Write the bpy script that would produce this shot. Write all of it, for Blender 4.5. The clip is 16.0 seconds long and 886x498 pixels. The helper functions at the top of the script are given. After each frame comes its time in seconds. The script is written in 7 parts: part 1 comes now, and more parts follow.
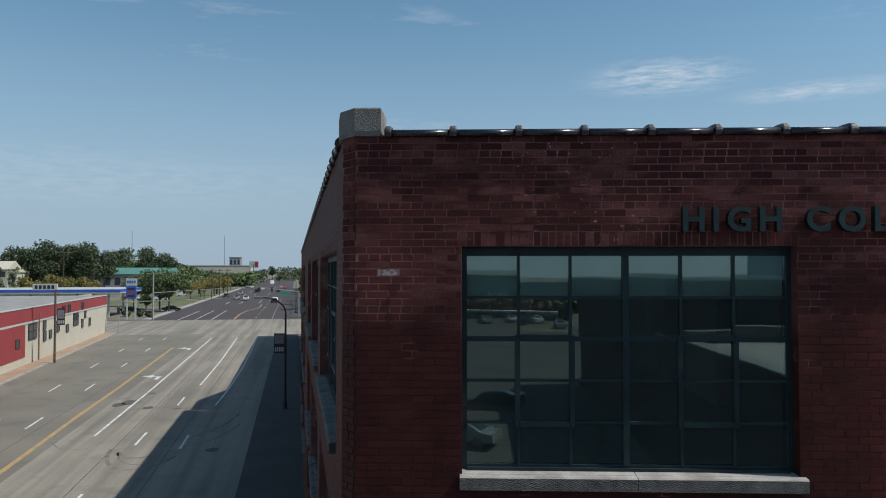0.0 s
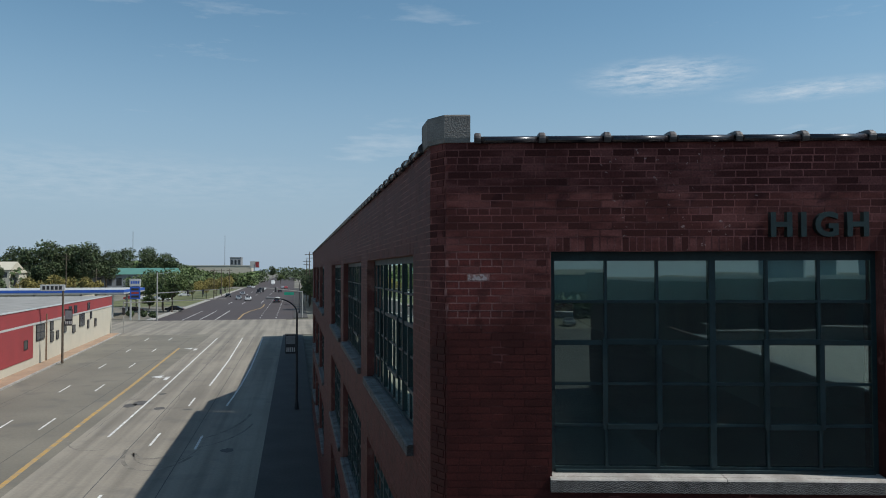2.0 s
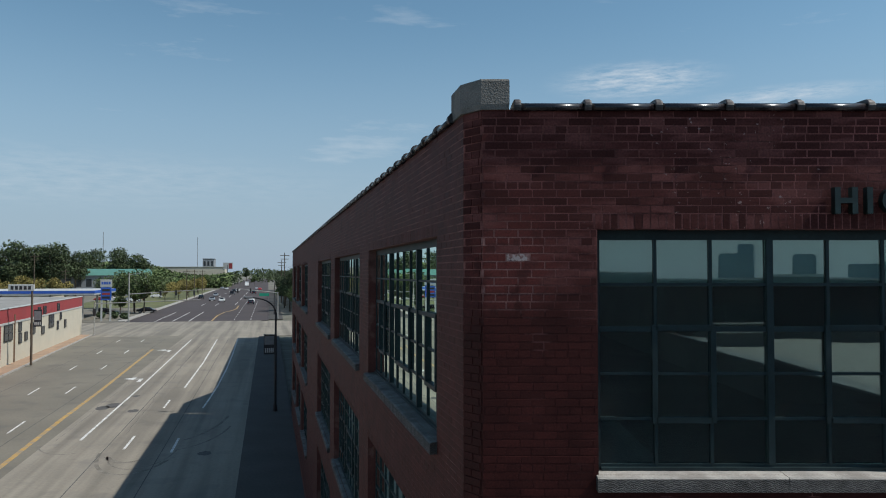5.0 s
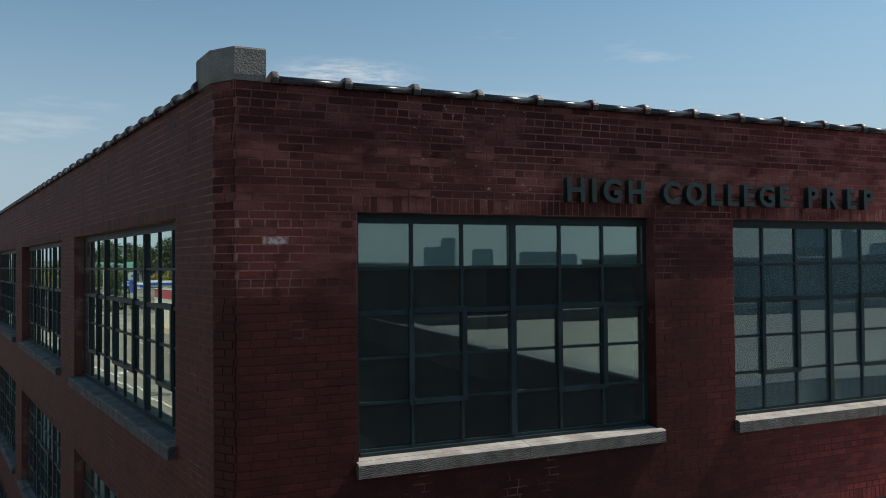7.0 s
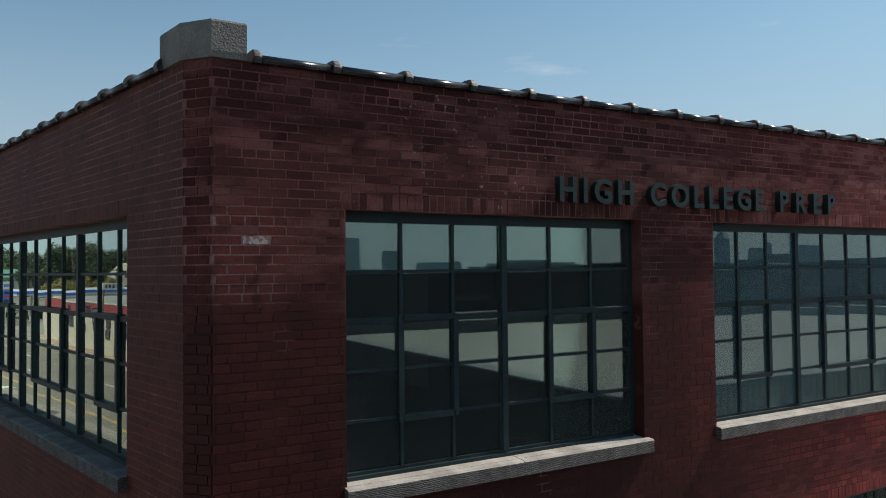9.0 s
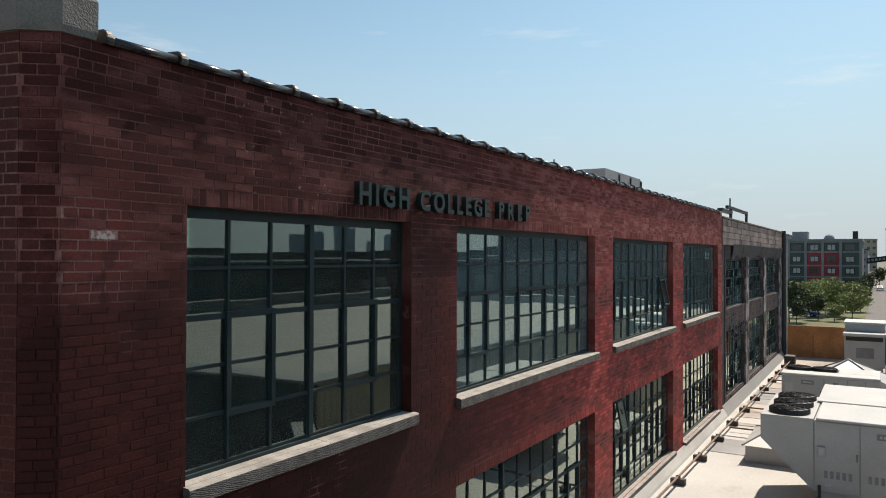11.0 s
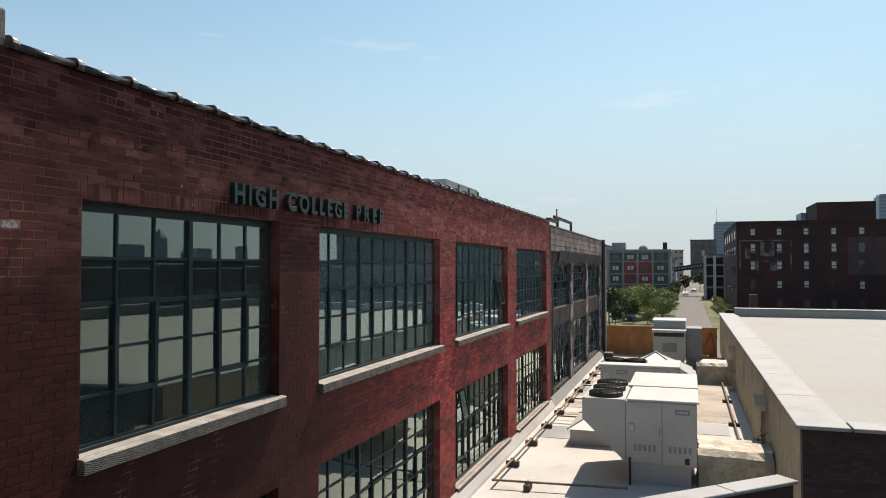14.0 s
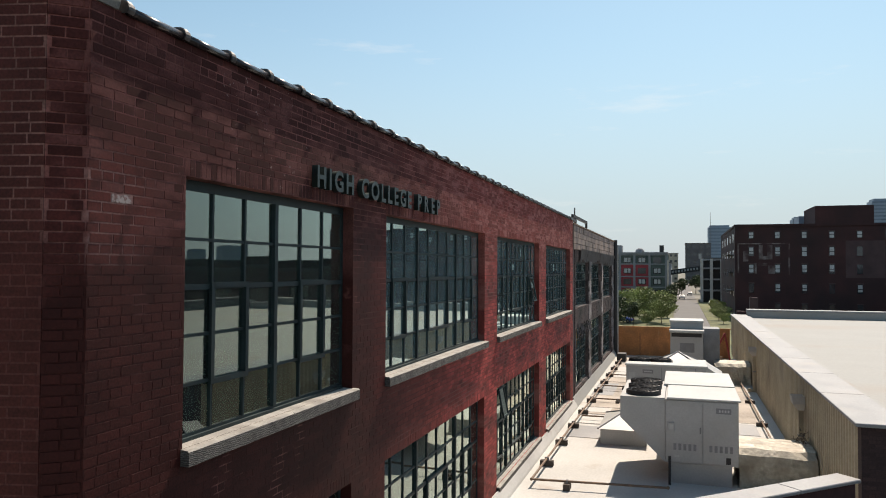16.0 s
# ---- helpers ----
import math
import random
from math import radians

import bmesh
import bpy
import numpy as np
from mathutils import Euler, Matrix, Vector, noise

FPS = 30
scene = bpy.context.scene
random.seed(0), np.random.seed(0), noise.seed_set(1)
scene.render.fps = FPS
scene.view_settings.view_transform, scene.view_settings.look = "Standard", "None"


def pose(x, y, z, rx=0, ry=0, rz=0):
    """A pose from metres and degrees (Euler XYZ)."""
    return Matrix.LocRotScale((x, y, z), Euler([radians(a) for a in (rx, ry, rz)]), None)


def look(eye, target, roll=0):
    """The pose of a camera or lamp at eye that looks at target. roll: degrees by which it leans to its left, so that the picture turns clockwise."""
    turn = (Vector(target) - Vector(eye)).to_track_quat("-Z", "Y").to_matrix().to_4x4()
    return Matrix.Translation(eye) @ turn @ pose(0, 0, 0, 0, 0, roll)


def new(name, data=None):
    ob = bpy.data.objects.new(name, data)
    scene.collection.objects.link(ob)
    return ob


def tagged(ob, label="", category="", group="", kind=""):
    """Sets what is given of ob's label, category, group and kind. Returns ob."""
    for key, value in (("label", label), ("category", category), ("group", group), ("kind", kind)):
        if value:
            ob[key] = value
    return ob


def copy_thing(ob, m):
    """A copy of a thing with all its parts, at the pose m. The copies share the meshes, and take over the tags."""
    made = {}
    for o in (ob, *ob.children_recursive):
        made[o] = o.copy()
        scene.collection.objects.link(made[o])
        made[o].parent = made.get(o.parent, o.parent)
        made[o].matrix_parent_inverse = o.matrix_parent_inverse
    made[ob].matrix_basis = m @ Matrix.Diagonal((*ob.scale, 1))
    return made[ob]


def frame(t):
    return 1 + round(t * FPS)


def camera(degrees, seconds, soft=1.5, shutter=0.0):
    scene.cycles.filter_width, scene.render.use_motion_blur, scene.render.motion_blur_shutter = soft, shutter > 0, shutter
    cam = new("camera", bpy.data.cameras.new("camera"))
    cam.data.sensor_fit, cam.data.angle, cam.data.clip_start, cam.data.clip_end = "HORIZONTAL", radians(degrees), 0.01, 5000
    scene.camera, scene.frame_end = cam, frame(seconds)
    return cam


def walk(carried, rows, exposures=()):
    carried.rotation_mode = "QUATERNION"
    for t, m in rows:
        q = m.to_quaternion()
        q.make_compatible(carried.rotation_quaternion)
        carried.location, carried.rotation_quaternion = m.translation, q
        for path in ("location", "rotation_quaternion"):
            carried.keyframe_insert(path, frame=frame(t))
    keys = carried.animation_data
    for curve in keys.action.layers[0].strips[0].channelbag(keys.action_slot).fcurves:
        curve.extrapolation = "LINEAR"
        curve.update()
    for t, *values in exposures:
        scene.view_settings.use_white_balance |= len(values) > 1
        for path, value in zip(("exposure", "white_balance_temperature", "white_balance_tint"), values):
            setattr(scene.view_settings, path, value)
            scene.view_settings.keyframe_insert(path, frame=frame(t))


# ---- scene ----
cam = camera(62.0, 16.0, 1.0)
PATH = [
    (0, (-0.75, 0.899, 10.201), (-0.822, 2.897, 10.259), 0.0),
    (0.5, (-0.958, 0.87, 10.221), (-1.029, 2.868, 10.277), -0.2),
    (1, (-1.217, 0.867, 10.231), (-1.285, 2.865, 10.288), -0.2),
    (1.5, (-1.413, 0.811, 10.239), (-1.485, 2.809, 10.297), -0.1),
    (2, (-1.574, 0.781, 10.251), (-1.645, 2.778, 10.308), -0.1),
    (2.5, (-1.739, 0.754, 10.249), (-1.808, 2.752, 10.307), -0.2),
    (3, (-1.868, 0.816, 10.24), (-1.936, 2.814, 10.299), -0.1),
    (3.5, (-1.978, 0.945, 10.22), (-2.045, 2.943, 10.285), -0.0),
    (3.7, (-2.023, 1.022, 10.205), (-2.089, 3.02, 10.269), -0.0),
    (5.8, (-2.252, 1.583, 10.011), (-2.055, 3.572, 10.072), 0.1),
    (6, (-2.343, 1.632, 10.013), (-1.988, 3.599, 10.069), -0.1),
    (6.5, (-2.404, 1.664, 9.985), (-1.806, 3.572, 10.036), -0.3),
    (7, (-2.471, 1.714, 9.991), (-1.714, 3.565, 10.029), -0.5),
    (7.5, (-2.553, 1.895, 9.982), (-1.74, 3.722, 10.025), -0.3),
    (8, (-2.589, 2.083, 9.978), (-1.76, 3.903, 10.022), -0.2),
    (8.2, (-2.626, 2.169, 9.961), (-1.793, 3.986, 10.01), -0.3),
    (10.3, (-3.879, 2.986, 10.054), (-2.432, 4.366, 10.075), 0.1),
    (10.5, (-4.068, 3.066, 10.082), (-2.557, 4.377, 10.095), 0.3),
    (11, (-4.501, 3.251, 10.05), (-2.782, 4.273, 10.07), 0.2),
    (11.5, (-4.926, 3.333, 10.034), (-3.1, 4.148, 10.055), 0.3),
    (12, (-5.255, 3.403, 9.975), (-3.362, 4.049, 10.007), -0.3),
    (12.5, (-5.507, 3.408, 9.976), (-3.613, 4.049, 10.011), -0.2),
    (13, (-5.604, 3.237, 9.946), (-3.709, 3.874, 9.988), -0.2),
    (13.5, (-5.536, 3.044, 9.922), (-3.64, 3.676, 9.966), 0.0),
    (14, (-5.479, 3.053, 9.876), (-3.581, 3.681, 9.925), -0.0),
    (14.5, (-5.471, 3.175, 9.846), (-3.572, 3.802, 9.896), 0.1),
    (15, (-5.488, 3.445, 9.819), (-3.589, 4.069, 9.87), 0.2),
    (15.5, (-5.493, 3.769, 9.769), (-3.591, 4.385, 9.822), 0.2),
    (16, (-5.523, 4.059, 9.722), (-3.62, 4.672, 9.777), 0.3),
]
# the film's own exposure and white balance drift as it turns towards the sun
LIGHT = [(0.0, -0.21, 6250, 10), (6.0, -0.20, 6350, 10), (7.0, -0.13, 6750, 12), (8.2, -0.11, 6800, 12), (10.3, 0.10, 7150, 14), (12.0, 0.27, 7520, 16), (16.0, 0.27, 7520, 16)]
walk(cam, [(t, look(eye, target, roll)) for t, eye, target, roll in PATH], LIGHT)

# ---------------------------------------------------------------- light
SUN = Vector((0.605, -0.080, 0.788)).normalized()      # towards the sun
world = bpy.data.worlds.new("world")
scene.world = world
world.use_nodes = True
wn, wl = world.node_tree.nodes, world.node_tree.links
sky = wn.new("ShaderNodeTexSky")
sky.sky_type = 'NISHITA'
sky.sun_disc = False
sky.sun_elevation = math.asin(SUN.z)
sky.sun_rotation = math.atan2(SUN.x, SUN.y)
sky.air_density, sky.dust_density, sky.ozone_density = 1.0, 0.5, 1.6


def wnode(kind, **values):
    k = wn.new("ShaderNode" + kind)
    for name, v in values.items():
        k.inputs[name.replace("_", " ")].default_value = v
    return k


# pale haze towards the horizon and a few thin wisps of cloud
where, part_ = wn.new("ShaderNodeTexCoord"), wn.new("ShaderNodeSeparateXYZ")
wl.new(where.outputs["Generated"], part_.inputs[0])
haze = wnode("MapRange", From_Min=0.0, From_Max=0.36, To_Min=0.88, To_Max=0.03)
haze.interpolation_type = 'SMOOTHSTEP'
wl.new(part_.outputs["Z"], haze.inputs["Value"])
balance = wn.new("ShaderNodeMix")
balance.data_type, balance.blend_type = 'RGBA', 'MULTIPLY'
balance.inputs["Factor"].default_value = 1.0
balance.inputs["B"].default_value = (0.86, 1.07, 1.0, 1)
wl.new(sky.outputs[0], balance.inputs["A"])
veil = wn.new("ShaderNodeMix")
veil.data_type = 'RGBA'
veil.inputs["B"].default_value = (3.2, 4.05, 5.15, 1)
wl.new(haze.outputs[0], veil.inputs["Factor"])
wl.new(balance.outputs["Result"], veil.inputs["A"])
flat = wn.new("ShaderNodeVectorMath")
flat.operation = 'MULTIPLY'
flat.inputs[1].default_value = (3.2, 3.2, 19.0)
wl.new(where.outputs["Generated"], flat.inputs[0])
wisp = wnode("TexNoise", Scale=1.35, Detail=9.0, Roughness=0.62)
wl.new(flat.outputs[0], wisp.inputs["Vector"])
thin = wnode("MapRange", From_Min=0.60, From_Max=0.80, To_Min=0.0, To_Max=0.40)
wl.new(wisp.outputs["Fac"], thin.inputs["Value"])
band = wnode("MapRange", From_Min=0.30, From_Max=0.42, To_Min=1.0, To_Max=0.0)
wl.new(part_.outputs["Z"], band.inputs["Value"])
both = wn.new("ShaderNodeMath")
both.operation = 'MULTIPLY'
wl.new(thin.outputs[0], both.inputs[0])
wl.new(band.outputs[0], both.inputs[1])
ripple = wnode("TexNoise", Scale=9.0, Detail=8.0, Roughness=0.68)
wl.new(flat.outputs[0], ripple.inputs["Vector"])
fluff = wnode("MapRange", From_Min=0.36, From_Max=0.70, To_Min=0.0, To_Max=1.0)
wl.new(ripple.outputs["Fac"], fluff.inputs["Value"])
clouds = both.outputs[0]
# three soft wisps north and north-east of the building
for (dx, dy, dz), (wide, tall), much in (((0.246, 0.938, 0.245), (0.13, 0.030), 0.75), ((0.414, 0.885, 0.214), (0.13, 0.016), 0.60), ((-0.515, 0.843, 0.115), (0.55, 0.05), 0.22)):
    off, size, far_, fall = wn.new("ShaderNodeVectorMath"), wn.new("ShaderNodeVectorMath"), wn.new("ShaderNodeVectorMath"), wnode("MapRange", From_Min=0.15, From_Max=1.0, To_Min=much, To_Max=0.0)
    off.operation, size.operation, far_.operation = 'SUBTRACT', 'MULTIPLY', 'LENGTH'
    fall.interpolation_type = 'SMOOTHSTEP'
    off.inputs[1].default_value = (dx, dy, dz)
    size.inputs[1].default_value = (1 / wide, 1 / wide, 1 / tall)
    wl.new(where.outputs["Generated"], off.inputs[0])
    wl.new(off.outputs[0], size.inputs[0])
    wl.new(size.outputs[0], far_.inputs[0])
    wl.new(far_.outputs["Value"], fall.inputs["Value"])
    soft_, sum_ = wn.new("ShaderNodeMath"), wn.new("ShaderNodeMath")
    soft_.operation, sum_.operation = 'MULTIPLY', 'MAXIMUM'
    wl.new(fall.outputs[0], soft_.inputs[0])
    wl.new(fluff.outputs[0], soft_.inputs[1])
    wl.new(soft_.outputs[0], sum_.inputs[0])
    wl.new(clouds, sum_.inputs[1])
    clouds = sum_.outputs[0]
cloud = wn.new("ShaderNodeMix")
cloud.data_type = 'RGBA'
cloud.inputs["B"].default_value = (6.6, 7.0, 7.3, 1)
wl.new(clouds, cloud.inputs["Factor"])
wl.new(veil.outputs["Result"], cloud.inputs["A"])
wl.new(cloud.outputs["Result"], wn["Background"].inputs[0])
wn["Background"].inputs[1].default_value = 0.120
sun = new("sun", bpy.data.lights.new("sun", 'SUN'))
sun.data.energy, sun.data.angle, sun.data.color = 4.9, radians(0.55), (1.0, 0.955, 0.88)
sun.matrix_world = look(SUN * 60, (0, 0, 0))


# ---------------------------------------------------------------- materials
def mat(name, base, rough=0.8, metal=0.0, var=0.25, scale=3.0, fine=40.0, bump=0.15, tint=None, spec=0.5,
        per_piece=0.0, dirt=None, dirt_scale=0.6, dirt_at=0.55, dirt_soft=0.12, run=None):
    """A surface with blotches at one scale, grain at another, and a fine relief, in world metres."""
    m = bpy.data.materials.new(name)
    m.use_nodes = True
    n, l = m.node_tree.nodes, m.node_tree.links
    b = n["Principled BSDF"]
    geo = n.new("ShaderNodeNewGeometry")
    big, small = n.new("ShaderNodeTexNoise"), n.new("ShaderNodeTexNoise")
    for t, s, d in ((big, scale, 5.0), (small, fine, 3.0)):
        t.inputs["Scale"].default_value, t.inputs["Detail"].default_value = s, d
        l.new(geo.outputs["Position"], t.inputs["Vector"])
    dark = [c * (1 - var) for c in base]
    light = tint or [min(1, c * (1 + var)) for c in base]
    ramp = n.new("ShaderNodeMix")
    ramp.data_type = 'RGBA'
    ramp.inputs["A"].default_value, ramp.inputs["B"].default_value = (*dark, 1), (*light, 1)
    spread = n.new("ShaderNodeMapRange")
    spread.inputs["From Min"].default_value, spread.inputs["From Max"].default_value = 0.3, 0.7
    l.new(big.outputs["Fac"], spread.inputs["Value"])
    l.new(spread.outputs[0], ramp.inputs["Factor"])
    grain = n.new("ShaderNodeMix")
    grain.data_type, grain.blend_type = 'RGBA', 'OVERLAY'
    grain.inputs["Factor"].default_value = min(1.0, var * 1.6)
    l.new(ramp.outputs["Result"], grain.inputs["A"])
    l.new(small.outputs["Fac"], grain.inputs["B"])
    last = grain.outputs["Result"]
    if per_piece:
        info, add = n.new("ShaderNodeObjectInfo"), n.new("ShaderNodeMath")
        frac, rng = n.new("ShaderNodeMath"), n.new("ShaderNodeMapRange")
        frac.operation = 'FRACT'
        l.new(info.outputs["Random"], add.inputs[0])
        l.new(geo.outputs["Random Per Island"], add.inputs[1])
        l.new(add.outputs[0], frac.inputs[0])
        rng.inputs["To Min"].default_value, rng.inputs["To Max"].default_value = 1 - per_piece, 1 + per_piece
        l.new(frac.outputs[0], rng.inputs["Value"])
        mul = n.new("ShaderNodeMix")
        mul.data_type, mul.blend_type = 'RGBA', 'MULTIPLY'
        mul.inputs["Factor"].default_value = 1.0
        l.new(last, mul.inputs["A"])
        l.new(rng.outputs[0], mul.inputs["B"])
        last = mul.outputs["Result"]
    if dirt:
        stain, edge, over = n.new("ShaderNodeTexNoise"), n.new("ShaderNodeMapRange"), n.new("ShaderNodeMix")
        stain.inputs["Scale"].default_value, stain.inputs["Detail"].default_value = dirt_scale, 7.0
        l.new(geo.outputs["Position"], stain.inputs["Vector"])
        edge.inputs["From Min"].default_value = dirt_at - dirt_soft
        edge.inputs["From Max"].default_value = dirt_at + dirt_soft
        l.new(stain.outputs["Fac"], edge.inputs["Value"])
        over.data_type = 'RGBA'
        over.inputs["B"].default_value = (*dirt, 1)
        l.new(edge.outputs[0], over.inputs["Factor"])
        l.new(last, over.inputs["A"])
        last = over.outputs["Result"]
    if run is not None:                                  # wheel tracks and drips drawn out along one direction
        turn, lines_, fade, over = n.new("ShaderNodeMapping"), n.new("ShaderNodeTexNoise"), n.new("ShaderNodeMapRange"), n.new("ShaderNodeMix")
        turn.vector_type = 'TEXTURE'
        turn.inputs["Rotation"].default_value = (0, 0, run)
        turn.inputs["Scale"].default_value = (30.0, 1.0, 1.0)
        lines_.inputs["Scale"].default_value, lines_.inputs["Detail"].default_value = 0.8, 4.0
        l.new(geo.outputs["Position"], turn.inputs["Vector"])
        l.new(turn.outputs[0], lines_.inputs["Vector"])
        fade.inputs["From Min"].default_value, fade.inputs["From Max"].default_value = 0.38, 0.60
        fade.inputs["To Min"].default_value, fade.inputs["To Max"].default_value = 0.70, 1.06
        l.new(lines_.outputs["Fac"], fade.inputs["Value"])
        over.data_type, over.blend_type = 'RGBA', 'MULTIPLY'
        over.inputs["Factor"].default_value = 1.0
        l.new(last, over.inputs["A"])
        l.new(fade.outputs[0], over.inputs["B"])
        last = over.outputs["Result"]
    l.new(last, b.inputs["Base Color"])
    rr = n.new("ShaderNodeMapRange")
    rr.inputs["To Min"].default_value, rr.inputs["To Max"].default_value = max(0.03, rough - 0.12), min(1, rough + 0.12)
    l.new(big.outputs["Fac"], rr.inputs["Value"])
    l.new(rr.outputs[0], b.inputs["Roughness"])
    b.inputs["Metallic"].default_value = metal
    b.inputs["Specular IOR Level"].default_value = spec
    if bump:
        bp = n.new("ShaderNodeBump")
        bp.inputs["Strength"].default_value, bp.inputs["Distance"].default_value = bump, 0.01
        l.new(small.outputs["Fac"], bp.inputs["Height"])
        l.new(bp.outputs[0], b.inputs["Normal"])
    return m


def glass_mat(name, tint, gain, rough=0.01, film_tone=(0.29, 0.29, 0.285), least=0.015, most=0.065):
    m = bpy.data.materials.new(name)
    m.use_nodes = True
    n, l = m.node_tree.nodes, m.node_tree.links
    n.remove(n["Principled BSDF"])
    mix, clear, gloss, fr = (n.new("ShaderNode" + k) for k in ("MixShader", "BsdfTransparent", "BsdfGlossy", "Fresnel"))
    fr.inputs["IOR"].default_value = 1.5
    both_sides = n.new("ShaderNodeMath")                 # old coated glass mirrors from both faces
    both_sides.operation, both_sides.use_clamp = 'MULTIPLY', True
    both_sides.inputs[1].default_value = gain
    l.new(fr.outputs[0], both_sides.inputs[0])
    clear.inputs["Color"].default_value = (*tint, 1)
    gloss.inputs["Roughness"].default_value = rough
    gloss.inputs["Color"].default_value = (0.85, 1.0, 0.91, 1)
    wob, bp, geo = n.new("ShaderNodeTexNoise"), n.new("ShaderNodeBump"), n.new("ShaderNodeNewGeometry")
    wob.inputs["Scale"].default_value, wob.inputs["Detail"].default_value = 2.2, 0.0
    bp.inputs["Strength"].default_value, bp.inputs["Distance"].default_value = 0.022, 0.02
    l.new(geo.outputs["Position"], wob.inputs["Vector"])
    l.new(wob.outputs["Fac"], bp.inputs["Height"])
    l.new(bp.outputs[0], gloss.inputs["Normal"])
    l.new(both_sides.outputs[0], mix.inputs[0])
    l.new(clear.outputs[0], mix.inputs[1])
    l.new(gloss.outputs[0], mix.inputs[2])
    # a thin diffuse film on the panes: dirt, plus tone standing in for mirrored sky
    film, film_diffuse = n.new("ShaderNodeMixShader"), n.new("ShaderNodeBsdfDiffuse")
    film_diffuse.inputs["Color"].default_value = (*film_tone, 1)
    spots, much = n.new("ShaderNodeTexNoise"), n.new("ShaderNodeMapRange")
    spots.inputs["Scale"].default_value, spots.inputs["Detail"].default_value = 1.7, 5.0
    l.new(geo.outputs["Position"], spots.inputs["Vector"])
    much.inputs["To Min"].default_value, much.inputs["To Max"].default_value = least, most
    l.new(spots.outputs["Fac"], much.inputs["Value"])
    l.new(much.outputs[0], film.inputs[0])
    l.new(mix.outputs[0], film.inputs[1])
    l.new(film_diffuse.outputs[0], film.inputs[2])
    l.new(film.outputs[0], n["Material Output"].inputs[0])
    return m


def zone(n, l, geo, low, high, soft):
    """1 where old bare brick shows: high on the wall, with a ragged lower edge."""
    sep, noise_, add, rng = (n.new("ShaderNode" + k) for k in ("SeparateXYZ", "TexNoise", "Math", "MapRange"))
    l.new(geo.outputs["Position"], sep.inputs[0])
    l.new(geo.outputs["Position"], noise_.inputs["Vector"])
    noise_.inputs["Scale"].default_value, noise_.inputs["Detail"].default_value = 0.9, 6.0
    add.operation = 'MULTIPLY_ADD'
    l.new(noise_.outputs["Fac"], add.inputs[0])
    add.inputs[1].default_value = 1.7
    l.new(sep.outputs["Z"], add.inputs[2])
    rng.inputs["From Min"].default_value, rng.inputs["From Max"].default_value = low + 0.85 - soft, low + 0.85 + soft
    l.new(add.outputs[0], rng.inputs["Value"])
    return rng.outputs[0]


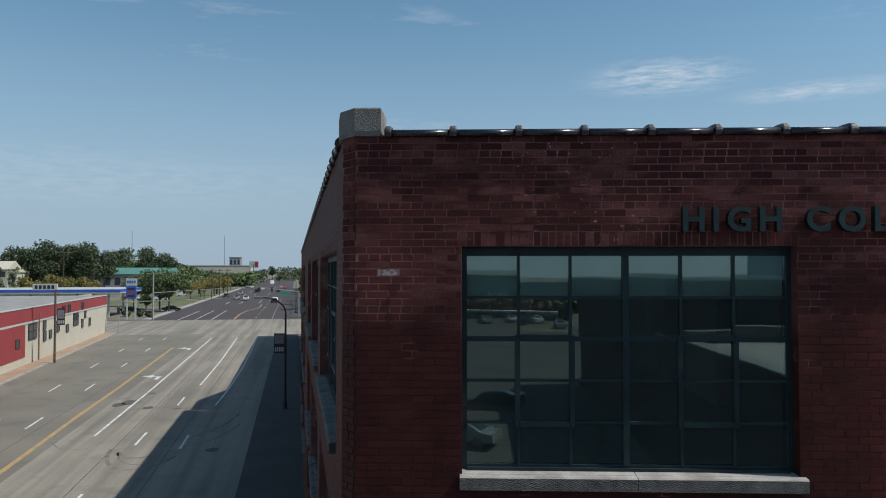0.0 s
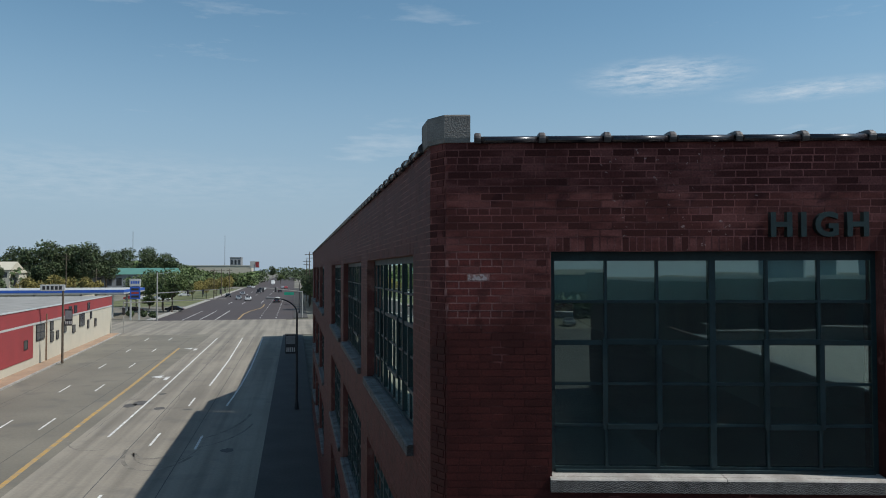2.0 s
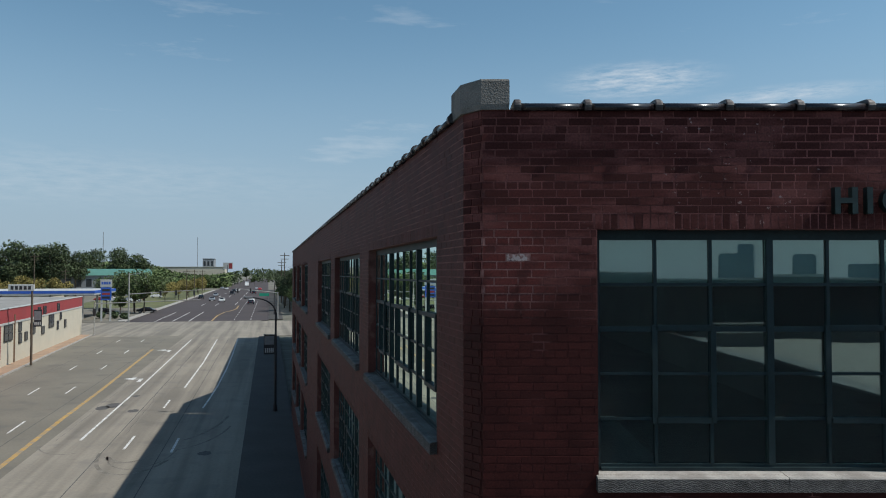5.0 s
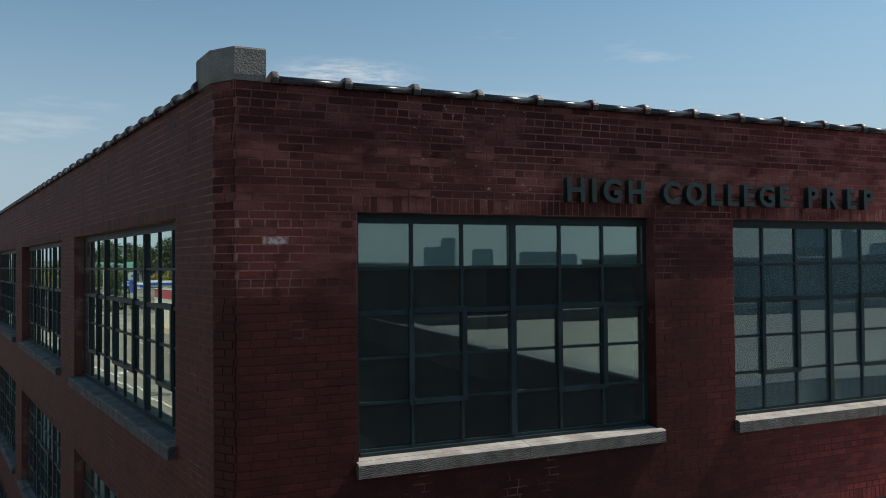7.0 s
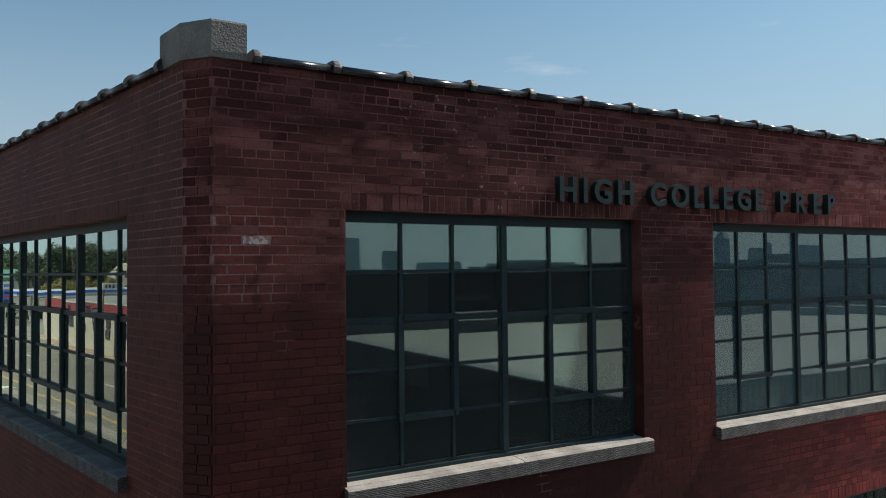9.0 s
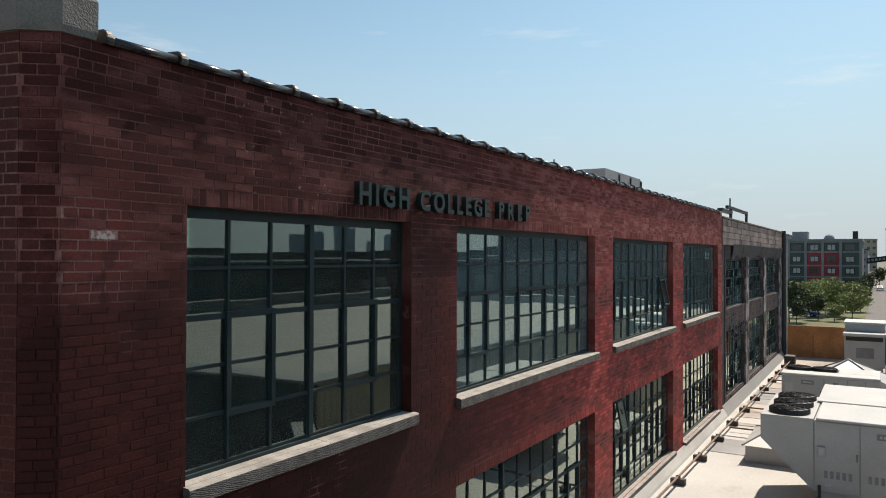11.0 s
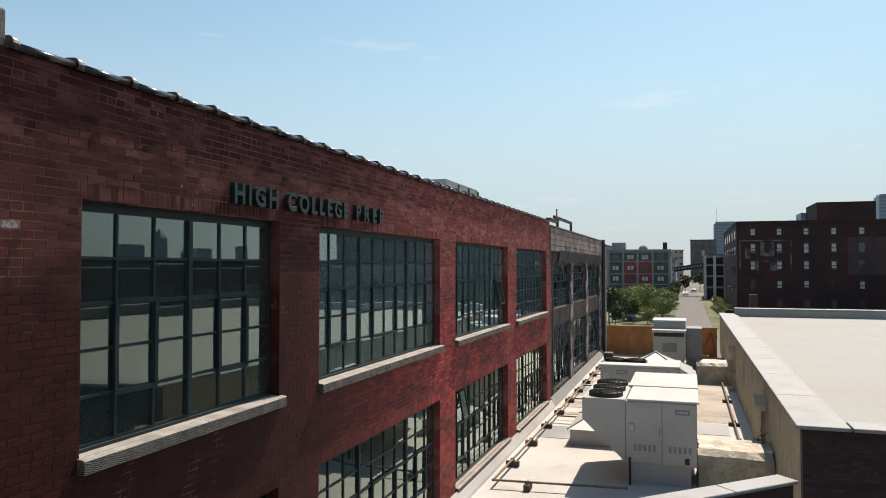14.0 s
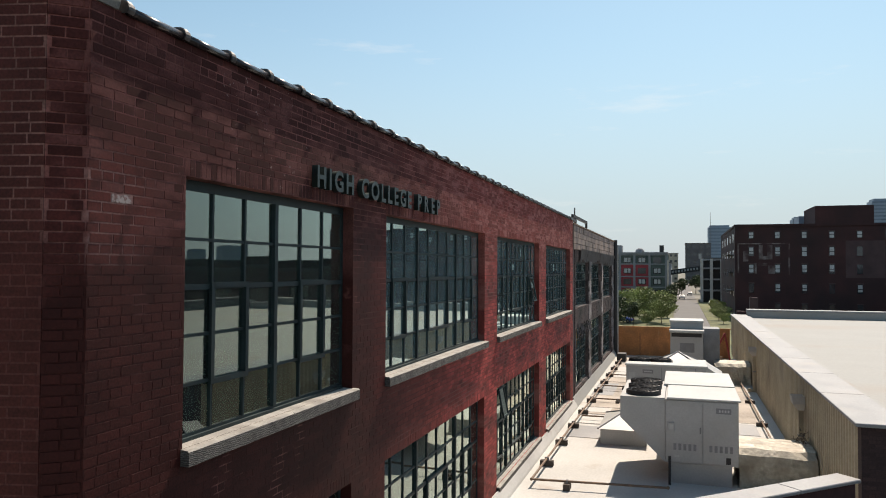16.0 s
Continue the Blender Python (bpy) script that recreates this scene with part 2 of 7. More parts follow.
def brick_mat(name, dull, fresh_lit, bare, pale, mortar=False, low=9.85):
    """Old bare brick high on the wall, dull paint below it by the corner, a fresher red coat further along; the rise in
    tone also carries bounced light.
    """
    m = bpy.data.materials.new(name)
    m.use_nodes = True
    n, l = m.node_tree.nodes, m.node_tree.links
    b = n["Principled BSDF"]
    geo = n.new("ShaderNodeNewGeometry")
    old = zone(n, l, geo, low, 0, 0.25)

    def mix(fac, a, c, kind='MIX'):
        k = n.new("ShaderNodeMix")
        k.data_type, k.blend_type = 'RGBA', kind
        for sock, v in (("Factor", fac), ("A", a), ("B", c)):
            if isinstance(v, (tuple, list)):
                k.inputs[sock].default_value = (*v, 1)
            elif isinstance(v, float):
                k.inputs[sock].default_value = v
            else:
                l.new(v, k.inputs[sock])
        return k.outputs["Result"]

    def span(value, lo, hi):
        r = n.new("ShaderNodeMapRange")
        r.inputs["From Min"].default_value, r.inputs["From Max"].default_value = lo, hi
        l.new(value, r.inputs["Value"])
        return r.outputs[0]

    drawn = n.new("ShaderNodeVectorMath")                # streaks lie along the courses
    drawn.operation = 'MULTIPLY'
    drawn.inputs[1].default_value = (0.5, 0.5, 1.7)
    l.new(geo.outputs["Position"], drawn.inputs[0])

    def noise_(scale, detail, lo, hi, where=None):
        t = n.new("ShaderNodeTexNoise")
        t.inputs["Scale"].default_value, t.inputs["Detail"].default_value = scale, detail
        l.new(where or geo.outputs["Position"], t.inputs["Vector"])
        return span(t.outputs["Fac"], lo, hi)

    def times(a, c):
        k = n.new("ShaderNodeMath")
        k.operation = 'MULTIPLY'
        l.new(a, k.inputs[0])
        l.new(c, k.inputs[1])
        return k.outputs[0]
    info, add, frac = n.new("ShaderNodeObjectInfo"), n.new("ShaderNodeMath"), n.new("ShaderNodeMath")
    frac.operation = 'FRACT'
    l.new(info.outputs["Random"], add.inputs[0])
    l.new(geo.outputs["Random Per Island"], add.inputs[1])
    l.new(add.outputs[0], frac.inputs[0])
    one = frac.outputs[0]
    sep = n.new("ShaderNodeSeparateXYZ")
    l.new(geo.outputs["Position"], sep.inputs[0])
    # colour climbs along the wall: newer paint, plus roof bounce put into it
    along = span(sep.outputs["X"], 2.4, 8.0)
    if mortar:
        worn = mix(noise_(2.4, 4.0, 0.35, 0.62), [c * 0.38 for c in bare], bare)
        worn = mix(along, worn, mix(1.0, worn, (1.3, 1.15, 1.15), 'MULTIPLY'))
    else:
        worn = mix(one, [c * 0.66 for c in bare], [c * 1.12 for c in bare])
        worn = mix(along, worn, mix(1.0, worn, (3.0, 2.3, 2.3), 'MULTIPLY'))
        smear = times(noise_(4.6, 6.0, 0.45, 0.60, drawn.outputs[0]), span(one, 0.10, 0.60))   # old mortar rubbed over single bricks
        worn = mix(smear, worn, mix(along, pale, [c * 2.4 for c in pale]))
    coat = mix(along, dull, fresh_lit)
    coat = mix(noise_(2.6, 5.0, 0.35, 0.65), coat, mix(1.0, coat, (0.72, 0.70, 0.70), 'MULTIPLY'))
    washed = times(noise_(1.5, 6.0, 0.49, 0.60, drawn.outputs[0]), along)                      # where the red coat has washed off
    if mortar:
        coat = mix(washed, coat, [c * 0.9 for c in bare])
        coat = mix(times(noise_(3.2, 6.0, 0.56, 0.64), noise_(0.6, 2.0, 0.40, 0.60)), coat, [c * 0.8 for c in bare])
    else:
        coat = mix(washed, coat, mix(1.0, coat, (0.52, 0.58, 0.60), 'MULTIPLY'))
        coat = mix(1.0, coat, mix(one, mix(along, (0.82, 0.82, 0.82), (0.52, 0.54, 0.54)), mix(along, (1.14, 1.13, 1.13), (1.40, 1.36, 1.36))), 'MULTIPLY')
    col = mix(old, coat, worn)
    lime = times(times(noise_(24.0, 9.0, 0.655, 0.71), noise_(0.75, 3.0, 0.52, 0.64)), old)
    col = mix(lime, col, (0.36, 0.25, 0.23))
    near = n.new("ShaderNodeVectorMath")                 # a scraped spot beside the corner, with bright old joints
    near.operation = 'DISTANCE'
    near.inputs[1].default_value = (-1.56, 7.62, 10.12)
    l.new(geo.outputs["Position"], near.inputs[0])
    scraped = times(span(near.outputs["Value"], 0.52, 0.22), noise_(7.0, 4.0, 0.40, 0.54))
    col = mix(scraped, col, (0.33, 0.17, 0.145) if mortar else (0.125, 0.031, 0.026))
    col = mix(0.45, col, noise_(55.0, 4.0, 0.15, 0.85), 'OVERLAY')
    l.new(col, b.inputs["Base Color"])
    rr = n.new("ShaderNodeMapRange")
    rr.inputs["To Min"].default_value, rr.inputs["To Max"].default_value = 0.66, 0.9
    l.new(old, rr.inputs["Value"])
    l.new(rr.outputs[0], b.inputs["Roughness"])
    b.inputs["Specular IOR Level"].default_value = 0.18
    bp = n.new("ShaderNodeBump")
    bp.inputs["Strength"].default_value, bp.inputs["Distance"].default_value = 0.26, 0.006
    l.new(noise_(70.0, 5.0, 0.0, 1.0), bp.inputs["Height"])
    l.new(bp.outputs[0], b.inputs["Normal"])
    return m


def tooled_mat(name, base):
    """Rough stone with slanting chisel marks."""
    m = mat(name, base, 0.92, var=0.4, scale=7, fine=60, bump=0.5)
    n, l = m.node_tree.nodes, m.node_tree.links
    b = n["Principled BSDF"]
    geo, turn, wave = n.new("ShaderNodeNewGeometry"), n.new("ShaderNodeMapping"), n.new("ShaderNodeTexWave")
    turn.inputs["Rotation"].default_value = (0, radians(70), 0)
    wave.inputs["Scale"].default_value, wave.inputs["Distortion"].default_value = 21.0, 7.0
    wave.inputs["Detail"].default_value, wave.inputs["Detail Scale"].default_value = 3.0, 2.0
    l.new(geo.outputs["Position"], turn.inputs["Vector"])
    l.new(turn.outputs[0], wave.inputs["Vector"])
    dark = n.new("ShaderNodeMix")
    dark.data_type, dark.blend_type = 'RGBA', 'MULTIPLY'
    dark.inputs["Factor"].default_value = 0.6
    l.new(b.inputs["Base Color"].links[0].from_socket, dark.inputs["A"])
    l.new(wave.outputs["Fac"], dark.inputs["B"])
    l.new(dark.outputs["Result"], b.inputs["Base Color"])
    bp = n.new("ShaderNodeBump")
    bp.inputs["Strength"].default_value, bp.inputs["Distance"].default_value = 0.8, 0.012
    l.new(wave.outputs["Fac"], bp.inputs["Height"])
    l.new(bp.outputs[0], b.inputs["Normal"])
    return m


M = {}
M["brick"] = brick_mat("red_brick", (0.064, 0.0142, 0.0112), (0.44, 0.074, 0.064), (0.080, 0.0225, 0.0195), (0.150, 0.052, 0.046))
# joints of the red coat hold their grazing shadow in the mortar colour
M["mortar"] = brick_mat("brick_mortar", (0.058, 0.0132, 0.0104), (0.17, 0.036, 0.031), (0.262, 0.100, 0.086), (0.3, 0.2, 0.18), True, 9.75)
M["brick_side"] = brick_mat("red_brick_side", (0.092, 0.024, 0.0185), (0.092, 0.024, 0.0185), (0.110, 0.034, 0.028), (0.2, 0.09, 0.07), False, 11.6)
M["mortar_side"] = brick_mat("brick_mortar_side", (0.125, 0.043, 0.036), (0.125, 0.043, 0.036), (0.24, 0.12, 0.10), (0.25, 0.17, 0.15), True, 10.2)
M["burnt"] = mat("smoke_blackened_brick", (0.062, 0.045, 0.045), 0.9, var=0.6, scale=2.2, fine=18, bump=0.6, tint=(0.17, 0.125, 0.12), dirt=(0.018, 0.015, 0.016), dirt_scale=0.9, dirt_at=0.57)
M["stone"] = mat("weathered_limestone", (0.33, 0.31, 0.28), 0.9, var=0.25, scale=5, fine=55, bump=0.5, dirt=(0.2, 0.18, 0.16), dirt_scale=3.5, dirt_at=0.62)
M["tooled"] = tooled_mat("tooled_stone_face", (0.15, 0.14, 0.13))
M["stone_dark"] = mat("stained_grey_sill_stone", (0.15, 0.14, 0.13), 0.9, var=0.4, scale=5, fine=55, bump=0.5, dirt=(0.06, 0.055, 0.05), dirt_scale=3.0, dirt_at=0.55)
M["lime_brick"] = mat("lime_crusted_brick", (0.20, 0.10, 0.09), 0.9, var=0.4, scale=30, fine=90, bump=0.4, dirt=(0.42, 0.34, 0.32), dirt_scale=26, dirt_at=0.50, dirt_soft=0.05)
M["block_wall"] = mat("dull_block_wall", (0.10, 0.10, 0.105), 0.9, var=0.2, scale=0.3, fine=5, bump=0.05)
M["capstone"] = mat("cap_concrete", (0.195, 0.182, 0.162), 0.92, var=0.3, scale=4, fine=70, bump=0.8, dirt=(0.13, 0.12, 0.11), dirt_scale=2.0, dirt_at=0.62)
M["coping"] = mat("glazed_coping_tile", (0.018, 0.014, 0.016), 0.24, var=0.4, scale=6, fine=30, bump=0.03, spec=0.55)
M["collar"] = mat("coping_joint", (0.034, 0.027, 0.026), 0.5, var=0.6, scale=14, fine=30, bump=0.3, tint=(0.085, 0.072, 0.068))
M["frame"] = mat("teal_steel_sash", (0.014, 0.028, 0.030), 0.55, var=0.3, scale=4, fine=50, bump=0.08, spec=0.3)
M["glass"] = glass_mat("window_glass", (0.72, 0.80, 0.78), 3.4)
# teal mixed into the farther panes in place of reflected sky
M["glass_sky_film"] = glass_mat("sky_filmed_window_glass", (0.4, 0.5, 0.5), 3.3, 0.01, (0.23, 0.34, 0.36), 0.18, 0.34)
M["glass_low"] = glass_mat("lower_window_glass", (0.5, 0.58, 0.58), 2.3)
M["letter"] = mat("green_metal_letter", (0.015, 0.031, 0.030), 0.45, 0.3, var=0.3, scale=8, fine=60, bump=0.05)
M["white_roof"] = mat("white_roof_membrane", (0.312, 0.314, 0.300), 0.8, var=0.07, scale=0.5, fine=12, bump=0.1, dirt=(0.32, 0.285, 0.25), dirt_scale=0.25, dirt_at=0.66, dirt_soft=0.12)
M["metal_white"] = mat("white_metal_edge", (0.245, 0.245, 0.248), 0.5, 0.1, var=0.12, scale=1.5, fine=20, bump=0.05, dirt=(0.28, 0.26, 0.24), dirt_scale=1.2, dirt_at=0.66)
M["low_roof"] = mat("cream_coated_roof", (0.50, 0.492, 0.468), 0.85, var=0.10, scale=0.7, fine=16, bump=0.2, dirt=(0.36, 0.30, 0.25), dirt_scale=0.6, dirt_at=0.67, dirt_soft=0.07)
M["beige"] = mat("beige_corrugated_sheet", (0.40, 0.34, 0.24), 0.6, 0.1, var=0.15, scale=1.2, fine=20, bump=0.05, dirt=(0.24, 0.2, 0.15), dirt_scale=0.7, dirt_at=0.62)
M["cabinet"] = mat("grey_white_sheet_metal", (0.385, 0.38, 0.367), 0.55, 0.0, var=0.08, scale=1.5, fine=25, bump=0.04, dirt=(0.36, 0.34, 0.31), dirt_scale=1.3, dirt_at=0.66)
M["dark"] = mat("black_plastic", (0.02, 0.02, 0.022), 0.6, var=0.3, scale=6, fine=40, bump=0.05)
M["dark_brick"] = mat("dark_red_brick_wall", (0.055, 0.022, 0.021), 0.9, var=0.35, scale=0.25, fine=8, bump=0.3, dirt=(0.032, 0.018, 0.018), dirt_scale=0.1, dirt_at=0.55)
M["road"] = mat("worn_concrete_road", (0.250, 0.222, 0.178), 0.9, var=0.12, scale=0.15, fine=6, bump=0.2, dirt=(0.2, 0.18, 0.15), dirt_scale=0.5, dirt_at=0.62, dirt_soft=0.08, run=radians(103.4))
M["east_road"] = mat("grey_side_street", (0.135, 0.13, 0.125), 0.9, var=0.14, scale=0.15, fine=6, bump=0.2)
M["lot"] = mat("car_park_asphalt", (0.085, 0.082, 0.078), 0.9, var=0.3, scale=0.2, fine=6, bump=0.2)
M["galv"] = mat("weathered_galvanised_pole", (0.30, 0.29, 0.265), 0.7, var=0.15, scale=2, fine=20, bump=0.05)
M["grey_roof"] = mat("grey_felt_roof", (0.26, 0.25, 0.23), 0.9, var=0.2, scale=0.5, fine=8, bump=0.1)
M["old_road"] = mat("old_grey_lane_concrete", (0.168, 0.152, 0.119), 0.9, var=0.14, scale=0.15, fine=6, bump=0.2, dirt=(0.13, 0.12, 0.10), dirt_scale=0.4, dirt_at=0.62, dirt_soft=0.08)
# pavement base lowered so the shade lying on it comes out darker
M["dark_walk"] = mat("shade_toned_pavement", (0.06, 0.055, 0.05), 0.9, var=0.25, scale=0.4, fine=9, bump=0.2)
M["asphalt"] = mat("dark_asphalt", (0.058, 0.046, 0.045), 0.9, var=0.2, scale=0.1, fine=5, bump=0.2)
M["ground"] = mat("dry_ground_and_lots", (0.16, 0.16, 0.10), 0.95, var=0.5, scale=0.02, fine=0.4, bump=0.1, tint=(0.22, 0.20, 0.17))
M["sidewalk"] = mat("tan_pavement", (0.32, 0.218, 0.145), 0.9, var=0.18, scale=0.5, fine=9, bump=0.2)
M["kerb"] = mat("kerb_concrete", (0.33, 0.31, 0.28), 0.9, var=0.2, scale=1, fine=20, bump=0.2)
M["white_paint"] = mat("road_paint_white", (0.62, 0.61, 0.58), 0.8, var=0.2, scale=2, fine=12, bump=0.1, dirt=(0.3, 0.29, 0.27), dirt_scale=1.8, dirt_at=0.6)
M["yellow_paint"] = mat("road_paint_yellow", (0.44, 0.27, 0.075), 0.8, var=0.2, scale=2, fine=12, bump=0.1, dirt=(0.27, 0.22, 0.15), dirt_scale=1.8, dirt_at=0.52)
M["red_paint"] = mat("red_painted_wall", (0.27, 0.038, 0.040), 0.8, var=0.10, scale=0.6, fine=10, bump=0.1)
M["cream_paint"] = mat("cream_painted_wall", (0.48, 0.44, 0.35), 0.85, var=0.06, scale=0.6, fine=10, bump=0.1, dirt=(0.5, 0.45, 0.36), dirt_scale=0.5, dirt_at=0.68)
M["plywood"] = mat("weathered_plywood", (0.45, 0.19, 0.07), 0.85, var=0.25, scale=1.2, fine=12, bump=0.2, dirt=(0.28, 0.13, 0.06), dirt_scale=1.0, dirt_at=0.64)
M["inside"] = mat("dim_interior_wall", (0.42, 0.40, 0.37), 0.9, var=0.15, scale=0.8, fine=8, bump=0.0)
M["neighbour_brick"] = mat("brown_brick_end_wall", (0.05, 0.027, 0.025), 0.9, var=0.3, scale=0.6, fine=30, bump=0.3, per_piece=0.3)
M["steel"] = mat("grey_steel", (0.22, 0.22, 0.22), 0.5, 0.6, var=0.2, scale=3, fine=30, bump=0.05)

M["leaf"] = mat("green_leaves", (0.088, 0.122, 0.038), 0.7, var=0.45, scale=0.35, fine=3, bump=0.0, per_piece=0.4)
M["leaf_bright"] = mat("bright_shrub_leaves", (0.20, 0.235, 0.075), 0.7, var=0.4, scale=0.35, fine=3, bump=0.0, per_piece=0.4)
M["leaf_dark"] = mat("dark_green_leaves", (0.055, 0.078, 0.030), 0.75, var=0.45, scale=0.25, fine=3, bump=0.0, per_piece=0.4)
M["leaf_gold"] = mat("yellowing_leaves", (0.20, 0.165, 0.045), 0.75, var=0.4, scale=0.3, fine=3, bump=0.0, per_piece=0.35)
M["bark"] = mat("tree_bark", (0.09, 0.07, 0.05), 0.95, var=0.3, scale=2, fine=15, bump=0.3)
M["blue"] = mat("blue_canopy_band", (0.03, 0.10, 0.42), 0.5, var=0.1, scale=1, fine=10, bump=0.0)
M["white"] = mat("white_enamel", (0.45, 0.45, 0.432), 0.5, var=0.08, scale=1.5, fine=12, bump=0.03, dirt=(0.42, 0.4, 0.36), dirt_scale=0.9, dirt_at=0.66)
M["green_roof"] = mat("green_metal_roof", (0.085, 0.21, 0.17), 0.6, var=0.12, scale=0.3, fine=6, bump=0.05)
M["grey_wall"] = mat("grey_building_wall", (0.24, 0.25, 0.26), 0.85, var=0.12, scale=0.3, fine=5, bump=0.05)
M["green_panel"] = mat("grey_green_panel", (0.075, 0.105, 0.095), 0.8, var=0.15, scale=0.3, fine=5, bump=0.05)
M["red_panel"] = mat("red_infill_panel", (0.33, 0.045, 0.055), 0.8, var=0.15, scale=0.3, fine=5, bump=0.05)
M["far_tower"] = mat("hazy_blue_tower", (0.20, 0.27, 0.34), 0.5, var=0.1, scale=0.02, fine=0.4, bump=0.0)
M["far_glass"] = mat("far_tower_glazing", (0.12, 0.18, 0.24), 0.3, var=0.1, scale=0.02, fine=0.4, bump=0.0)
M["dark_glass"] = mat("dark_window_glass", (0.03, 0.035, 0.04), 0.12, var=0.3, scale=0.6, fine=6, bump=0.0, spec=0.8)
M["pale_glass"] = mat("pale_window_blind", (0.40, 0.41, 0.41), 0.4, var=0.2, scale=0.6, fine=4, bump=0.0)
M["tarp"] = mat("black_plastic_tarp", (0.034, 0.032, 0.038), 0.5, var=0.4, scale=3, fine=14, bump=0.6)
M["block"] = mat("pale_clay_block", (0.30, 0.222, 0.19), 0.9, var=0.25, scale=1.5, fine=20, bump=0.3, per_piece=0.2, dirt=(0.09, 0.075, 0.07), dirt_scale=0.8, dirt_at=0.58)
M["foil"] = mat("crinkled_foil_insulation", (0.40, 0.365, 0.295), 0.55, 0.12, var=0.3, scale=5, fine=13, bump=1.0, dirt=(0.24, 0.2, 0.15), dirt_scale=2.5, dirt_at=0.58)
M["rust"] = mat("rusty_gas_pipe", (0.19, 0.125, 0.085), 0.7, 0.2, var=0.35, scale=4, fine=30, bump=0.2)
M["wood"] = mat("dark_wood_block", (0.075, 0.06, 0.05), 0.9, var=0.3, scale=4, fine=30, bump=0.2)
M["louvre"] = mat("grey_louvre", (0.20, 0.20, 0.205), 0.5, var=0.15, scale=3, fine=20, bump=0.02)
M["tyre"] = mat("tyre_rubber", (0.02, 0.02, 0.02), 0.85, var=0.2, scale=3, fine=20, bump=0.05)
M["car_black"] = mat("black_car_paint", (0.015, 0.015, 0.018), 0.25, 0.2, var=0.1, scale=1, fine=10, bump=0.0)
M["car_white"] = mat("white_car_paint", (0.65, 0.65, 0.64), 0.3, 0.0, var=0.05, scale=1, fine=10, bump=0.0)
M["car_silver"] = mat("silver_car_paint", (0.35, 0.36, 0.37), 0.3, 0.4, var=0.05, scale=1, fine=10, bump=0.0)
M["car_red"] = mat("red_car_paint", (0.3, 0.03, 0.03), 0.3, 0.1, var=0.05, scale=1, fine=10, bump=0.0)
M["tail_red"] = mat("red_tail_light", (0.4, 0.02, 0.02), 0.3, var=0.1, scale=2, fine=10, bump=0.0)
M["sign_green"] = mat("green_street_sign", (0.01, 0.24, 0.15), 0.5, var=0.1, scale=2, fine=10, bump=0.0)
M["gravel_stain"] = mat("tar_patch", (0.085, 0.08, 0.075), 0.9, var=0.3, scale=1.0, fine=9, bump=0.2)
M["rubber_mark"] = mat("worn_tyre_rubber_on_concrete", (0.165, 0.148, 0.122), 0.9, var=0.35, scale=1.5, fine=9, bump=0.2)
M["blind"] = mat("pale_roller_blind", (0.80, 0.84, 0.82), 0.8, var=0.08, scale=1.0, fine=20, bump=0.0)
M["grass"] = mat("dry_grass", (0.088, 0.11, 0.038), 0.95, var=0.4, scale=0.2, fine=2, bump=0.1, tint=(0.17, 0.17, 0.07))
M["brown_roof"] = mat("brown_gravel_roof", (0.38, 0.335, 0.29), 0.95, var=0.25, scale=0.9, fine=14, bump=0.2, dirt=(0.52, 0.46, 0.40), dirt_scale=0.6, dirt_at=0.56)


# ---------------------------------------------------------------- building helpers
def quad_box(bm, x0, x1, y0, y1, z0, z1, m=None):
    m = m or Matrix()
    c = [bm.verts.new(m @ Vector(p)) for p in ((x0, y0, z0), (x1, y0, z0), (x1, y1, z0), (x0, y1, z0),
                                               (x0, y0, z1), (x1, y0, z1), (x1, y1, z1), (x0, y1, z1))]
    for f in ((0, 3, 2, 1), (4, 5, 6, 7), (0, 1, 5, 4), (1, 2, 6, 5), (2, 3, 7, 6), (3, 0, 4, 7)):
        bm.faces.new([c[i] for i in f])


def prism(bm, outline, z0, z1, m=None):
    m = m or Matrix()
    low = [bm.verts.new(m @ Vector((x, y, z0))) for x, y in outline]
    top = [bm.verts.new(m @ Vector((x, y, z1))) for x, y in outline]
    bm.faces.new(low[::-1]), bm.faces.new(top)
    for i in range(len(outline)):
        j = (i + 1) % len(outline)
        bm.faces.new((low[i], low[j], top[j], top[i]))


def tube(bm, a, b, r0, r1=None, sides=10, caps=True):
    a, b = Vector(a), Vector(b)
    r1 = r0 if r1 is None else r1
    q = (b - a).to_track_quat('Z', 'Y').to_matrix()
    rings = []
    for p, r in ((a, r0), (b, r1)):
        rings.append([bm.verts.new(p + q @ Vector((r * math.cos(k * 2 * math.pi / sides), r * math.sin(k * 2 * math.pi / sides), 0))) for k in range(sides)])
    for k in range(sides):
        j = (k + 1) % sides
        bm.faces.new((rings[0][k], rings[0][j], rings[1][j], rings[1][k]))
    if caps:
        bm.faces.new(rings[0][::-1]), bm.faces.new(rings[1])


def bent_tube(bm, pts, r, sides=8):
    """One smooth pipe through the points."""
    pts, rings = [Vector(p) for p in pts], []
    for i, p in enumerate(pts):
        d = (pts[min(i + 1, len(pts) - 1)] - pts[max(i - 1, 0)]).normalized()
        q = d.to_track_quat('Z', 'Y').to_matrix()
        rings.append([bm.verts.new(p + q @ Vector((r * math.cos(k * 2 * math.pi / sides), r * math.sin(k * 2 * math.pi / sides), 0))) for k in range(sides)])
    for a, b in zip(rings, rings[1:]):
        for k in range(sides):
            j = (k + 1) % sides
            bm.faces.new((a[k], a[j], b[j], b[k]))
    bm.faces.new(rings[0][::-1]), bm.faces.new(rings[-1])


def soft(bm, width=0.01, segments=2):
    bmesh.ops.bevel(bm, geom=list(bm.edges), offset=width, segments=segments, affect='EDGES', profile=0.6, clamp_overlap=True)


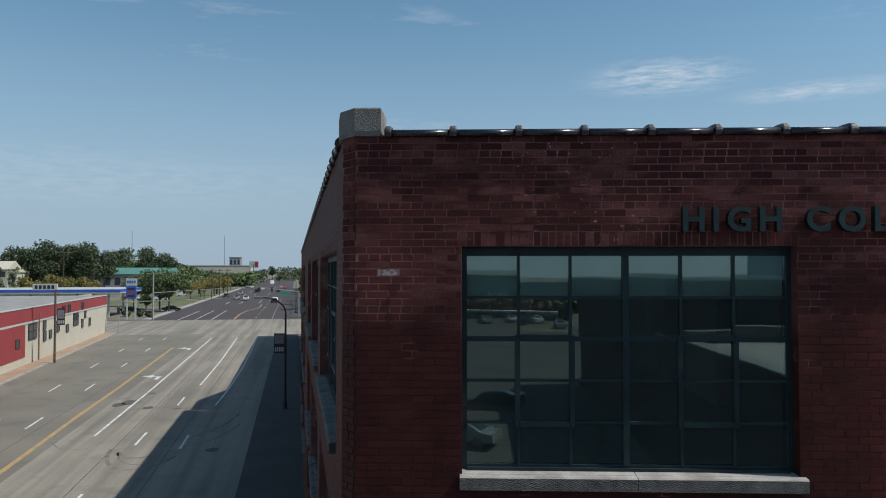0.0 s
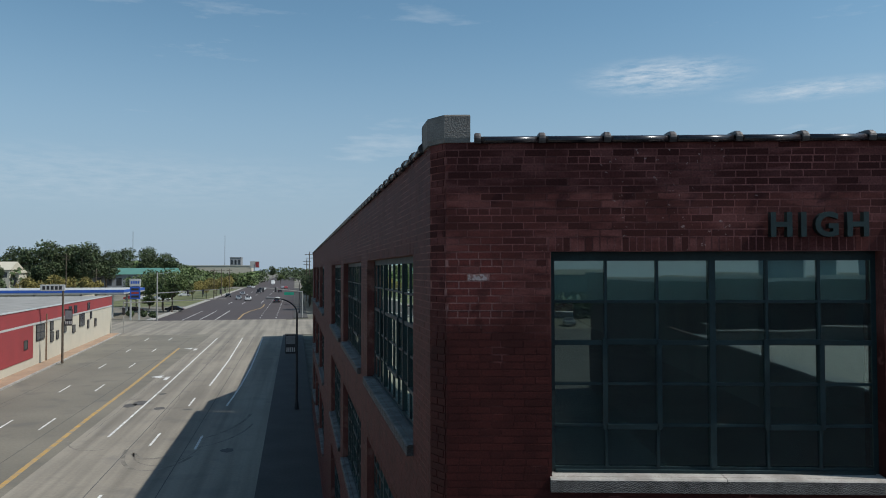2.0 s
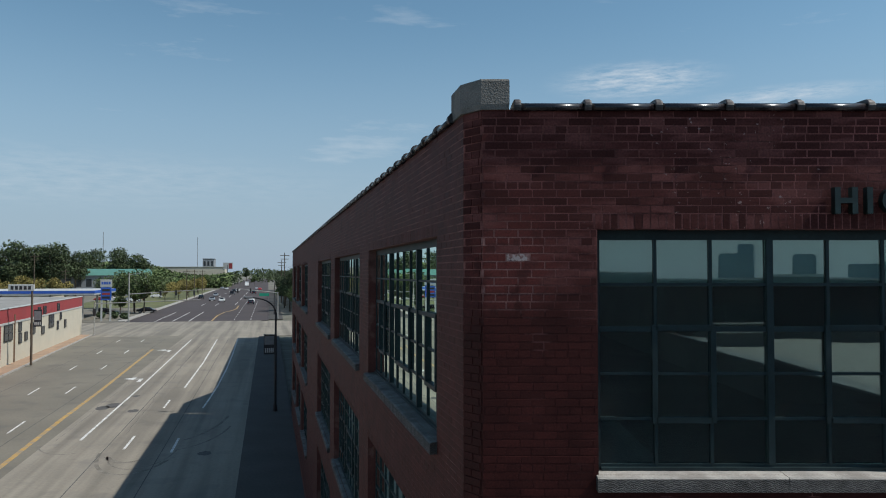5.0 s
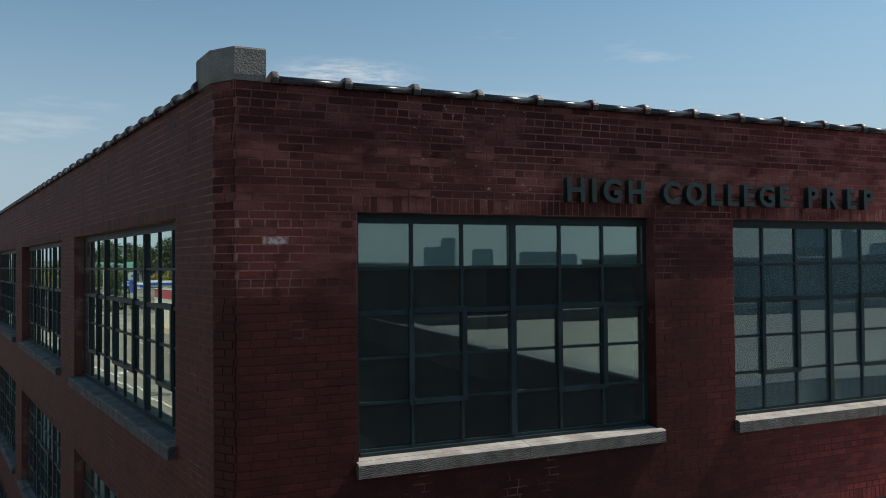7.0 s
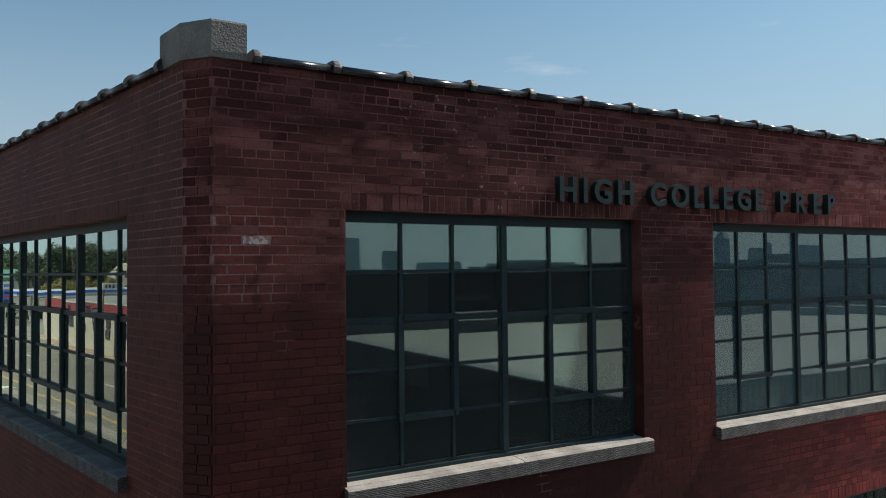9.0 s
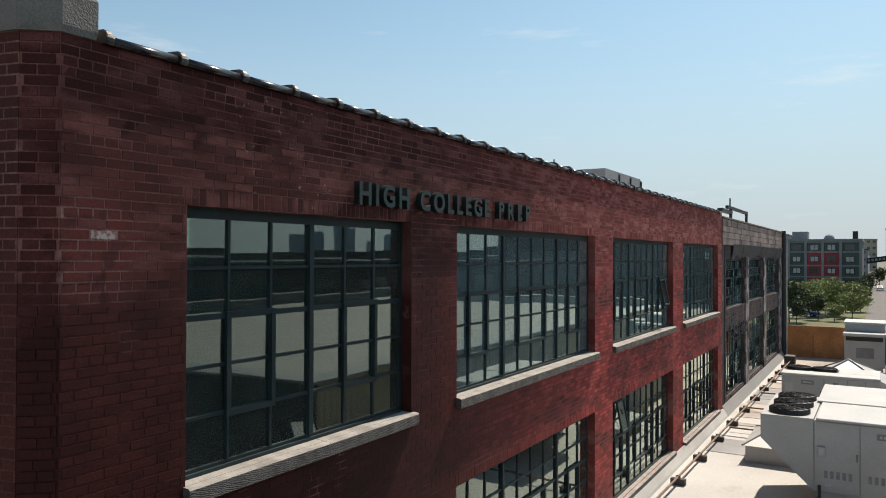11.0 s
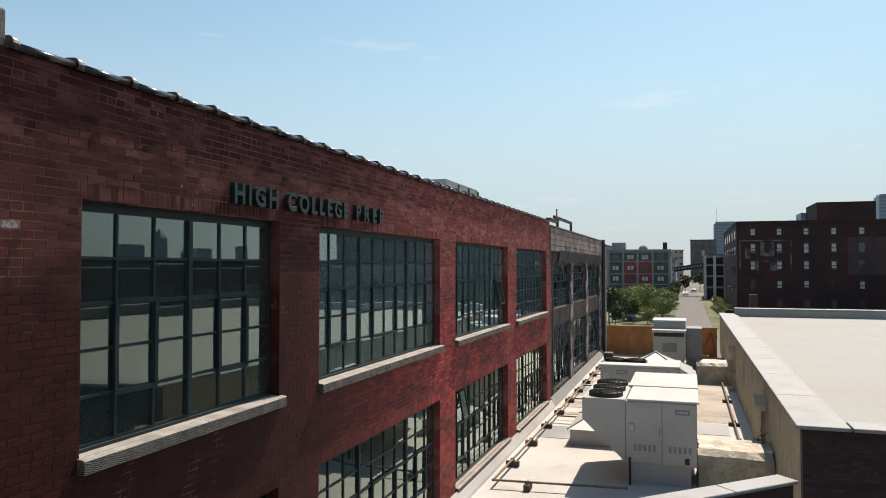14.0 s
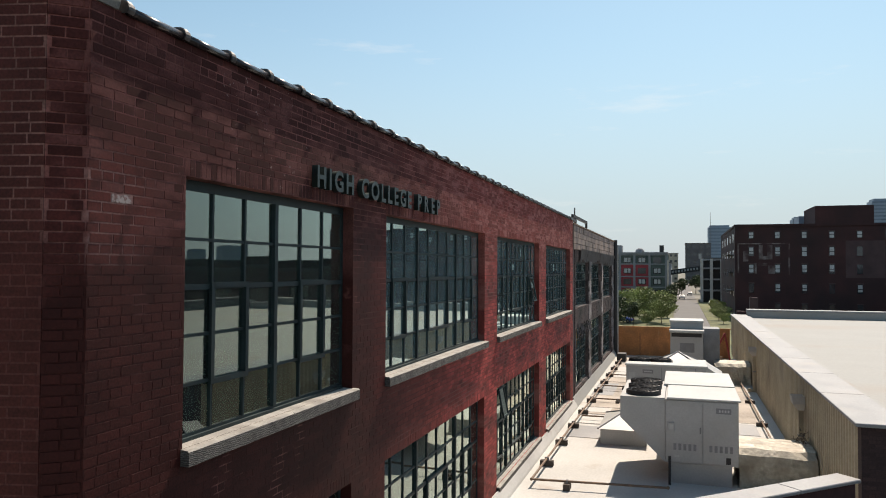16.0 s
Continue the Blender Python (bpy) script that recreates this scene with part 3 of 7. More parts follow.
def mesh_of(name, bm, material):
    bmesh.ops.recalc_face_normals(bm, faces=bm.faces)
    me = bpy.data.meshes.new(name)
    bm.to_mesh(me)
    bm.free()
    me.materials.append(material)
    return me


def part(name, bm, material, parent=None, label="", at=None):
    me = bm if isinstance(bm, bpy.types.Mesh) else mesh_of(name, bm, material)
    ob = new(name, me)
    if parent:
        ob.parent = parent
    if at is not None:
        ob.matrix_basis = at
    return tagged(ob, label)


def thing(name, label, category, at=None, group="", kind=""):
    ob = new(name)
    ob.empty_display_size = 0.2
    if at is not None:
        ob.matrix_basis = at
    return tagged(ob, label, category, group, kind)


def boxes(*spans, m=None, bevel=0.0):
    bm = bmesh.new()
    for s in spans:
        quad_box(bm, *s, m=m)
    if bevel:
        soft(bm, bevel, 1)
    return bm


def single(name, bm, material, label, category, group="", kind="", at=None):
    ob = part(name, bm, material, None, "", at)
    return tagged(ob, label, category, group, kind)


def structure(name, bm, material, label, category, parent=None):
    ob = part(name, bm, material, parent)
    return tagged(ob, label, category, "", "structure")


# the street's frame: u along it, v across it to the far kerb, from the corner of the brick building
TH = radians(13.4)
CORNER = Vector((-1.945, 7.81, 0))
STREET = Matrix(((-math.sin(TH), -math.cos(TH), 0, CORNER.x), (math.cos(TH), -math.sin(TH), 0, CORNER.y), (0, 0, 1, 0), (0, 0, 0, 1)))
# side wall: x runs along the wall away from the corner, y into the building, z up
SIDE = STREET @ Matrix(((1, 0, 0, 0), (0, -1, 0, 0), (0, 0, 1, 0), (0, 0, 0, 1)))
YF = 7.62                                              # the south face
XF = -1.79                                             # where the chamfer begins on it
FRONT = Matrix.Translation((0, YF, 0))                 # x along, y into the building
TOP = 11.44                                            # top of the brickwork
COURSE, STRETCH = 0.0678, 0.2035

F_BAYS = [(-0.82, 2.185, (3, 3)), (3.18, 8.14, (3, 4, 3)), (9.15, 13.86, (3, 4, 3)), (14.9, 19.58, (3, 4, 3))]
S_BAYS = [(a, b, (3, 4, 3)) for a, b in ((1.05, 6.25), (7.5, 12.8), (14.0, 19.3), (26.0, 31.3), (32.6, 37.8), (39.0, 44.0))]
STOREYS = [(8.362, 10.42), (5.32, 7.30), (2.22, 4.20)]
F_END, S_END, BURN_END = 20.25, 46.5, 36.5


# ---------------------------------------------------------------- the brick building: walls with real openings
def wall_cells(x0, x1, z0, z1, holes):
    """Rectangles that fill a wall round its openings."""
    zs = sorted({z0, z1, *[z for h in holes for z in h[2:]]})
    out = []
    for a, b in zip(zs, zs[1:]):
        cut = sorted((h[0], h[1]) for h in holes if h[2] <= a and h[3] >= b)
        x = x0
        for c, d in cut:
            if c > x:
                out.append((x, c, a, b))
            x = d
        if x < x1:
            out.append((x, x1, a, b))
    return out


DEEP = 0.36
JOINT = 0.0085                                          # width of a mortar joint
RECESS = 0.0009                                        # depth of the joints


def backing(name, m, x0, x1, z0, holes, material, label):
    bm = bmesh.new()
    for a, b, c, d in wall_cells(x0, x1, z0, TOP, holes):
        quad_box(bm, a, b, RECESS, DEEP, c, d, m)
    return structure(name, bm, material, label, "wall")


f_holes = [(a, b, z0, z1) for a, b, _ in F_BAYS for z0, z1 in STOREYS[:2]]
s_holes = [(a, b, z0, z1) for a, b, _ in S_BAYS for z0, z1 in STOREYS]
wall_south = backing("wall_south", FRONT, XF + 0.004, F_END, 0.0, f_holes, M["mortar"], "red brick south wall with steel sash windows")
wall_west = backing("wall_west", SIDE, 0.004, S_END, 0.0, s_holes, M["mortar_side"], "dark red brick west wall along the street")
bm = bmesh.new()
inner = SIDE @ Vector((0.02, DEEP, 0))
prism(bm, [(XF + 0.004, YF + 0.002), (XF + 0.3, YF + DEEP), (inner.x, inner.y), (CORNER.x + 0.003, CORNER.y + 0.003)], 0, TOP)
wall_corner = structure("wall_corner", bm, M["mortar"], "chamfered brick corner of the building", "wall")


def brick_verts(spans, depth=0.05):
    """Arrays of boxes: x0 x1 z0 z1 and the proudness of each brick's face."""
    n = len(spans)
    s = np.array(spans, float).reshape(n, 5)
    v = np.zeros((n, 8, 3))
    e = 0.0018
    for k, (ix, iz) in enumerate(((0, 2), (1, 2), (1, 3), (0, 3))):
        sx, sz = (1 if ix == 0 else -1), (1 if iz == 2 else -1)
        v[:, k, 0], v[:, k, 2], v[:, k, 1] = s[:, ix] + sx * e, s[:, iz] + sz * e, -s[:, 4]
        v[:, k + 4, 0], v[:, k + 4, 2], v[:, k + 4, 1] = s[:, ix], s[:, iz], RECESS + 0.006
    faces = np.array(((0, 1, 2, 3), (0, 4, 5, 1), (1, 5, 6, 2), (2, 6, 7, 3), (3, 7, 4, 0)))
    return v.reshape(-1, 3), (faces[None] + 8 * np.arange(n)[:, None, None]).reshape(-1, 4)


def lay(x0, x1, z0, z1, holes, rng, soldiers=()):
    """Running bond with header courses, round the openings; a course of uprights over each opening."""
    out = []
    rows = int(round((z1 - z0) / COURSE))
    for r in range(rows):
        za = z1 - (rows - r) * COURSE
        zb = za + COURSE - JOINT
        zm = (za + zb) / 2
        cuts = sorted([(h[0], h[1]) for h in holes if h[2] - 0.02 < zm < h[3] + 0.01] + [(s[0], s[1]) for s in soldiers if s[2] < zm < s[3]])
        spans, x = [], x0
        for c, d in cuts:
            if c > x:
                spans.append((x, c))
            x = max(x, d)
        if x < x1:
            spans.append((x, x1))
        step = STRETCH / 2 if (r % 7 == 3) else STRETCH
        shift = (r % 2) * STRETCH / 2 + (r % 3) * 0.011
        for a, b in spans:
            k = math.floor((a - x0 - shift) / step)
            p = x0 + shift + k * step
            while p < b - 0.012:
                c, d = max(a, p), min(b, p + step) - JOINT
                if d - c > 0.018:
                    out.append((c, d, za, zb, rng.uniform(0.0, 0.0009)))
                p += step
    for a, b, c, d in soldiers:
        n = max(1, int(round((b - a) / COURSE)))
        w = (b - a) / n
        for k in range(n):
            out.append((a + k * w, a + (k + 1) * w - JOINT, c, d - JOINT, rng.uniform(0.0, 0.002)))
    return out


rng = random.Random(4)


def heads(bays, over):
    return [(a - 0.02, b + 0.02, z + 0.003, z + 0.003 + 2 * COURSE) for a, b, _ in bays for z in over]


f_sold = heads(F_BAYS, [STOREYS[0][1], STOREYS[1][1]])
f_bricks = lay(XF, F_END, 2.0, TOP, f_holes, rng, f_sold)
s_bricks = lay(0.0, S_END, 0.4, TOP, s_holes, rng, heads(S_BAYS, [z1 for _, z1 in STOREYS]))
c_bricks = lay(0.004, 0.2415, 0.4, TOP, [], rng)


def joined_bricks(spans, m, material, parent):
    v, f = brick_verts(spans)
    v = v @ np.array(m.to_3x3()).T + np.array(m.translation)
    me = bpy.data.meshes.new("brickwork")
    me.from_pydata(v.tolist(), [], f.tolist())
    me.materials.append(material)
    ob = new("brickwork", me)
    ob.parent = parent
    return tagged(ob, "", "", "", "stuff")


d = Vector((CORNER.x - XF, CORNER.y - YF, 0)).normalized()
CHAMFER = Matrix(((-d.x, d.y, 0, CORNER.x), (-d.y, -d.x, 0, CORNER.y), (0, 0, 1, 0), (0, 0, 0, 1)))


def picked(b):
    return b[2] > 9.75 and b[0] < 0.62 and b[1] - b[0] > 0.15


near = [b for b in f_bricks if picked(b)][-300:]
rest = [b for b in f_bricks if b not in set(near)]
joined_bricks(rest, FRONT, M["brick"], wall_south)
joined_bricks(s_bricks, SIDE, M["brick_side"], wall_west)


# ---------------------------------------------------------------- windows
def sash_window(name, m, a, b, z0, z1, groups, seed, label, blind=False, broken=0.0, glass="glass"):
    """A steel window of many panes, set back in its opening, with heavier posts between its groups and hinged vents in rows 3 and 4."""
    r = random.Random(seed)
    w, back = b - a, 0.13
    top_rail, side, low = 0.085, 0.045, 0.06
    root = tagged(thing(name, label, "window", m @ Matrix.Translation((a, back, z0))), "", "", "", "structure")
    h = z1 - z0
    part("frame", boxes((0, side, 0, 0.06, 0, h), (w - side, w, 0, 0.06, 0, h), (side, w - side, 0, 0.06, h - top_rail, h), (side, w - side, 0, 0.06, 0, low), (side, w - side, -0.03, 0.0, 0, 0.035)), M["frame"], root)
    n = sum(groups)
    inner = w - 2 * side
    post = 0.055
    pw = (inner - post * (len(groups) - 1)) / n
    rows = 5
    ph = (h - top_rail - low) / rows
    bar = 0.026
    pane_me = bpy.data.meshes.get("pane_%s_%d_%d" % (glass, round(pw * 1000), round(ph * 1000)))
    if pane_me is None:
        pane_me = mesh_of("pane_%s_%d_%d" % (glass, round(pw * 1000), round(ph * 1000)), boxes((-pw / 2, pw / 2, -0.003, 0.003, -ph / 2, ph / 2)), M[glass])
    x = side
    for g, count in enumerate(groups):
        if g:
            part("mullion", boxes((x, x + post, -0.025, 0.06, low, h - top_rail)), M["frame"], root)
            x += post
        vent = {3: (1,), 4: (1, 2)}[count]
        for c in range(count):
            if c:
                part("glazing_bar", boxes((x - bar / 2, x + bar / 2, -0.008, 0.04, low, h - top_rail)), M["frame"], root)
            cx = x + pw / 2
            for k in range(rows):
                cz = low + (k + 0.5) * ph
                if r.random() < broken:
                    continue
                tilt = pose(cx, 0.012, cz, r.gauss(0, 0.13), 0, r.gauss(0, 0.16))
                pane = part("pane", pane_me, None, root, "", tilt)
                pane.visible_shadow = False
            x += pw
        v0, v1 = x - (count - min(vent)) * pw, x - (count - 1 - max(vent)) * pw
        za, zb = low + ph, low + 3 * ph
        e = 0.035
        sash = part("vent_sash", boxes((v0 - e, v0 + e * .3, -0.03, 0.0, za - e, zb + e), (v1 - e * .3, v1 + e, -0.03, 0.0, za - e, zb + e), (v0, v1, -0.03, 0.0, zb - e * .3, zb + e), (v0, v1, -0.03, 0.0, za - e, za + e * .3)), M["frame"], root)
    if blind:
        part("roller_blind", boxes((side, w - side, 0.09, 0.1, h - top_rail - ph - 0.02, h)), M["blind"], root, "pale roller blind behind the top panes")
    for k in range(1, rows):
        t = 0.045 if k == 3 else bar
        part("cross_bar", boxes((side, w - side, -0.006, 0.038, low + k * ph - t / 2, low + k * ph + t / 2)), M["frame"], root)
    return root


def open_vent(window, x, z, w, h, angle):
    """A hinged sash swung out at its foot from the window."""
    sash = part("open_vent", boxes((0, 0.03, -0.02, 0.015, -h, 0), (w - 0.03, w, -0.02, 0.015, -h, 0), (0.03, w - 0.03, -0.02, 0.015, -0.035, 0), (0.03, w - 0.03, -0.02, 0.015, -h, -h + 0.035)), M["frame"], window, "hinged sash standing open", Matrix.Translation((x, -0.035, z)) @ pose(0, 0, 0, -angle, 0, 0))
    pane = part("vent_pane", boxes((0.03, w - 0.03, -0.004, 0.002, -h + 0.035, -0.035)), M["glass"], sash)
    pane.visible_shadow = False


def stone_sill(m, a, b, z, seed, label, joint=None, stone="stone"):
    r = random.Random(seed)
    root = thing("window_sill", label, "window sill", m @ Matrix.Translation((0, 0, z)))
    mid = joint if joint is not None else (a + b) / 2
    for p, q in ((a - 0.02, mid - 0.003), (mid + 0.003, b + 0.05)):
        bm = bmesh.new()
        outline = [(-0.075, -0.124), (0.20, -0.124), (0.20, 0.012), (-0.060, -0.004), (-0.075, -0.016)]
        ends = []
        for xx in (p, q):
            ends.append([bm.verts.new((xx, y, zz)) for y, zz in outline])
        for i in range(5):
            j = (i + 1) % 5
            f = bm.faces.new((ends[0][i], ends[0][j], ends[1][j], ends[1][i]))
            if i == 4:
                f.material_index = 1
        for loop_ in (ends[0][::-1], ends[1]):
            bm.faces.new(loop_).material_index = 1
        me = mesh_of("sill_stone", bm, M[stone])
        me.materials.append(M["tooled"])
        part("sill_stone", me, None, root)
    return tagged(root, "", "", "", "structure")


count = 0
for s, (z0, z1) in enumerate(STOREYS):
    if s < 2:
        for i, (a, b, g) in enumerate(F_BAYS):
            count += 1
            made = sash_window("window_%d" % count, FRONT, a, b, z0, z1, g, count, "dark teal steel sash window with many glass panes", s == 0, 0.0, "glass_low" if s else "glass_sky_film" if i else "glass")
            if i == 2:
                pw = (b - a - 0.2) / 10
                open_vent(made, b - a - 0.05 - 2 * pw if s == 0 else 0.05 + pw, 1.17 if s == 0 else 1.9, pw, 0.62, 11)
            stone_sill(FRONT, a, b, z0, count, "pale weathered limestone sill under a sash window", a + (0.52 if i == 0 else 0.40) * (b - a))
    for i, (a, b, g) in enumerate(S_BAYS):
        count += 1
        sash_window("window_%d" % count, SIDE, a, b, z0, z1, g, count, "dark teal steel sash window facing the street")
        stone_sill(SIDE, a, b, z0, count, "stained grey stone sill on the street side", a + 0.5 * (b - a), "stone_dark")

# floors and inner walls behind the glass, so that the rooms are dim
corners = [Vector((XF + 0.6, YF + DEEP + 0.02, 0)), Vector((BURN_END - 0.4, YF + DEEP + 0.02, 0)), Vector((BURN_END - 0.4, YF + 30, 0)), SIDE @ Vector((S_END - 0.5, DEEP + 0.02, 0)), SIDE @ Vector((0.5, DEEP + 0.02, 0))]
for k, z in enumerate((1.2, 4.35, 7.45)):
    bm = bmesh.new()
    prism(bm, [(c.x, c.y) for c in corners], z, z + 0.2)
    structure("floor_%d" % (k + 1), bm, M["inside"], "dim concrete floor inside the brick building", "floor")
bm = bmesh.new()
prism(bm, [(c.x, c.y) for c in corners], 10.75, 10.95)
structure("roof_deck", bm, M["low_roof"], "flat roof behind the parapet", "roof")
bm = bmesh.new()
quad_box(bm, 4.0, BURN_END - 1, 15.0, 15.2, 1.4, 10.7)
quad_box(bm, 3.9, 4.1, 15.0, 40.0, 1.4, 10.7)
structure("wall_inside", bm, M["inside"], "dim plastered partition inside the brick building", "wall")

# ---------------------------------------------------------------- parapet coping and corner cap
TILE = 0.597


def coping_tile():
    bm = bmesh.new()
    prof = [(-0.030, -0.022), (-0.044, -0.012), (-0.050, 0.004), (-0.050, 0.022), (-0.043, 0.040), (-0.030, 0.054), (-0.012, 0.062), (0.03, 0.068), (0.18, 0.074), (0.32, 0.066), (0.39, 0.04), (0.40, 0.0)]
    prof = [(y, z * 0.8) for y, z in prof]
    a = [bm.verts.new((0.0, y, z)) for y, z in prof]
    b = [bm.verts.new((TILE - 0.004, y, z)) for y, z in prof]
    for i in range(len(prof) - 1):
        bm.faces.new((a[i], a[i + 1], b[i + 1], b[i]))
    bm.faces.new(a[::-1]), bm.faces.new(b), bm.faces.new((a[0], b[0], b[-1], a[-1]))
    for f in bm.faces:
        f.smooth = len(f.verts) == 4
    return mesh_of("coping_tile", bm, M["coping"])


def collar_tile():
    bm = bmesh.new()
    prof = [(-0.050, -0.020), (-0.062, 0.004), (-0.064, 0.026), (-0.056, 0.050), (-0.036, 0.074), (-0.010, 0.088), (0.06, 0.094), (0.18, 0.096), (0.30, 0.09), (0.40, 0.06), (0.42, -0.005)]
    prof = [(y, z * 0.95) for y, z in prof]
    rows_ = []
    for x, s in ((-0.036, 0.86), (-0.026, 1.0), (0.012, 1.0), (0.026, 0.9)):
        rows_.append([bm.verts.new((x, 0.18 + (y - 0.18) * (0.97 + 0.03 * s), z * s)) for y, z in prof])
    for p, q in zip(rows_, rows_[1:]):
        for i in range(len(prof) - 1):
            bm.faces.new((p[i], p[i + 1], q[i + 1], q[i]))
    bm.faces.new(rows_[0][::-1]), bm.faces.new(rows_[-1])
    return mesh_of("collar", bm, M["collar"])


tile_me, collar_me = coping_tile(), collar_tile()
for name, m, first, last, what in (("parapet_coping", FRONT, -1.49, F_END - 0.3, "glossy dark glazed coping tiles with joint collars on the parapet"),
                                   ("parapet_coping", SIDE, 0.35, S_END - 0.3, "dark glazed coping tiles along the street parapet")):
    root = tagged(thing(name, what, "coping", m @ Matrix.Translation((first, 0, TOP + 0.001))), "", "", "", "structure")
    for k in range(int((last - first) / TILE) + 1):
        part("coping_tile", tile_me, None, root, "", Matrix.Translation((k * TILE, 0, 0)))
        part("collar", collar_me, None, root, "", pose(k * TILE, 0, 0.0, 0, rng.uniform(-2, 2), 0))
bm = bmesh.new()
q = SIDE @ Vector((0.36, -0.02, 0))
outer = [(-1.56, YF - 0.025), (XF - 0.012, YF - 0.025), (CORNER.x - 0.03, CORNER.y - 0.01), (q.x, q.y), (q.x + 0.35, q.y + 0.05), (-1.56, YF + 0.42)]
cx, cy = sum(p[0] for p in outer) / 6, sum(p[1] for p in outer) / 6
levels = [(TOP - 0.005, 0.97), (TOP + 0.02, 0.985), (TOP + 0.04, 1.0), (TOP + 0.24, 1.0), (TOP + 0.255, 0.975)]
loops = [[bm.verts.new((cx + (x - cx) * s, cy + (y - cy) * s, z)) for x, y in outer] for z, s in levels]
for p, q_ in zip(loops, loops[1:]):
    for i in range(6):
        j = (i + 1) % 6
        bm.faces.new((p[i], p[j], q_[j], q_[i]))
bm.faces.new(loops[0][::-1]), bm.faces.new(loops[-1])
single("corner_cap", bm, M["capstone"], "rough grey concrete cap block on the building corner", "cap stone")

# ---------------------------------------------------------------- lettering
sign = thing("wall_lettering", "dark green metal letters reading HIGH COLLEGE PREP on brick", "sign", Matrix.Translation((1.155, YF - 0.012, 10.556)))


def letter(ch, height):
    cu = bpy.data.curves.new("letter", 'FONT')
    cu.body, cu.size, cu.extrude, cu.offset, cu.resolution_u = ch, height / 0.73, 0.032, 0.009, 4
    ob = new("letter_source", cu)
    dg = bpy.context.evaluated_depsgraph_get()
    me = bpy.data.meshes.new_from_object(ob.evaluated_get(dg))
    bpy.data.objects.remove(ob)
    me.materials.clear()
    me.materials.append(M["letter"])
    xs = [v.co.x for v in me.vertices]
    return me, min(xs), max(xs)


for word, start, end in (("HIGH", 0.0, 0.872), ("COLLEGE", 1.09, 2.737), ("PREP", 3.005, 3.995)):
    made = [letter(c, 0.22) for c in word]
    gap = (end - start - sum(g[2] - g[1] for g in made)) / (len(word) - 1)
    x = start
    for me, x0, x1 in made:
        part("letter", me, None, sign, "", Matrix.Translation((x - x0, -0.032, 0)) @ pose(0, 0, 0, 90, 0, 0))
        x += x1 - x0 + gap

# ---------------------------------------------------------------- ground and streets
structure("ground", boxes((-2500, 3500, -2500, 3500, -0.6, -0.06)), M["ground"], "flat ground with dry lots reaching the horizon", "ground")


def strip(name, u0, u1, v0, v1, z, material, label, category, thick=0.04):
    return structure(name, boxes((u0, u1, v0, v1, z - thick, z), m=STREET), material, label, category)


strip("road", -6, 152, 3.0, 14.25, 0.0, M["road"], "worn pale concrete avenue lanes", "road")
strip("road_south", -120, -6.01, 3.0, 25.6, 0.0, M["lot"], "dark asphalt lanes of the avenue south of the school", "road")


def wedge(name, outline, z, material, label, category, thick=0.04):
    """A piece of ground along the avenue with an outline (u, v)."""
    bm = bmesh.new()
    prism(bm, outline, z - thick, z, STREET)
    return structure(name, bm, material, label, category)


def west_kerb(u):
    """Where the western kerb runs: the avenue widens towards the crossing."""
    return 26.0 + 0.0496 * (u - 65)


wedge("road_west", [(-6, 14.252), (117, 14.252), (117, west_kerb(117)), (-6, west_kerb(-6))], 0.0, M["old_road"], "older darker concrete lanes of the avenue", "road")
strip("crossing", 117.002, 152, 14.252, 31.0, 0.0, M["road"], "pale concrete street crossing", "road")
strip("asphalt_road", 152.01, 1600, 1.5, 29.6, 0.0, M["asphalt"], "dark asphalt avenue beyond the crossing", "road")
strip("cross_street", 114, 150, -160, 3.0, -0.004, M["road"], "grey cross street", "road")
strip("cross_street_west", 122, 152, 31.002, 200, -0.004, M["road"], "grey cross street", "road")
strip("pavement_east", -60, 112, -0.05, 3.0, 0.13, M["dark_walk"], "pavement beside the brick building, its shade put into the colour", "pavement", 0.17)
wedge("pavement_west", [(-6, west_kerb(-6) + 0.2), (121, west_kerb(121) + 0.2), (121, west_kerb(121) + 4.0), (-6, west_kerb(-6) + 4.0)], 0.13, M["sidewalk"], "tan brick pavement in front of the red and cream shop", "pavement", 0.17)
wedge("kerb_west", [(-6, west_kerb(-6)), (121, west_kerb(121)), (121, west_kerb(121) + 0.2), (-6, west_kerb(-6) + 0.2)], 0.14, M["kerb"], "concrete kerb", "kerb", 0.18)
strip("pavement_northwest", 154, 420, 29.8, 31.3, 0.13, M["kerb"], "pale pavement along the asphalt avenue", "pavement", 0.17)
strip("pavement_northeast", 154, 420, -1.5, 1.4, 0.13, M["dark_walk"], "grey pavement along the asphalt avenue", "pavement", 0.17)
strip("forecourt", 154, 215, 31.4, 110, 0.0, M["old_road"], "pale concrete filling station forecourt", "ground")
strip("grass_verge", 215.02, 420, 31.4, 60, 0.02, M["grass"], "dry grass verge beside the avenue", "grass")
structure("road_east", boxes((43, 700, -0.9, 5.4, -0.04, 0.0)), M["east_road"], "grey street running east between old warehouses", "road")
structure("verge_east", boxes((60, 240, -6.5, -0.95, -0.05, 0.01)), M["grass"], "weedy grass verge beside the street", "grass")
structure("verge_northeast", boxes((60, 245, 5.6, 40, -0.05, 0.01)), M["grass"], "grass lot with bushes", "grass")
structure("lot_south", boxes((-1.0, 8.1, -140, 6.5, -0.05, -0.01)), M["lot"], "dark asphalt alley south of the building", "ground")
structure("lot_southwest", boxes((-70, -1.0, -140, 3.0, -0.05, -0.008)), M["lot"], "dark asphalt car park south of the building", "ground")

# road markings
marks = thing("road_markings", "worn white and yellow painted lane lines", "road marking", kind="structure")


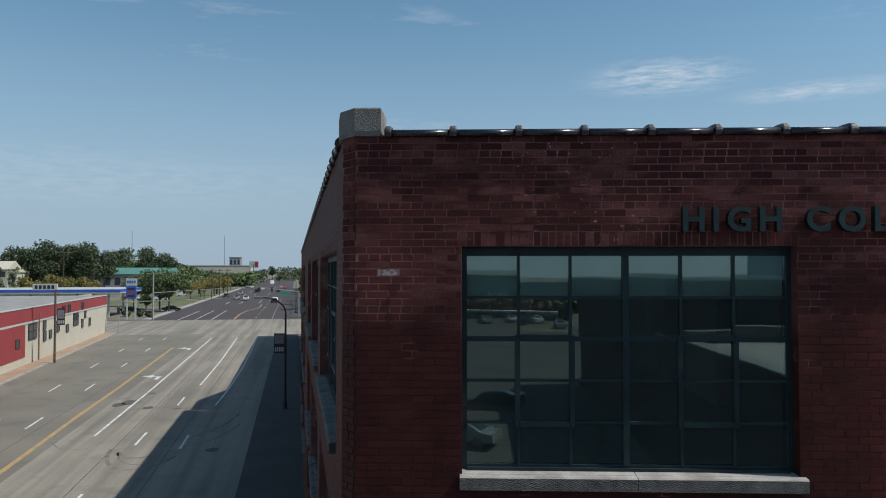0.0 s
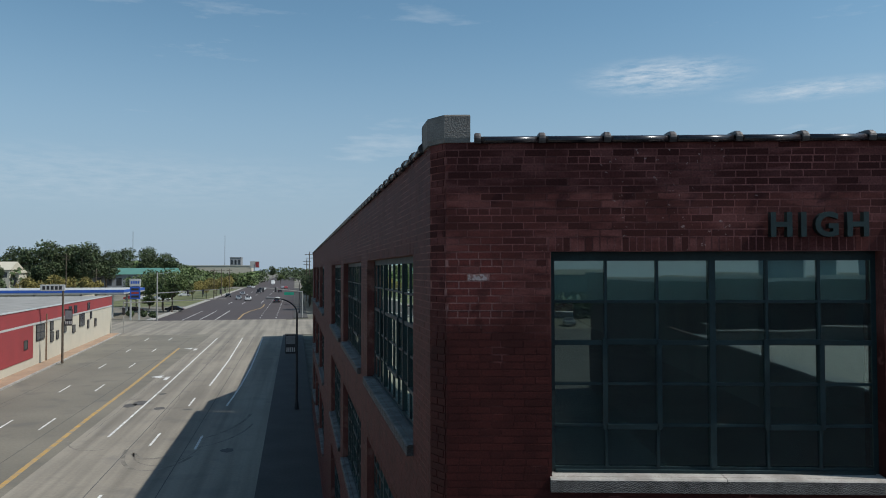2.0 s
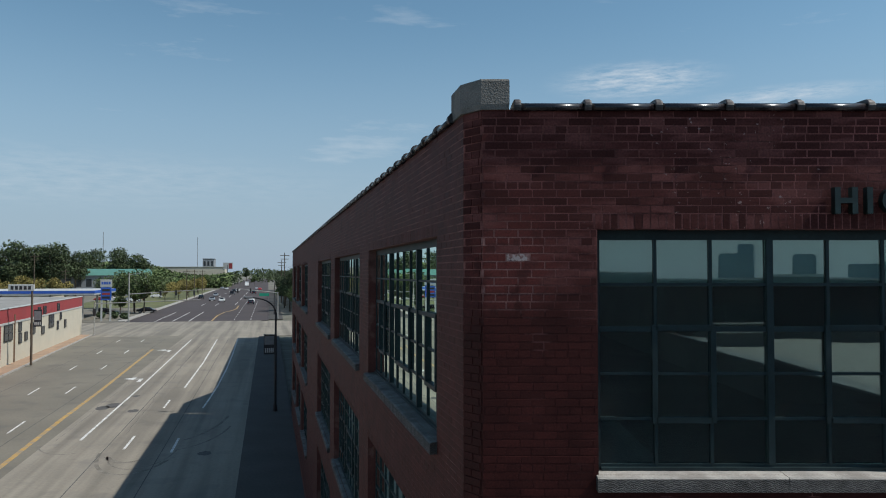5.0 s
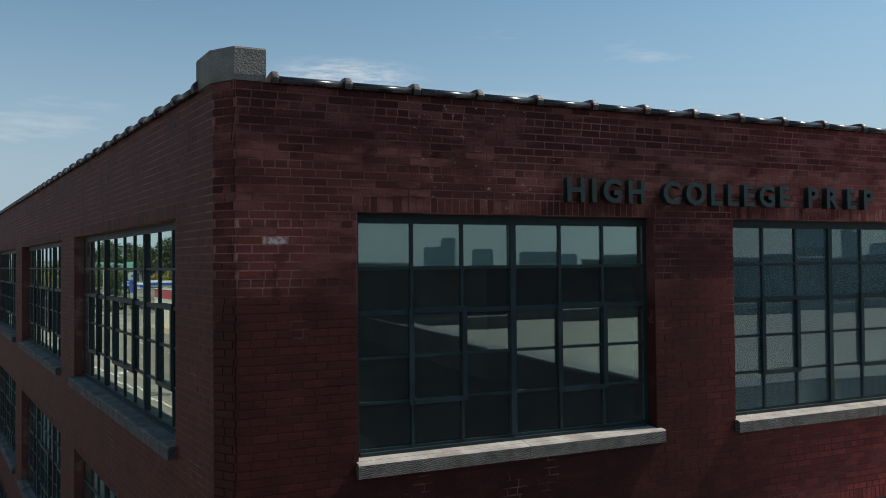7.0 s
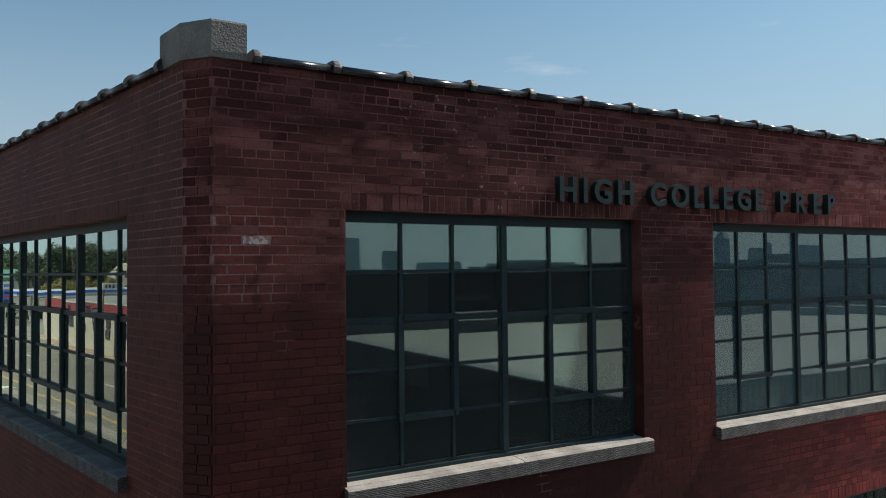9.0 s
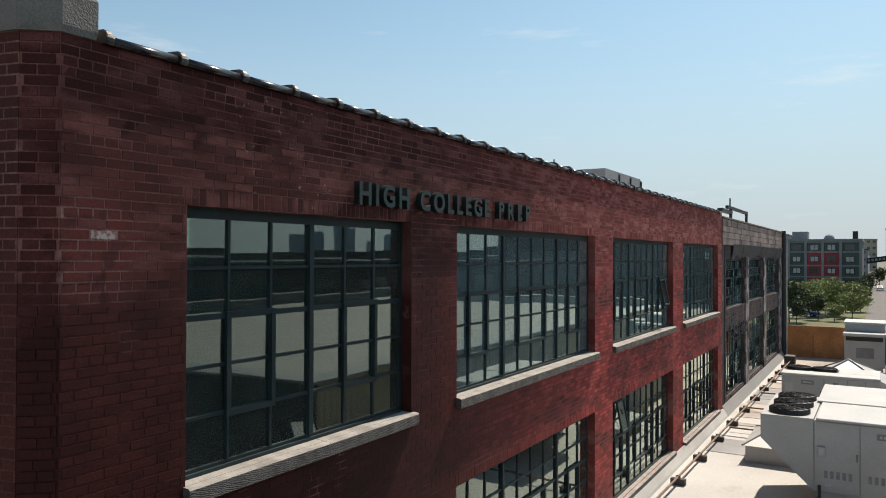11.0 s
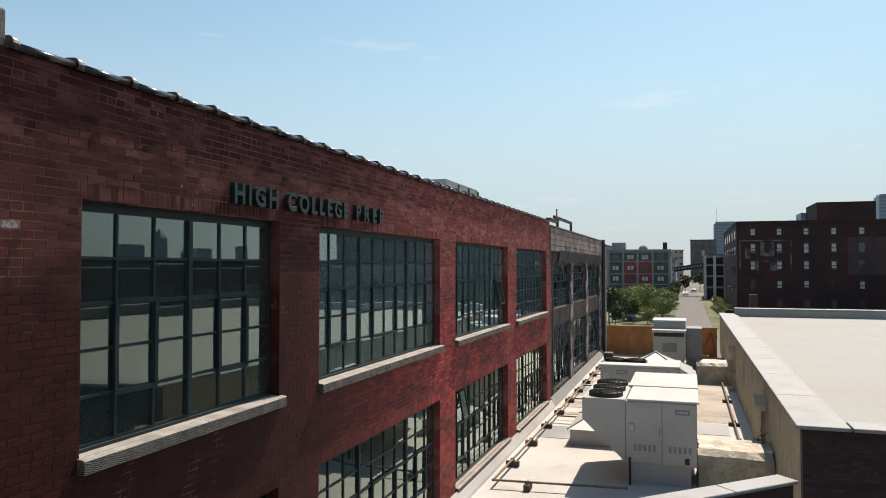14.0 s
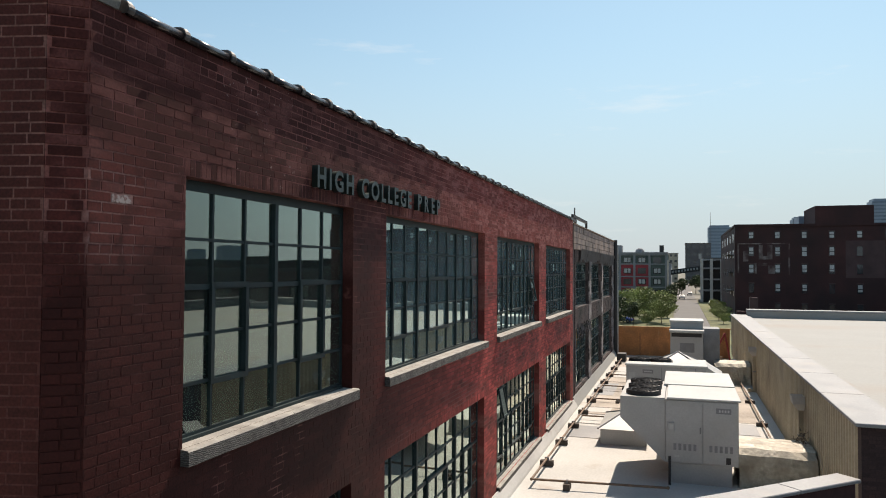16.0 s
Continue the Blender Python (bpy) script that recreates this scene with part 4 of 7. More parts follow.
def mark(u0, u1, v, w, material=None, name="lane_line", parent=None, z=0.006):
    return part(name, boxes((u0, u1, v - w / 2, v + w / 2, z - 0.004, z), m=STREET), material or M["white_paint"], parent or marks)


def bent(name, pts, w, material, parent=None, z=0.006):
    """A painted line along points (u, v)."""
    bm = bmesh.new()
    left, right = [], []
    for i, (u, v) in enumerate(pts):
        a, b = pts[max(0, i - 1)], pts[min(len(pts) - 1, i + 1)]
        t = Vector((b[0] - a[0], b[1] - a[1])).normalized()
        left.append(bm.verts.new(STREET @ Vector((u - t.y * w / 2, v + t.x * w / 2, z))))
        right.append(bm.verts.new(STREET @ Vector((u + t.y * w / 2, v - t.x * w / 2, z))))
    for i in range(len(pts) - 1):
        bm.faces.new((left[i], left[i + 1], right[i + 1], right[i]))
    return part(name, bm, material, parent or marks)


for k in range(7):
    u = 13.9 + 15.6 * k
    for v, spread in ((17.9, 0.032), (20.72, 0.0427)):
        a, b = v + spread * (u - 60.6), v + spread * (u - 56.8)
        bent("lane_line", [(u, a), (u + 3.8, b)], 0.14, M["white_paint"])
bent("lane_line", [(10, 14.5), (34, 14.97), (49, 15.3), (63, 15.45), (80, 15.85), (96, 16.2)], 0.3, M["yellow_paint"])
bent("lane_line", [(42.0, 12.5), (60.7, 12.45), (109.5, 12.72)], 0.16, M["white_paint"])
bent("lane_line", [(61.8, 8.65), (80, 8.6), (109, 9.0)], 0.16, M["white_paint"])
for u, v in ((26.0, 9.9), (39.0, 9.55), (52.0, 9.1)):
    mark(u, u + 3.5, v, 0.14)
mark(37.6, 41.2, 6.85, 0.14)
bent("lane_line", [(51.3, 6.29), (56, 6.1), (62, 5.93), (73.8, 5.78), (88, 5.82), (109, 6.03)], 0.14, M["white_paint"])
for v in (24.0, 20.6, 17.4):
    mark(153, 188, v, 0.18)
bent("lane_line", [(153, 12.9), (172, 13.0), (186, 12.2), (196, 10.6), (205, 10.0), (222, 10.2)], 0.35, M["yellow_paint"])
for k in range(12):
    for v in (5.2, 8.6):
        mark(156 + 9 * k, 159 + 9 * k, v, 0.16)
for k in range(6):
    mark(230 + 40 * k, 252 + 40 * k, 11.5, 0.2)
    mark(225 + 40 * k, 240 + 40 * k, 17.0, 0.2)
    mark(225 + 40 * k, 240 + 40 * k, 21.0, 0.2)


def arrow(u, v):
    bm = bmesh.new()
    shape = [(0, 0.1), (2.4, 0.1), (2.4, 0.9), (3.6, 0.9), (2.6, 1.9), (1.5, 0.9), (1.95, 0.9), (1.95, 0.45), (0, 0.45)]
    prism(bm, [(u - y * 0 + x * 0.9, v + y) for x, y in shape], 0.002, 0.006, STREET)
    part("turn_arrow", bm, M["white_paint"], marks)


arrow(66.2, 12.9)
arrow(92.5, 13.6)
scars = thing("road_scars", "dark tar patches, tyre marks and manhole covers", "road wear", kind="structure")


def blot(u, v, ru, rv, seed, name="tar_patch"):
    r = random.Random(seed)
    bm = bmesh.new()
    n = 18
    prism(bm, [(u + ru * math.cos(a) * r.uniform(0.8, 1.1), v + rv * math.sin(a) * r.uniform(0.75, 1.1)) for a in (k * 2 * math.pi / n for k in range(n))], 0.001, 0.004, STREET)
    part(name, bm, M["gravel_stain"], scars)


blot(53.0, 13.5, 0.9, 0.55, 1), blot(54.0, 12.9, 1.1, 0.65, 7), blot(51.3, 11.1, 0.6, 0.45, 2, "manhole_cover"), blot(58.0, 12.0, 0.5, 0.3, 3, "manhole_cover"), blot(37.0, 5.0, 0.5, 0.4, 6, "manhole_cover")
for r0, c, a0, a1, w in ((3.4, (38.5, 8.6), 1.6, 4.2, 0.22), (3.0, (38.9, 8.4), 1.9, 4.6, 0.10), (2.5, (39.6, 8.9), 2.2, 3.9, 0.30), (4.0, (44.5, 12.6), 1.9, 3.4, 0.09), (6.0, (47.0, 7.4), 3.3, 4.4, 0.16), (7.0, (50.0, 8.4), 3.6, 4.5, 0.2)):
    pts = [(c[0] + r0 * math.cos(a) * 1.5, c[1] + r0 * math.sin(a) * 0.6) for a in np.linspace(a0, a1, 24)]
    bent("tyre_mark", pts, w, M["rubber_mark"], scars, 0.004)
for k in range(3):
    r = random.Random(60 + k)
    v, u = r.uniform(4, 24), r.uniform(20, 60)
    pts = []
    for j in range(52):
        pts.append((u, v))
        u, v = u + 1.1, v + r.gauss(0, 0.06)
    bent("crack", pts, 0.022, M["gravel_stain"], scars, 0.003)
for v in (10.6, 7.4, 16.6, 23.4):
    mark(0, 111, v, 0.05, M["gravel_stain"], "slab_joint", scars, 0.0045)

# ---------------------------------------------------------------- low roof between the buildings
bm = bmesh.new()
prism(bm, [(8.3, 1.23), (37.0, 1.23), (37.0, 7.6), (5.0, 7.6), (5.0, 4.6)], 4.7, 5.0)
structure("low_roof", bm, M["low_roof"], "cream coated flat roof with brown stains", "roof")
bm = bmesh.new()
quad_box(bm, 19.2, 36.9, 1.6, 7.2, 5.001, 5.006)
structure("gravel_roof", bm, M["brown_roof"], "worn brown felt roofing at the far end of the low roof", "roof")
felt = thing("roof_felt_strips", "pale patched felt strips on the low roof", "roofing", kind="structure")
for k, (x0, x1, y0, y1) in enumerate(((15.6, 17.2, 5.9, 7.2), (19.5, 20.4, 6.3, 7.25), (23.0, 26.0, 6.5, 7.3), (28.0, 31.5, 5.9, 6.9), (17.4, 19.0, 1.9, 2.8))):
    part("felt_strip", boxes((x0, x1, y0, y1, 5.006, 5.012)), M["low_roof"] if k % 2 else M["metal_white"], felt)
for k, (x, y0, y1) in enumerate(((17.5, 5.95, 7.25), (19.1, 5.9, 7.2), (20.4, 5.85, 7.2), (22.0, 5.6, 7.2), (23.9, 5.5, 7.15), (26.5, 5.0, 7.2), (29.6, 4.8, 7.2))):
    part("seam", boxes((x, x + 0.05, y0, y1, 5.0125, 5.016), m=Matrix.Translation((x, y0, 0)) @ pose(0, 0, 0, 0, 0, 2.5 * (k % 3 - 1)) @ Matrix.Translation((-x, -y0, 0))), M["wood"], felt)
bm = bmesh.new()
prism(bm, [(0.1, 5.0), (0.28, 5.0), (0.28, 5.24), (0.24, 5.26), (0.12, 5.06)], 5.05, 20.2, Matrix(((0, 0, 1, 0), (1, 0, 0, YF - 0.29), (0, 1, 0, 0), (0, 0, 0, 1))))
structure("base_flashing", bm, M["low_roof"], "coated upstand where the roof meets the brick wall", "trim")
bm = bmesh.new()
prism(bm, [(0.08, 5.0), (0.28, 5.0), (0.28, 5.3), (0.24, 5.32), (0.11, 5.06)], 20.2, BURN_END, Matrix(((0, 0, 1, 0), (1, 0, 0, YF - 0.27), (0, 1, 0, 0), (0, 0, 0, 1))))
structure("base_flashing_far", bm, M["white_roof"], "ragged white upstand under the burnt wall", "trim")
# parapet that crosses the near corner of the low roof
ang = math.degrees(math.atan2(3.6 - 1.35, 5.8 - 7.95))
near_wall = Matrix.Translation((7.95, 1.35, 0)) @ pose(0, 0, 0, 0, 0, ang)
structure("parapet_near", boxes((0.4, 5.2, -0.02, 0.24, 0, 6.43), m=near_wall), M["dark_brick"], "dark brick parapet at the near corner of the low roof", "wall")
cap = tagged(thing("parapet_cap", "white sheet metal cap on the near parapet", "coping", near_wall), "", "", "", "structure")
for k in range(3):
    part("cap_sheet", boxes((max(0.36, -0.05 + 1.78 * k), 1.72 + 1.78 * k, -0.1, 0.32, 6.434, 6.49), bevel=0.012), M["metal_white"], cap)

# ---------------------------------------------------------------- the white-roofed neighbour
structure("neighbour_roof", boxes((8.6, 39.6, -17.4, 0.7, 6.8, 7.07)), M["white_roof"], "broad white membrane roof", "roof")
structure("neighbour_wall_west", boxes((8.2, 8.45, -22, 1.24, 0, 7.17)), M["neighbour_brick"], "dark brick end wall of the white-roofed building", "wall")
ENDWALL = Matrix(((0, 1, 0, 8.2), (-1, 0, 0, 1.24), (0, 0, 1, 0), (0, 0, 0, 1)))
end_bricks = joined_bricks(lay(0.0, 9.0, 4.4, 7.17, [], rng), ENDWALL, M["neighbour_brick"], bpy.data.objects["neighbour_wall_west"])
structure("neighbour_wall_east", boxes((39.8, 40.2, -22, 0.99, 0, 7.42)), M["dark_brick"], "far end wall of the white-roofed building", "wall")
sheet = bmesh.new()
prof, x = [], 8.45
while x < 40.2:
    prof += [(x, 1.24), (x + 0.05, 1.275), (x + 0.13, 1.275), (x + 0.18, 1.24)]
    x += 0.23
vs = [[sheet.verts.new((p[0], p[1], z)) for p in prof] for z in (4.9, 7.18)]
for i in range(len(prof) - 1):
    sheet.faces.new((vs[0][i], vs[0][i + 1], vs[1][i + 1], vs[1][i]))
wn_ = structure("neighbour_wall_north", boxes((8.45, 40.2, 1.0, 1.22, 0, 7.17)), M["beige"], "beige corrugated metal wall beside the low roof", "wall")
part("corrugated_sheet", sheet, M["beige"], wn_)
edge = tagged(thing("roof_edge", "white sheet metal edging with seams round the white roof", "coping"), "", "", "", "structure")
for k in range(10):
    part("edge_sheet", boxes((8.1 + 3.2 * k, 8.1 + 3.2 * (k + 1) - 0.012, 0.52, 1.34, 7.176, 7.24), bevel=0.01), M["metal_white"], edge)
    part("edge_slope", boxes((8.45 + 3.1 * k, 8.45 + 3.1 * (k + 1) - 0.01, 0.35, 0.54, 7.07, 7.172)), M["white_roof"], edge)
for k in range(7):
    part("edge_sheet", boxes((8.1, 8.72, 0.50 - 2.6 * (k + 1), 0.50 - 2.6 * k - 0.012, 7.176, 7.24), bevel=0.01), M["metal_white"], edge)
    part("edge_sheet", boxes((39.5, 40.3, 0.50 - 2.6 * (k + 1), 0.50 - 2.6 * k - 0.012, 7.45, 7.54), bevel=0.01), M["metal_white"], edge)
part("upstand", boxes((39.55, 39.79, -17.4, 0.5, 7.07, 7.448)), M["white_roof"], edge)
part("upstand", boxes((8.6, 39.79, -17.64, -17.402, 6.8, 7.62)), M["block_wall"], edge, "grey parapet at the south edge")
part("edge_sheet", boxes((8.5, 39.9, -17.75, -17.3, 7.624, 7.68), bevel=0.01), M["louvre"], edge)


def downspout(x, seed):
    root = thing("downspout", "beige rain hopper and pipe on the corrugated wall", "downspout", Matrix.Translation((x, 1.28, 0)), "rain pipes")
    bm = bmesh.new()
    for (a, b, c) in ((0, 0, 0),):
        lo = [bm.verts.new(p) for p in ((-0.09, 0.0, 6.42), (0.09, 0.0, 6.42), (0.09, 0.14, 6.42), (-0.09, 0.14, 6.42))]
        mi = [bm.verts.new(p) for p in ((-0.2, 0.0, 6.58), (0.2, 0.0, 6.58), (0.2, 0.26, 6.58), (-0.2, 0.26, 6.58))]
        hi = [bm.verts.new(p) for p in ((-0.21, 0.0, 6.76), (0.21, 0.0, 6.76), (0.21, 0.28, 6.76), (-0.21, 0.28, 6.76))]
        for p, q in ((lo, mi), (mi, hi)):
            for i in range(4):
                bm.faces.new((p[i], p[(i + 1) % 4], q[(i + 1) % 4], q[i]))
        bm.faces.new(lo[::-1])
    part("hopper", bm, M["cabinet"], root, "pale metal rain hopper")
    part("pipe", boxes((-0.05, 0.05, 0.02, 0.12, 5.15, 6.44), bevel=0.008), M["beige"], root)
    part("shoe", boxes((-0.05, 0.05, 0.02, 0.3, 5.03, 5.15), bevel=0.008), M["beige"], root)
    part("bracket", boxes((-0.07, 0.07, 0.0, 0.13, 5.8, 5.84)), M["steel"], root)


downspout(13.9, 1), downspout(25.5, 2)

# ---------------------------------------------------------------- rooftop machines


def bars(root, name, x, ys, z0, z1, w, material):
    for y in ys:
        part(name, boxes((x - 0.012, x, y - w / 2, y + w / 2, z0, z1)), material, root)


def fan(root, x, y, z, r=0.36):
    bm = bmesh.new()
    for k in range(4):
        rr = r * (1 - 0.24 * k)
        n = 24
        for j in range(n):
            a, b = 2 * math.pi * j / n, 2 * math.pi * (j + 1) / n
            tube(bm, (x + rr * math.cos(a), y + rr * math.sin(a), z + 0.09 + 0.012 * k), (x + rr * math.cos(b), y + rr * math.sin(b), z + 0.09 + 0.012 * k), 0.007, sides=4, caps=False)
    for j in range(6):
        a = math.pi * j / 6
        tube(bm, (x - r * math.cos(a), y - r * math.sin(a), z + 0.095), (x + r * math.cos(a), y + r * math.sin(a), z + 0.095), 0.007, sides=4)
    grille = part("fan_guard", bm, M["dark"], root)
    bm = bmesh.new()
    tube(bm, (x, y, z + 0.0), (x, y, z + 0.085), r + 0.02, sides=24, caps=False)
    tube(bm, (x, y, z + 0.0), (x, y, z + 0.085), r + 0.005, sides=24, caps=False)
    part("fan_ring", bm, M["dark"], root)
    bm = bmesh.new()
    for j in range(4):
        m = Matrix.Translation((x, y, z + 0.035)) @ pose(0, 0, 0, 22, 0, j * 90)
        quad_box(bm, 0.05, r - 0.03, -0.09, 0.09, -0.006, 0.006, m)
    tube(bm, (x, y, z + 0.005), (x, y, z + 0.07), 0.07, sides=12)
    part("fan_blades", bm, M["dark"], root)
    bm = bmesh.new()
    tube(bm, (x, y, z + 0.001), (x, y, z + 0.004), r, sides=24)
    part("fan_well", bm, M["dark"], root)


def air_unit_near():
    root = thing("rooftop_unit", "grey-white rooftop air handler with fans and sloped condenser", "air conditioner", Matrix.Translation((11.7, 0, 5.0)))
    part("kerb", boxes((0.12, 4.0, 3.0, 4.3, 0.0, 0.46)), M["cabinet"], root, "painted metal roof kerb")
    part("body", boxes((0.02, 4.28, 2.87, 4.40, 0.465, 1.86), bevel=0.012), M["cabinet"], root)
    bm = bmesh.new()
    prism(bm, [(4.405, 0.47), (5.37, 1.40), (5.37, 1.88), (4.405, 1.88)], 0.02, 2.6, Matrix(((0, 0, 1, 0), (1, 0, 0, 0), (0, 1, 0, 0), (0, 0, 0, 1))))
    part("condenser_section", bm, M["cabinet"], root)
    part("door_panel", boxes((0.0, 0.018, 2.885, 3.60, 0.50, 1.84), bevel=0.005), M["cabinet"], root)
    part("door_panel", boxes((0.0, 0.018, 3.615, 4.385, 0.50, 1.84), bevel=0.005), M["cabinet"], root)
    part("top_panel", boxes((-0.03, 1.84, 2.82, 4.36, 1.865, 1.91), bevel=0.01), M["white"], root, "white top sheet")
    part("top_panel", boxes((1.86, 4.3, 2.82, 4.46, 1.865, 1.93), bevel=0.01), M["white"], root, "white top sheet")
    badge = part("badge", boxes((-0.006, 0.0, 3.02, 3.33, 1.60, 1.72)), M["louvre"], root, "dark maker's plate")
    for y in (3.06, 3.12, 3.18, 3.24):
        part("badge_bar", boxes((-0.010, -0.006, y, y + 0.035, 1.635, 1.685)), M["white"], badge)
    for y0 in (3.02, 3.77):
        bars(root, "louvre", 0.0, [y0 + 0.105 * k for k in range(5)], 0.76, 0.90, 0.06, M["louvre"])
    part("handle", boxes((-0.035, 0.0, 3.645, 3.67, 1.14, 1.28), bevel=0.006), M["steel"], root)
    box = part("isolator", boxes((-0.06, 0.0, 4.20, 4.33, 1.17, 1.36), bevel=0.008), M["cabinet"], root)
    part("label", boxes((-0.064, -0.061, 4.23, 4.30, 1.22, 1.32)), M["white"], box)
    part("vent_cover", boxes((-0.008, 0.0, 3.03, 3.13, 0.52, 0.66)), M["dark"], root, "black vent cover")
    part("label", boxes((-0.004, 0.0, 4.10, 4.2, 0.60, 0.65)), M["white"], root)
    for x in (0.5, 1.32, 2.14):
        fan(root, x, 4.88, 1.881, 0.37)
    bm = bmesh.new()
    tube(bm, (-0.08, 4.30, 0.0), (-0.08, 4.30, 0.62), 0.028, sides=8)
    tube(bm, (-0.08, 4.30, 0.55), (0.12, 4.30, 0.55), 0.022, sides=8)
    part("drain_pipe", bm, M["dark"], root, "black vertical pipe")
    return root


air_unit_near()


def air_unit_mid():
    root = thing("rooftop_unit", "long grey-white rooftop unit with a sloped hood", "air conditioner", Matrix.Translation((18.5, 0, 5.0)))
    part("kerb", boxes((0.1, 1.6, 3.4, 5.6, 0.0, 0.5)), M["cabinet"], root)
    part("body", boxes((0.0, 1.7, 3.3, 5.7, 0.505, 1.72), bevel=0.012), M["cabinet"], root)
    bm = bmesh.new()
    prism(bm, [(3.295, 1.76), (2.80, 1.46), (2.80, 1.34), (3.295, 1.10)], 0.0, 1.7, Matrix(((0, 0, 1, 0), (1, 0, 0, 0), (0, 1, 0, 0), (0, 0, 0, 1))))
    part("hood", bm, M["white"], root, "sloped white weather hood")
    part("top_panel", boxes((-0.03, 0.62, 3.27, 5.73, 1.725, 1.79), (0.62, 1.73, 3.27, 4.3, 1.725, 1.79), bevel=0.012), M["white"], root)
    part("fan_deck", boxes((0.63, 1.72, 4.31, 5.72, 1.725, 1.745)), M["dark"], root, "dark fan deck sunk behind the top sheet")
    for y in (4.05, 4.62, 3.62):
        part("seam", boxes((-0.006, 0.0, y, y + 0.015, 0.52, 1.70)), M["louvre"], root)
    badge = part("badge", boxes((-0.008, 0.0, 4.88, 5.2, 1.50, 1.62)), M["steel"], root)
    part("badge_bar", boxes((-0.012, -0.008, 4.92, 5.16, 1.54, 1.58)), M["white"], badge)
    part("vent_grille", boxes((-0.008, 0.0, 4.28, 4.4, 1.46, 1.60)), M["steel"], root)
    part("handle", boxes((-0.03, 0.0, 4.68, 4.71, 1.2, 1.36)), M["dark"], root)
    part("handle", boxes((-0.03, 0.0, 4.5, 4.53, 1.2, 1.36)), M["dark"], root)
    part("panel", boxes((-0.008, 0.0, 5.42, 5.62, 1.2, 1.52)), M["white"], root)
    for y in (5.35, 4.68):
        fan(root, 1.18, y, 1.746, 0.32)


def air_unit_far():
    root = thing("rooftop_unit", "tall grey rooftop unit with stepped top and louvre", "air conditioner", Matrix.Translation((28.0, 0, 5.0)))
    part("kerb", boxes((0.1, 2.0, 3.2, 4.4, 0.0, 0.85)), M["cabinet"], root)
    part("body", boxes((0.0, 2.2, 3.14, 4.49, 0.855, 2.05), bevel=0.012), M["cabinet"], root)
    part("top_panel", boxes((-0.25, 0.9, 3.1, 4.53, 2.055, 2.16), bevel=0.012), M["white"], root)
    part("upper_box", boxes((0.6, 2.2, 3.14, 4.49, 2.165, 2.45), bevel=0.01), M["cabinet"], root)
    part("upper_top", boxes((0.55, 2.25, 3.1, 4.53, 2.455, 2.53), bevel=0.01), M["white"], root)
    part("louvre", boxes((-0.012, 0.0, 3.2, 4.44, 1.86, 2.02)), M["dark"], root)
    part("panel", boxes((-0.01, 0.0, 3.5, 4.1, 1.2, 1.6)), M["louvre"], root)
    part("side_box", boxes((0.6, 1.9, 2.45, 3.12, 0.0, 2.2), bevel=0.012), M["louvre"], root, "grey side box")


air_unit_mid(), air_unit_far()


def foil_duct(x0, x1, y0, y1, z1, seed, label):
    r = random.Random(seed)
    bm = bmesh.new()
    nx, ny = 10, 9
    h = z1 - 5.0
    top = [[bm.verts.new((x0 + (x1 - x0) * i / nx + r.uniform(-.02, .02), y0 + (y1 - y0) * j / ny + r.uniform(-.03, .03), z1 + r.uniform(-.016, .02) - (0.12 if i in (0, nx) else 0))) for j in range(ny + 1)] for i in range(nx + 1)]
    for i in range(nx):
        for j in range(ny):
            bm.faces.new((top[i][j], top[i + 1][j], top[i + 1][j + 1], top[i][j + 1]))
    rim = [top[i][0] for i in range(nx + 1)] + [top[nx][j] for j in range(1, ny + 1)] + [top[i][ny] for i in range(nx - 1, -1, -1)] + [top[0][j] for j in range(ny - 1, 0, -1)]
    prev = rim
    for z, push in ((5.0 + h * .62, .03), (5.0 + h * .3, .0), (5.0, .04)):
        ring = [bm.verts.new((v.co.x + r.uniform(-.025, .025) + push * (1 if v.co.x > (x0 + x1) / 2 else -1), v.co.y + r.uniform(-.02, .02), z)) for v in rim]
        for i in range(len(rim)):
            j = (i + 1) % len(rim)
            bm.faces.new((prev[i], prev[j], ring[j], ring[i]))
        prev = ring
    single("insulated_duct", bm, M["foil"], label, "duct", "ducts")


foil_duct(11.9, 13.4, 1.30, 2.84, 5.82, 3, "crinkled foil-wrapped duct beside the rooftop unit")
foil_duct(27.4, 29.0, 1.30, 2.7, 5.85, 5, "weathered foil-wrapped duct by the far unit")
debris = bmesh.new()
r = random.Random(12)
for k in range(160):
    p = Vector((r.gauss(13.0, .22), 1.40 + abs(r.gauss(0, .1)), 5.88 + r.uniform(-.3, .16)))
    tube(debris, p, p + Vector((r.gauss(0, .06), r.gauss(0, .06), r.gauss(0.02, .06))), 0.006, 0.002, sides=4)
tagged(single("dry_weeds", debris, M["wood"], "clump of dark dry weeds against the wall", "plant"), kind="stuff")


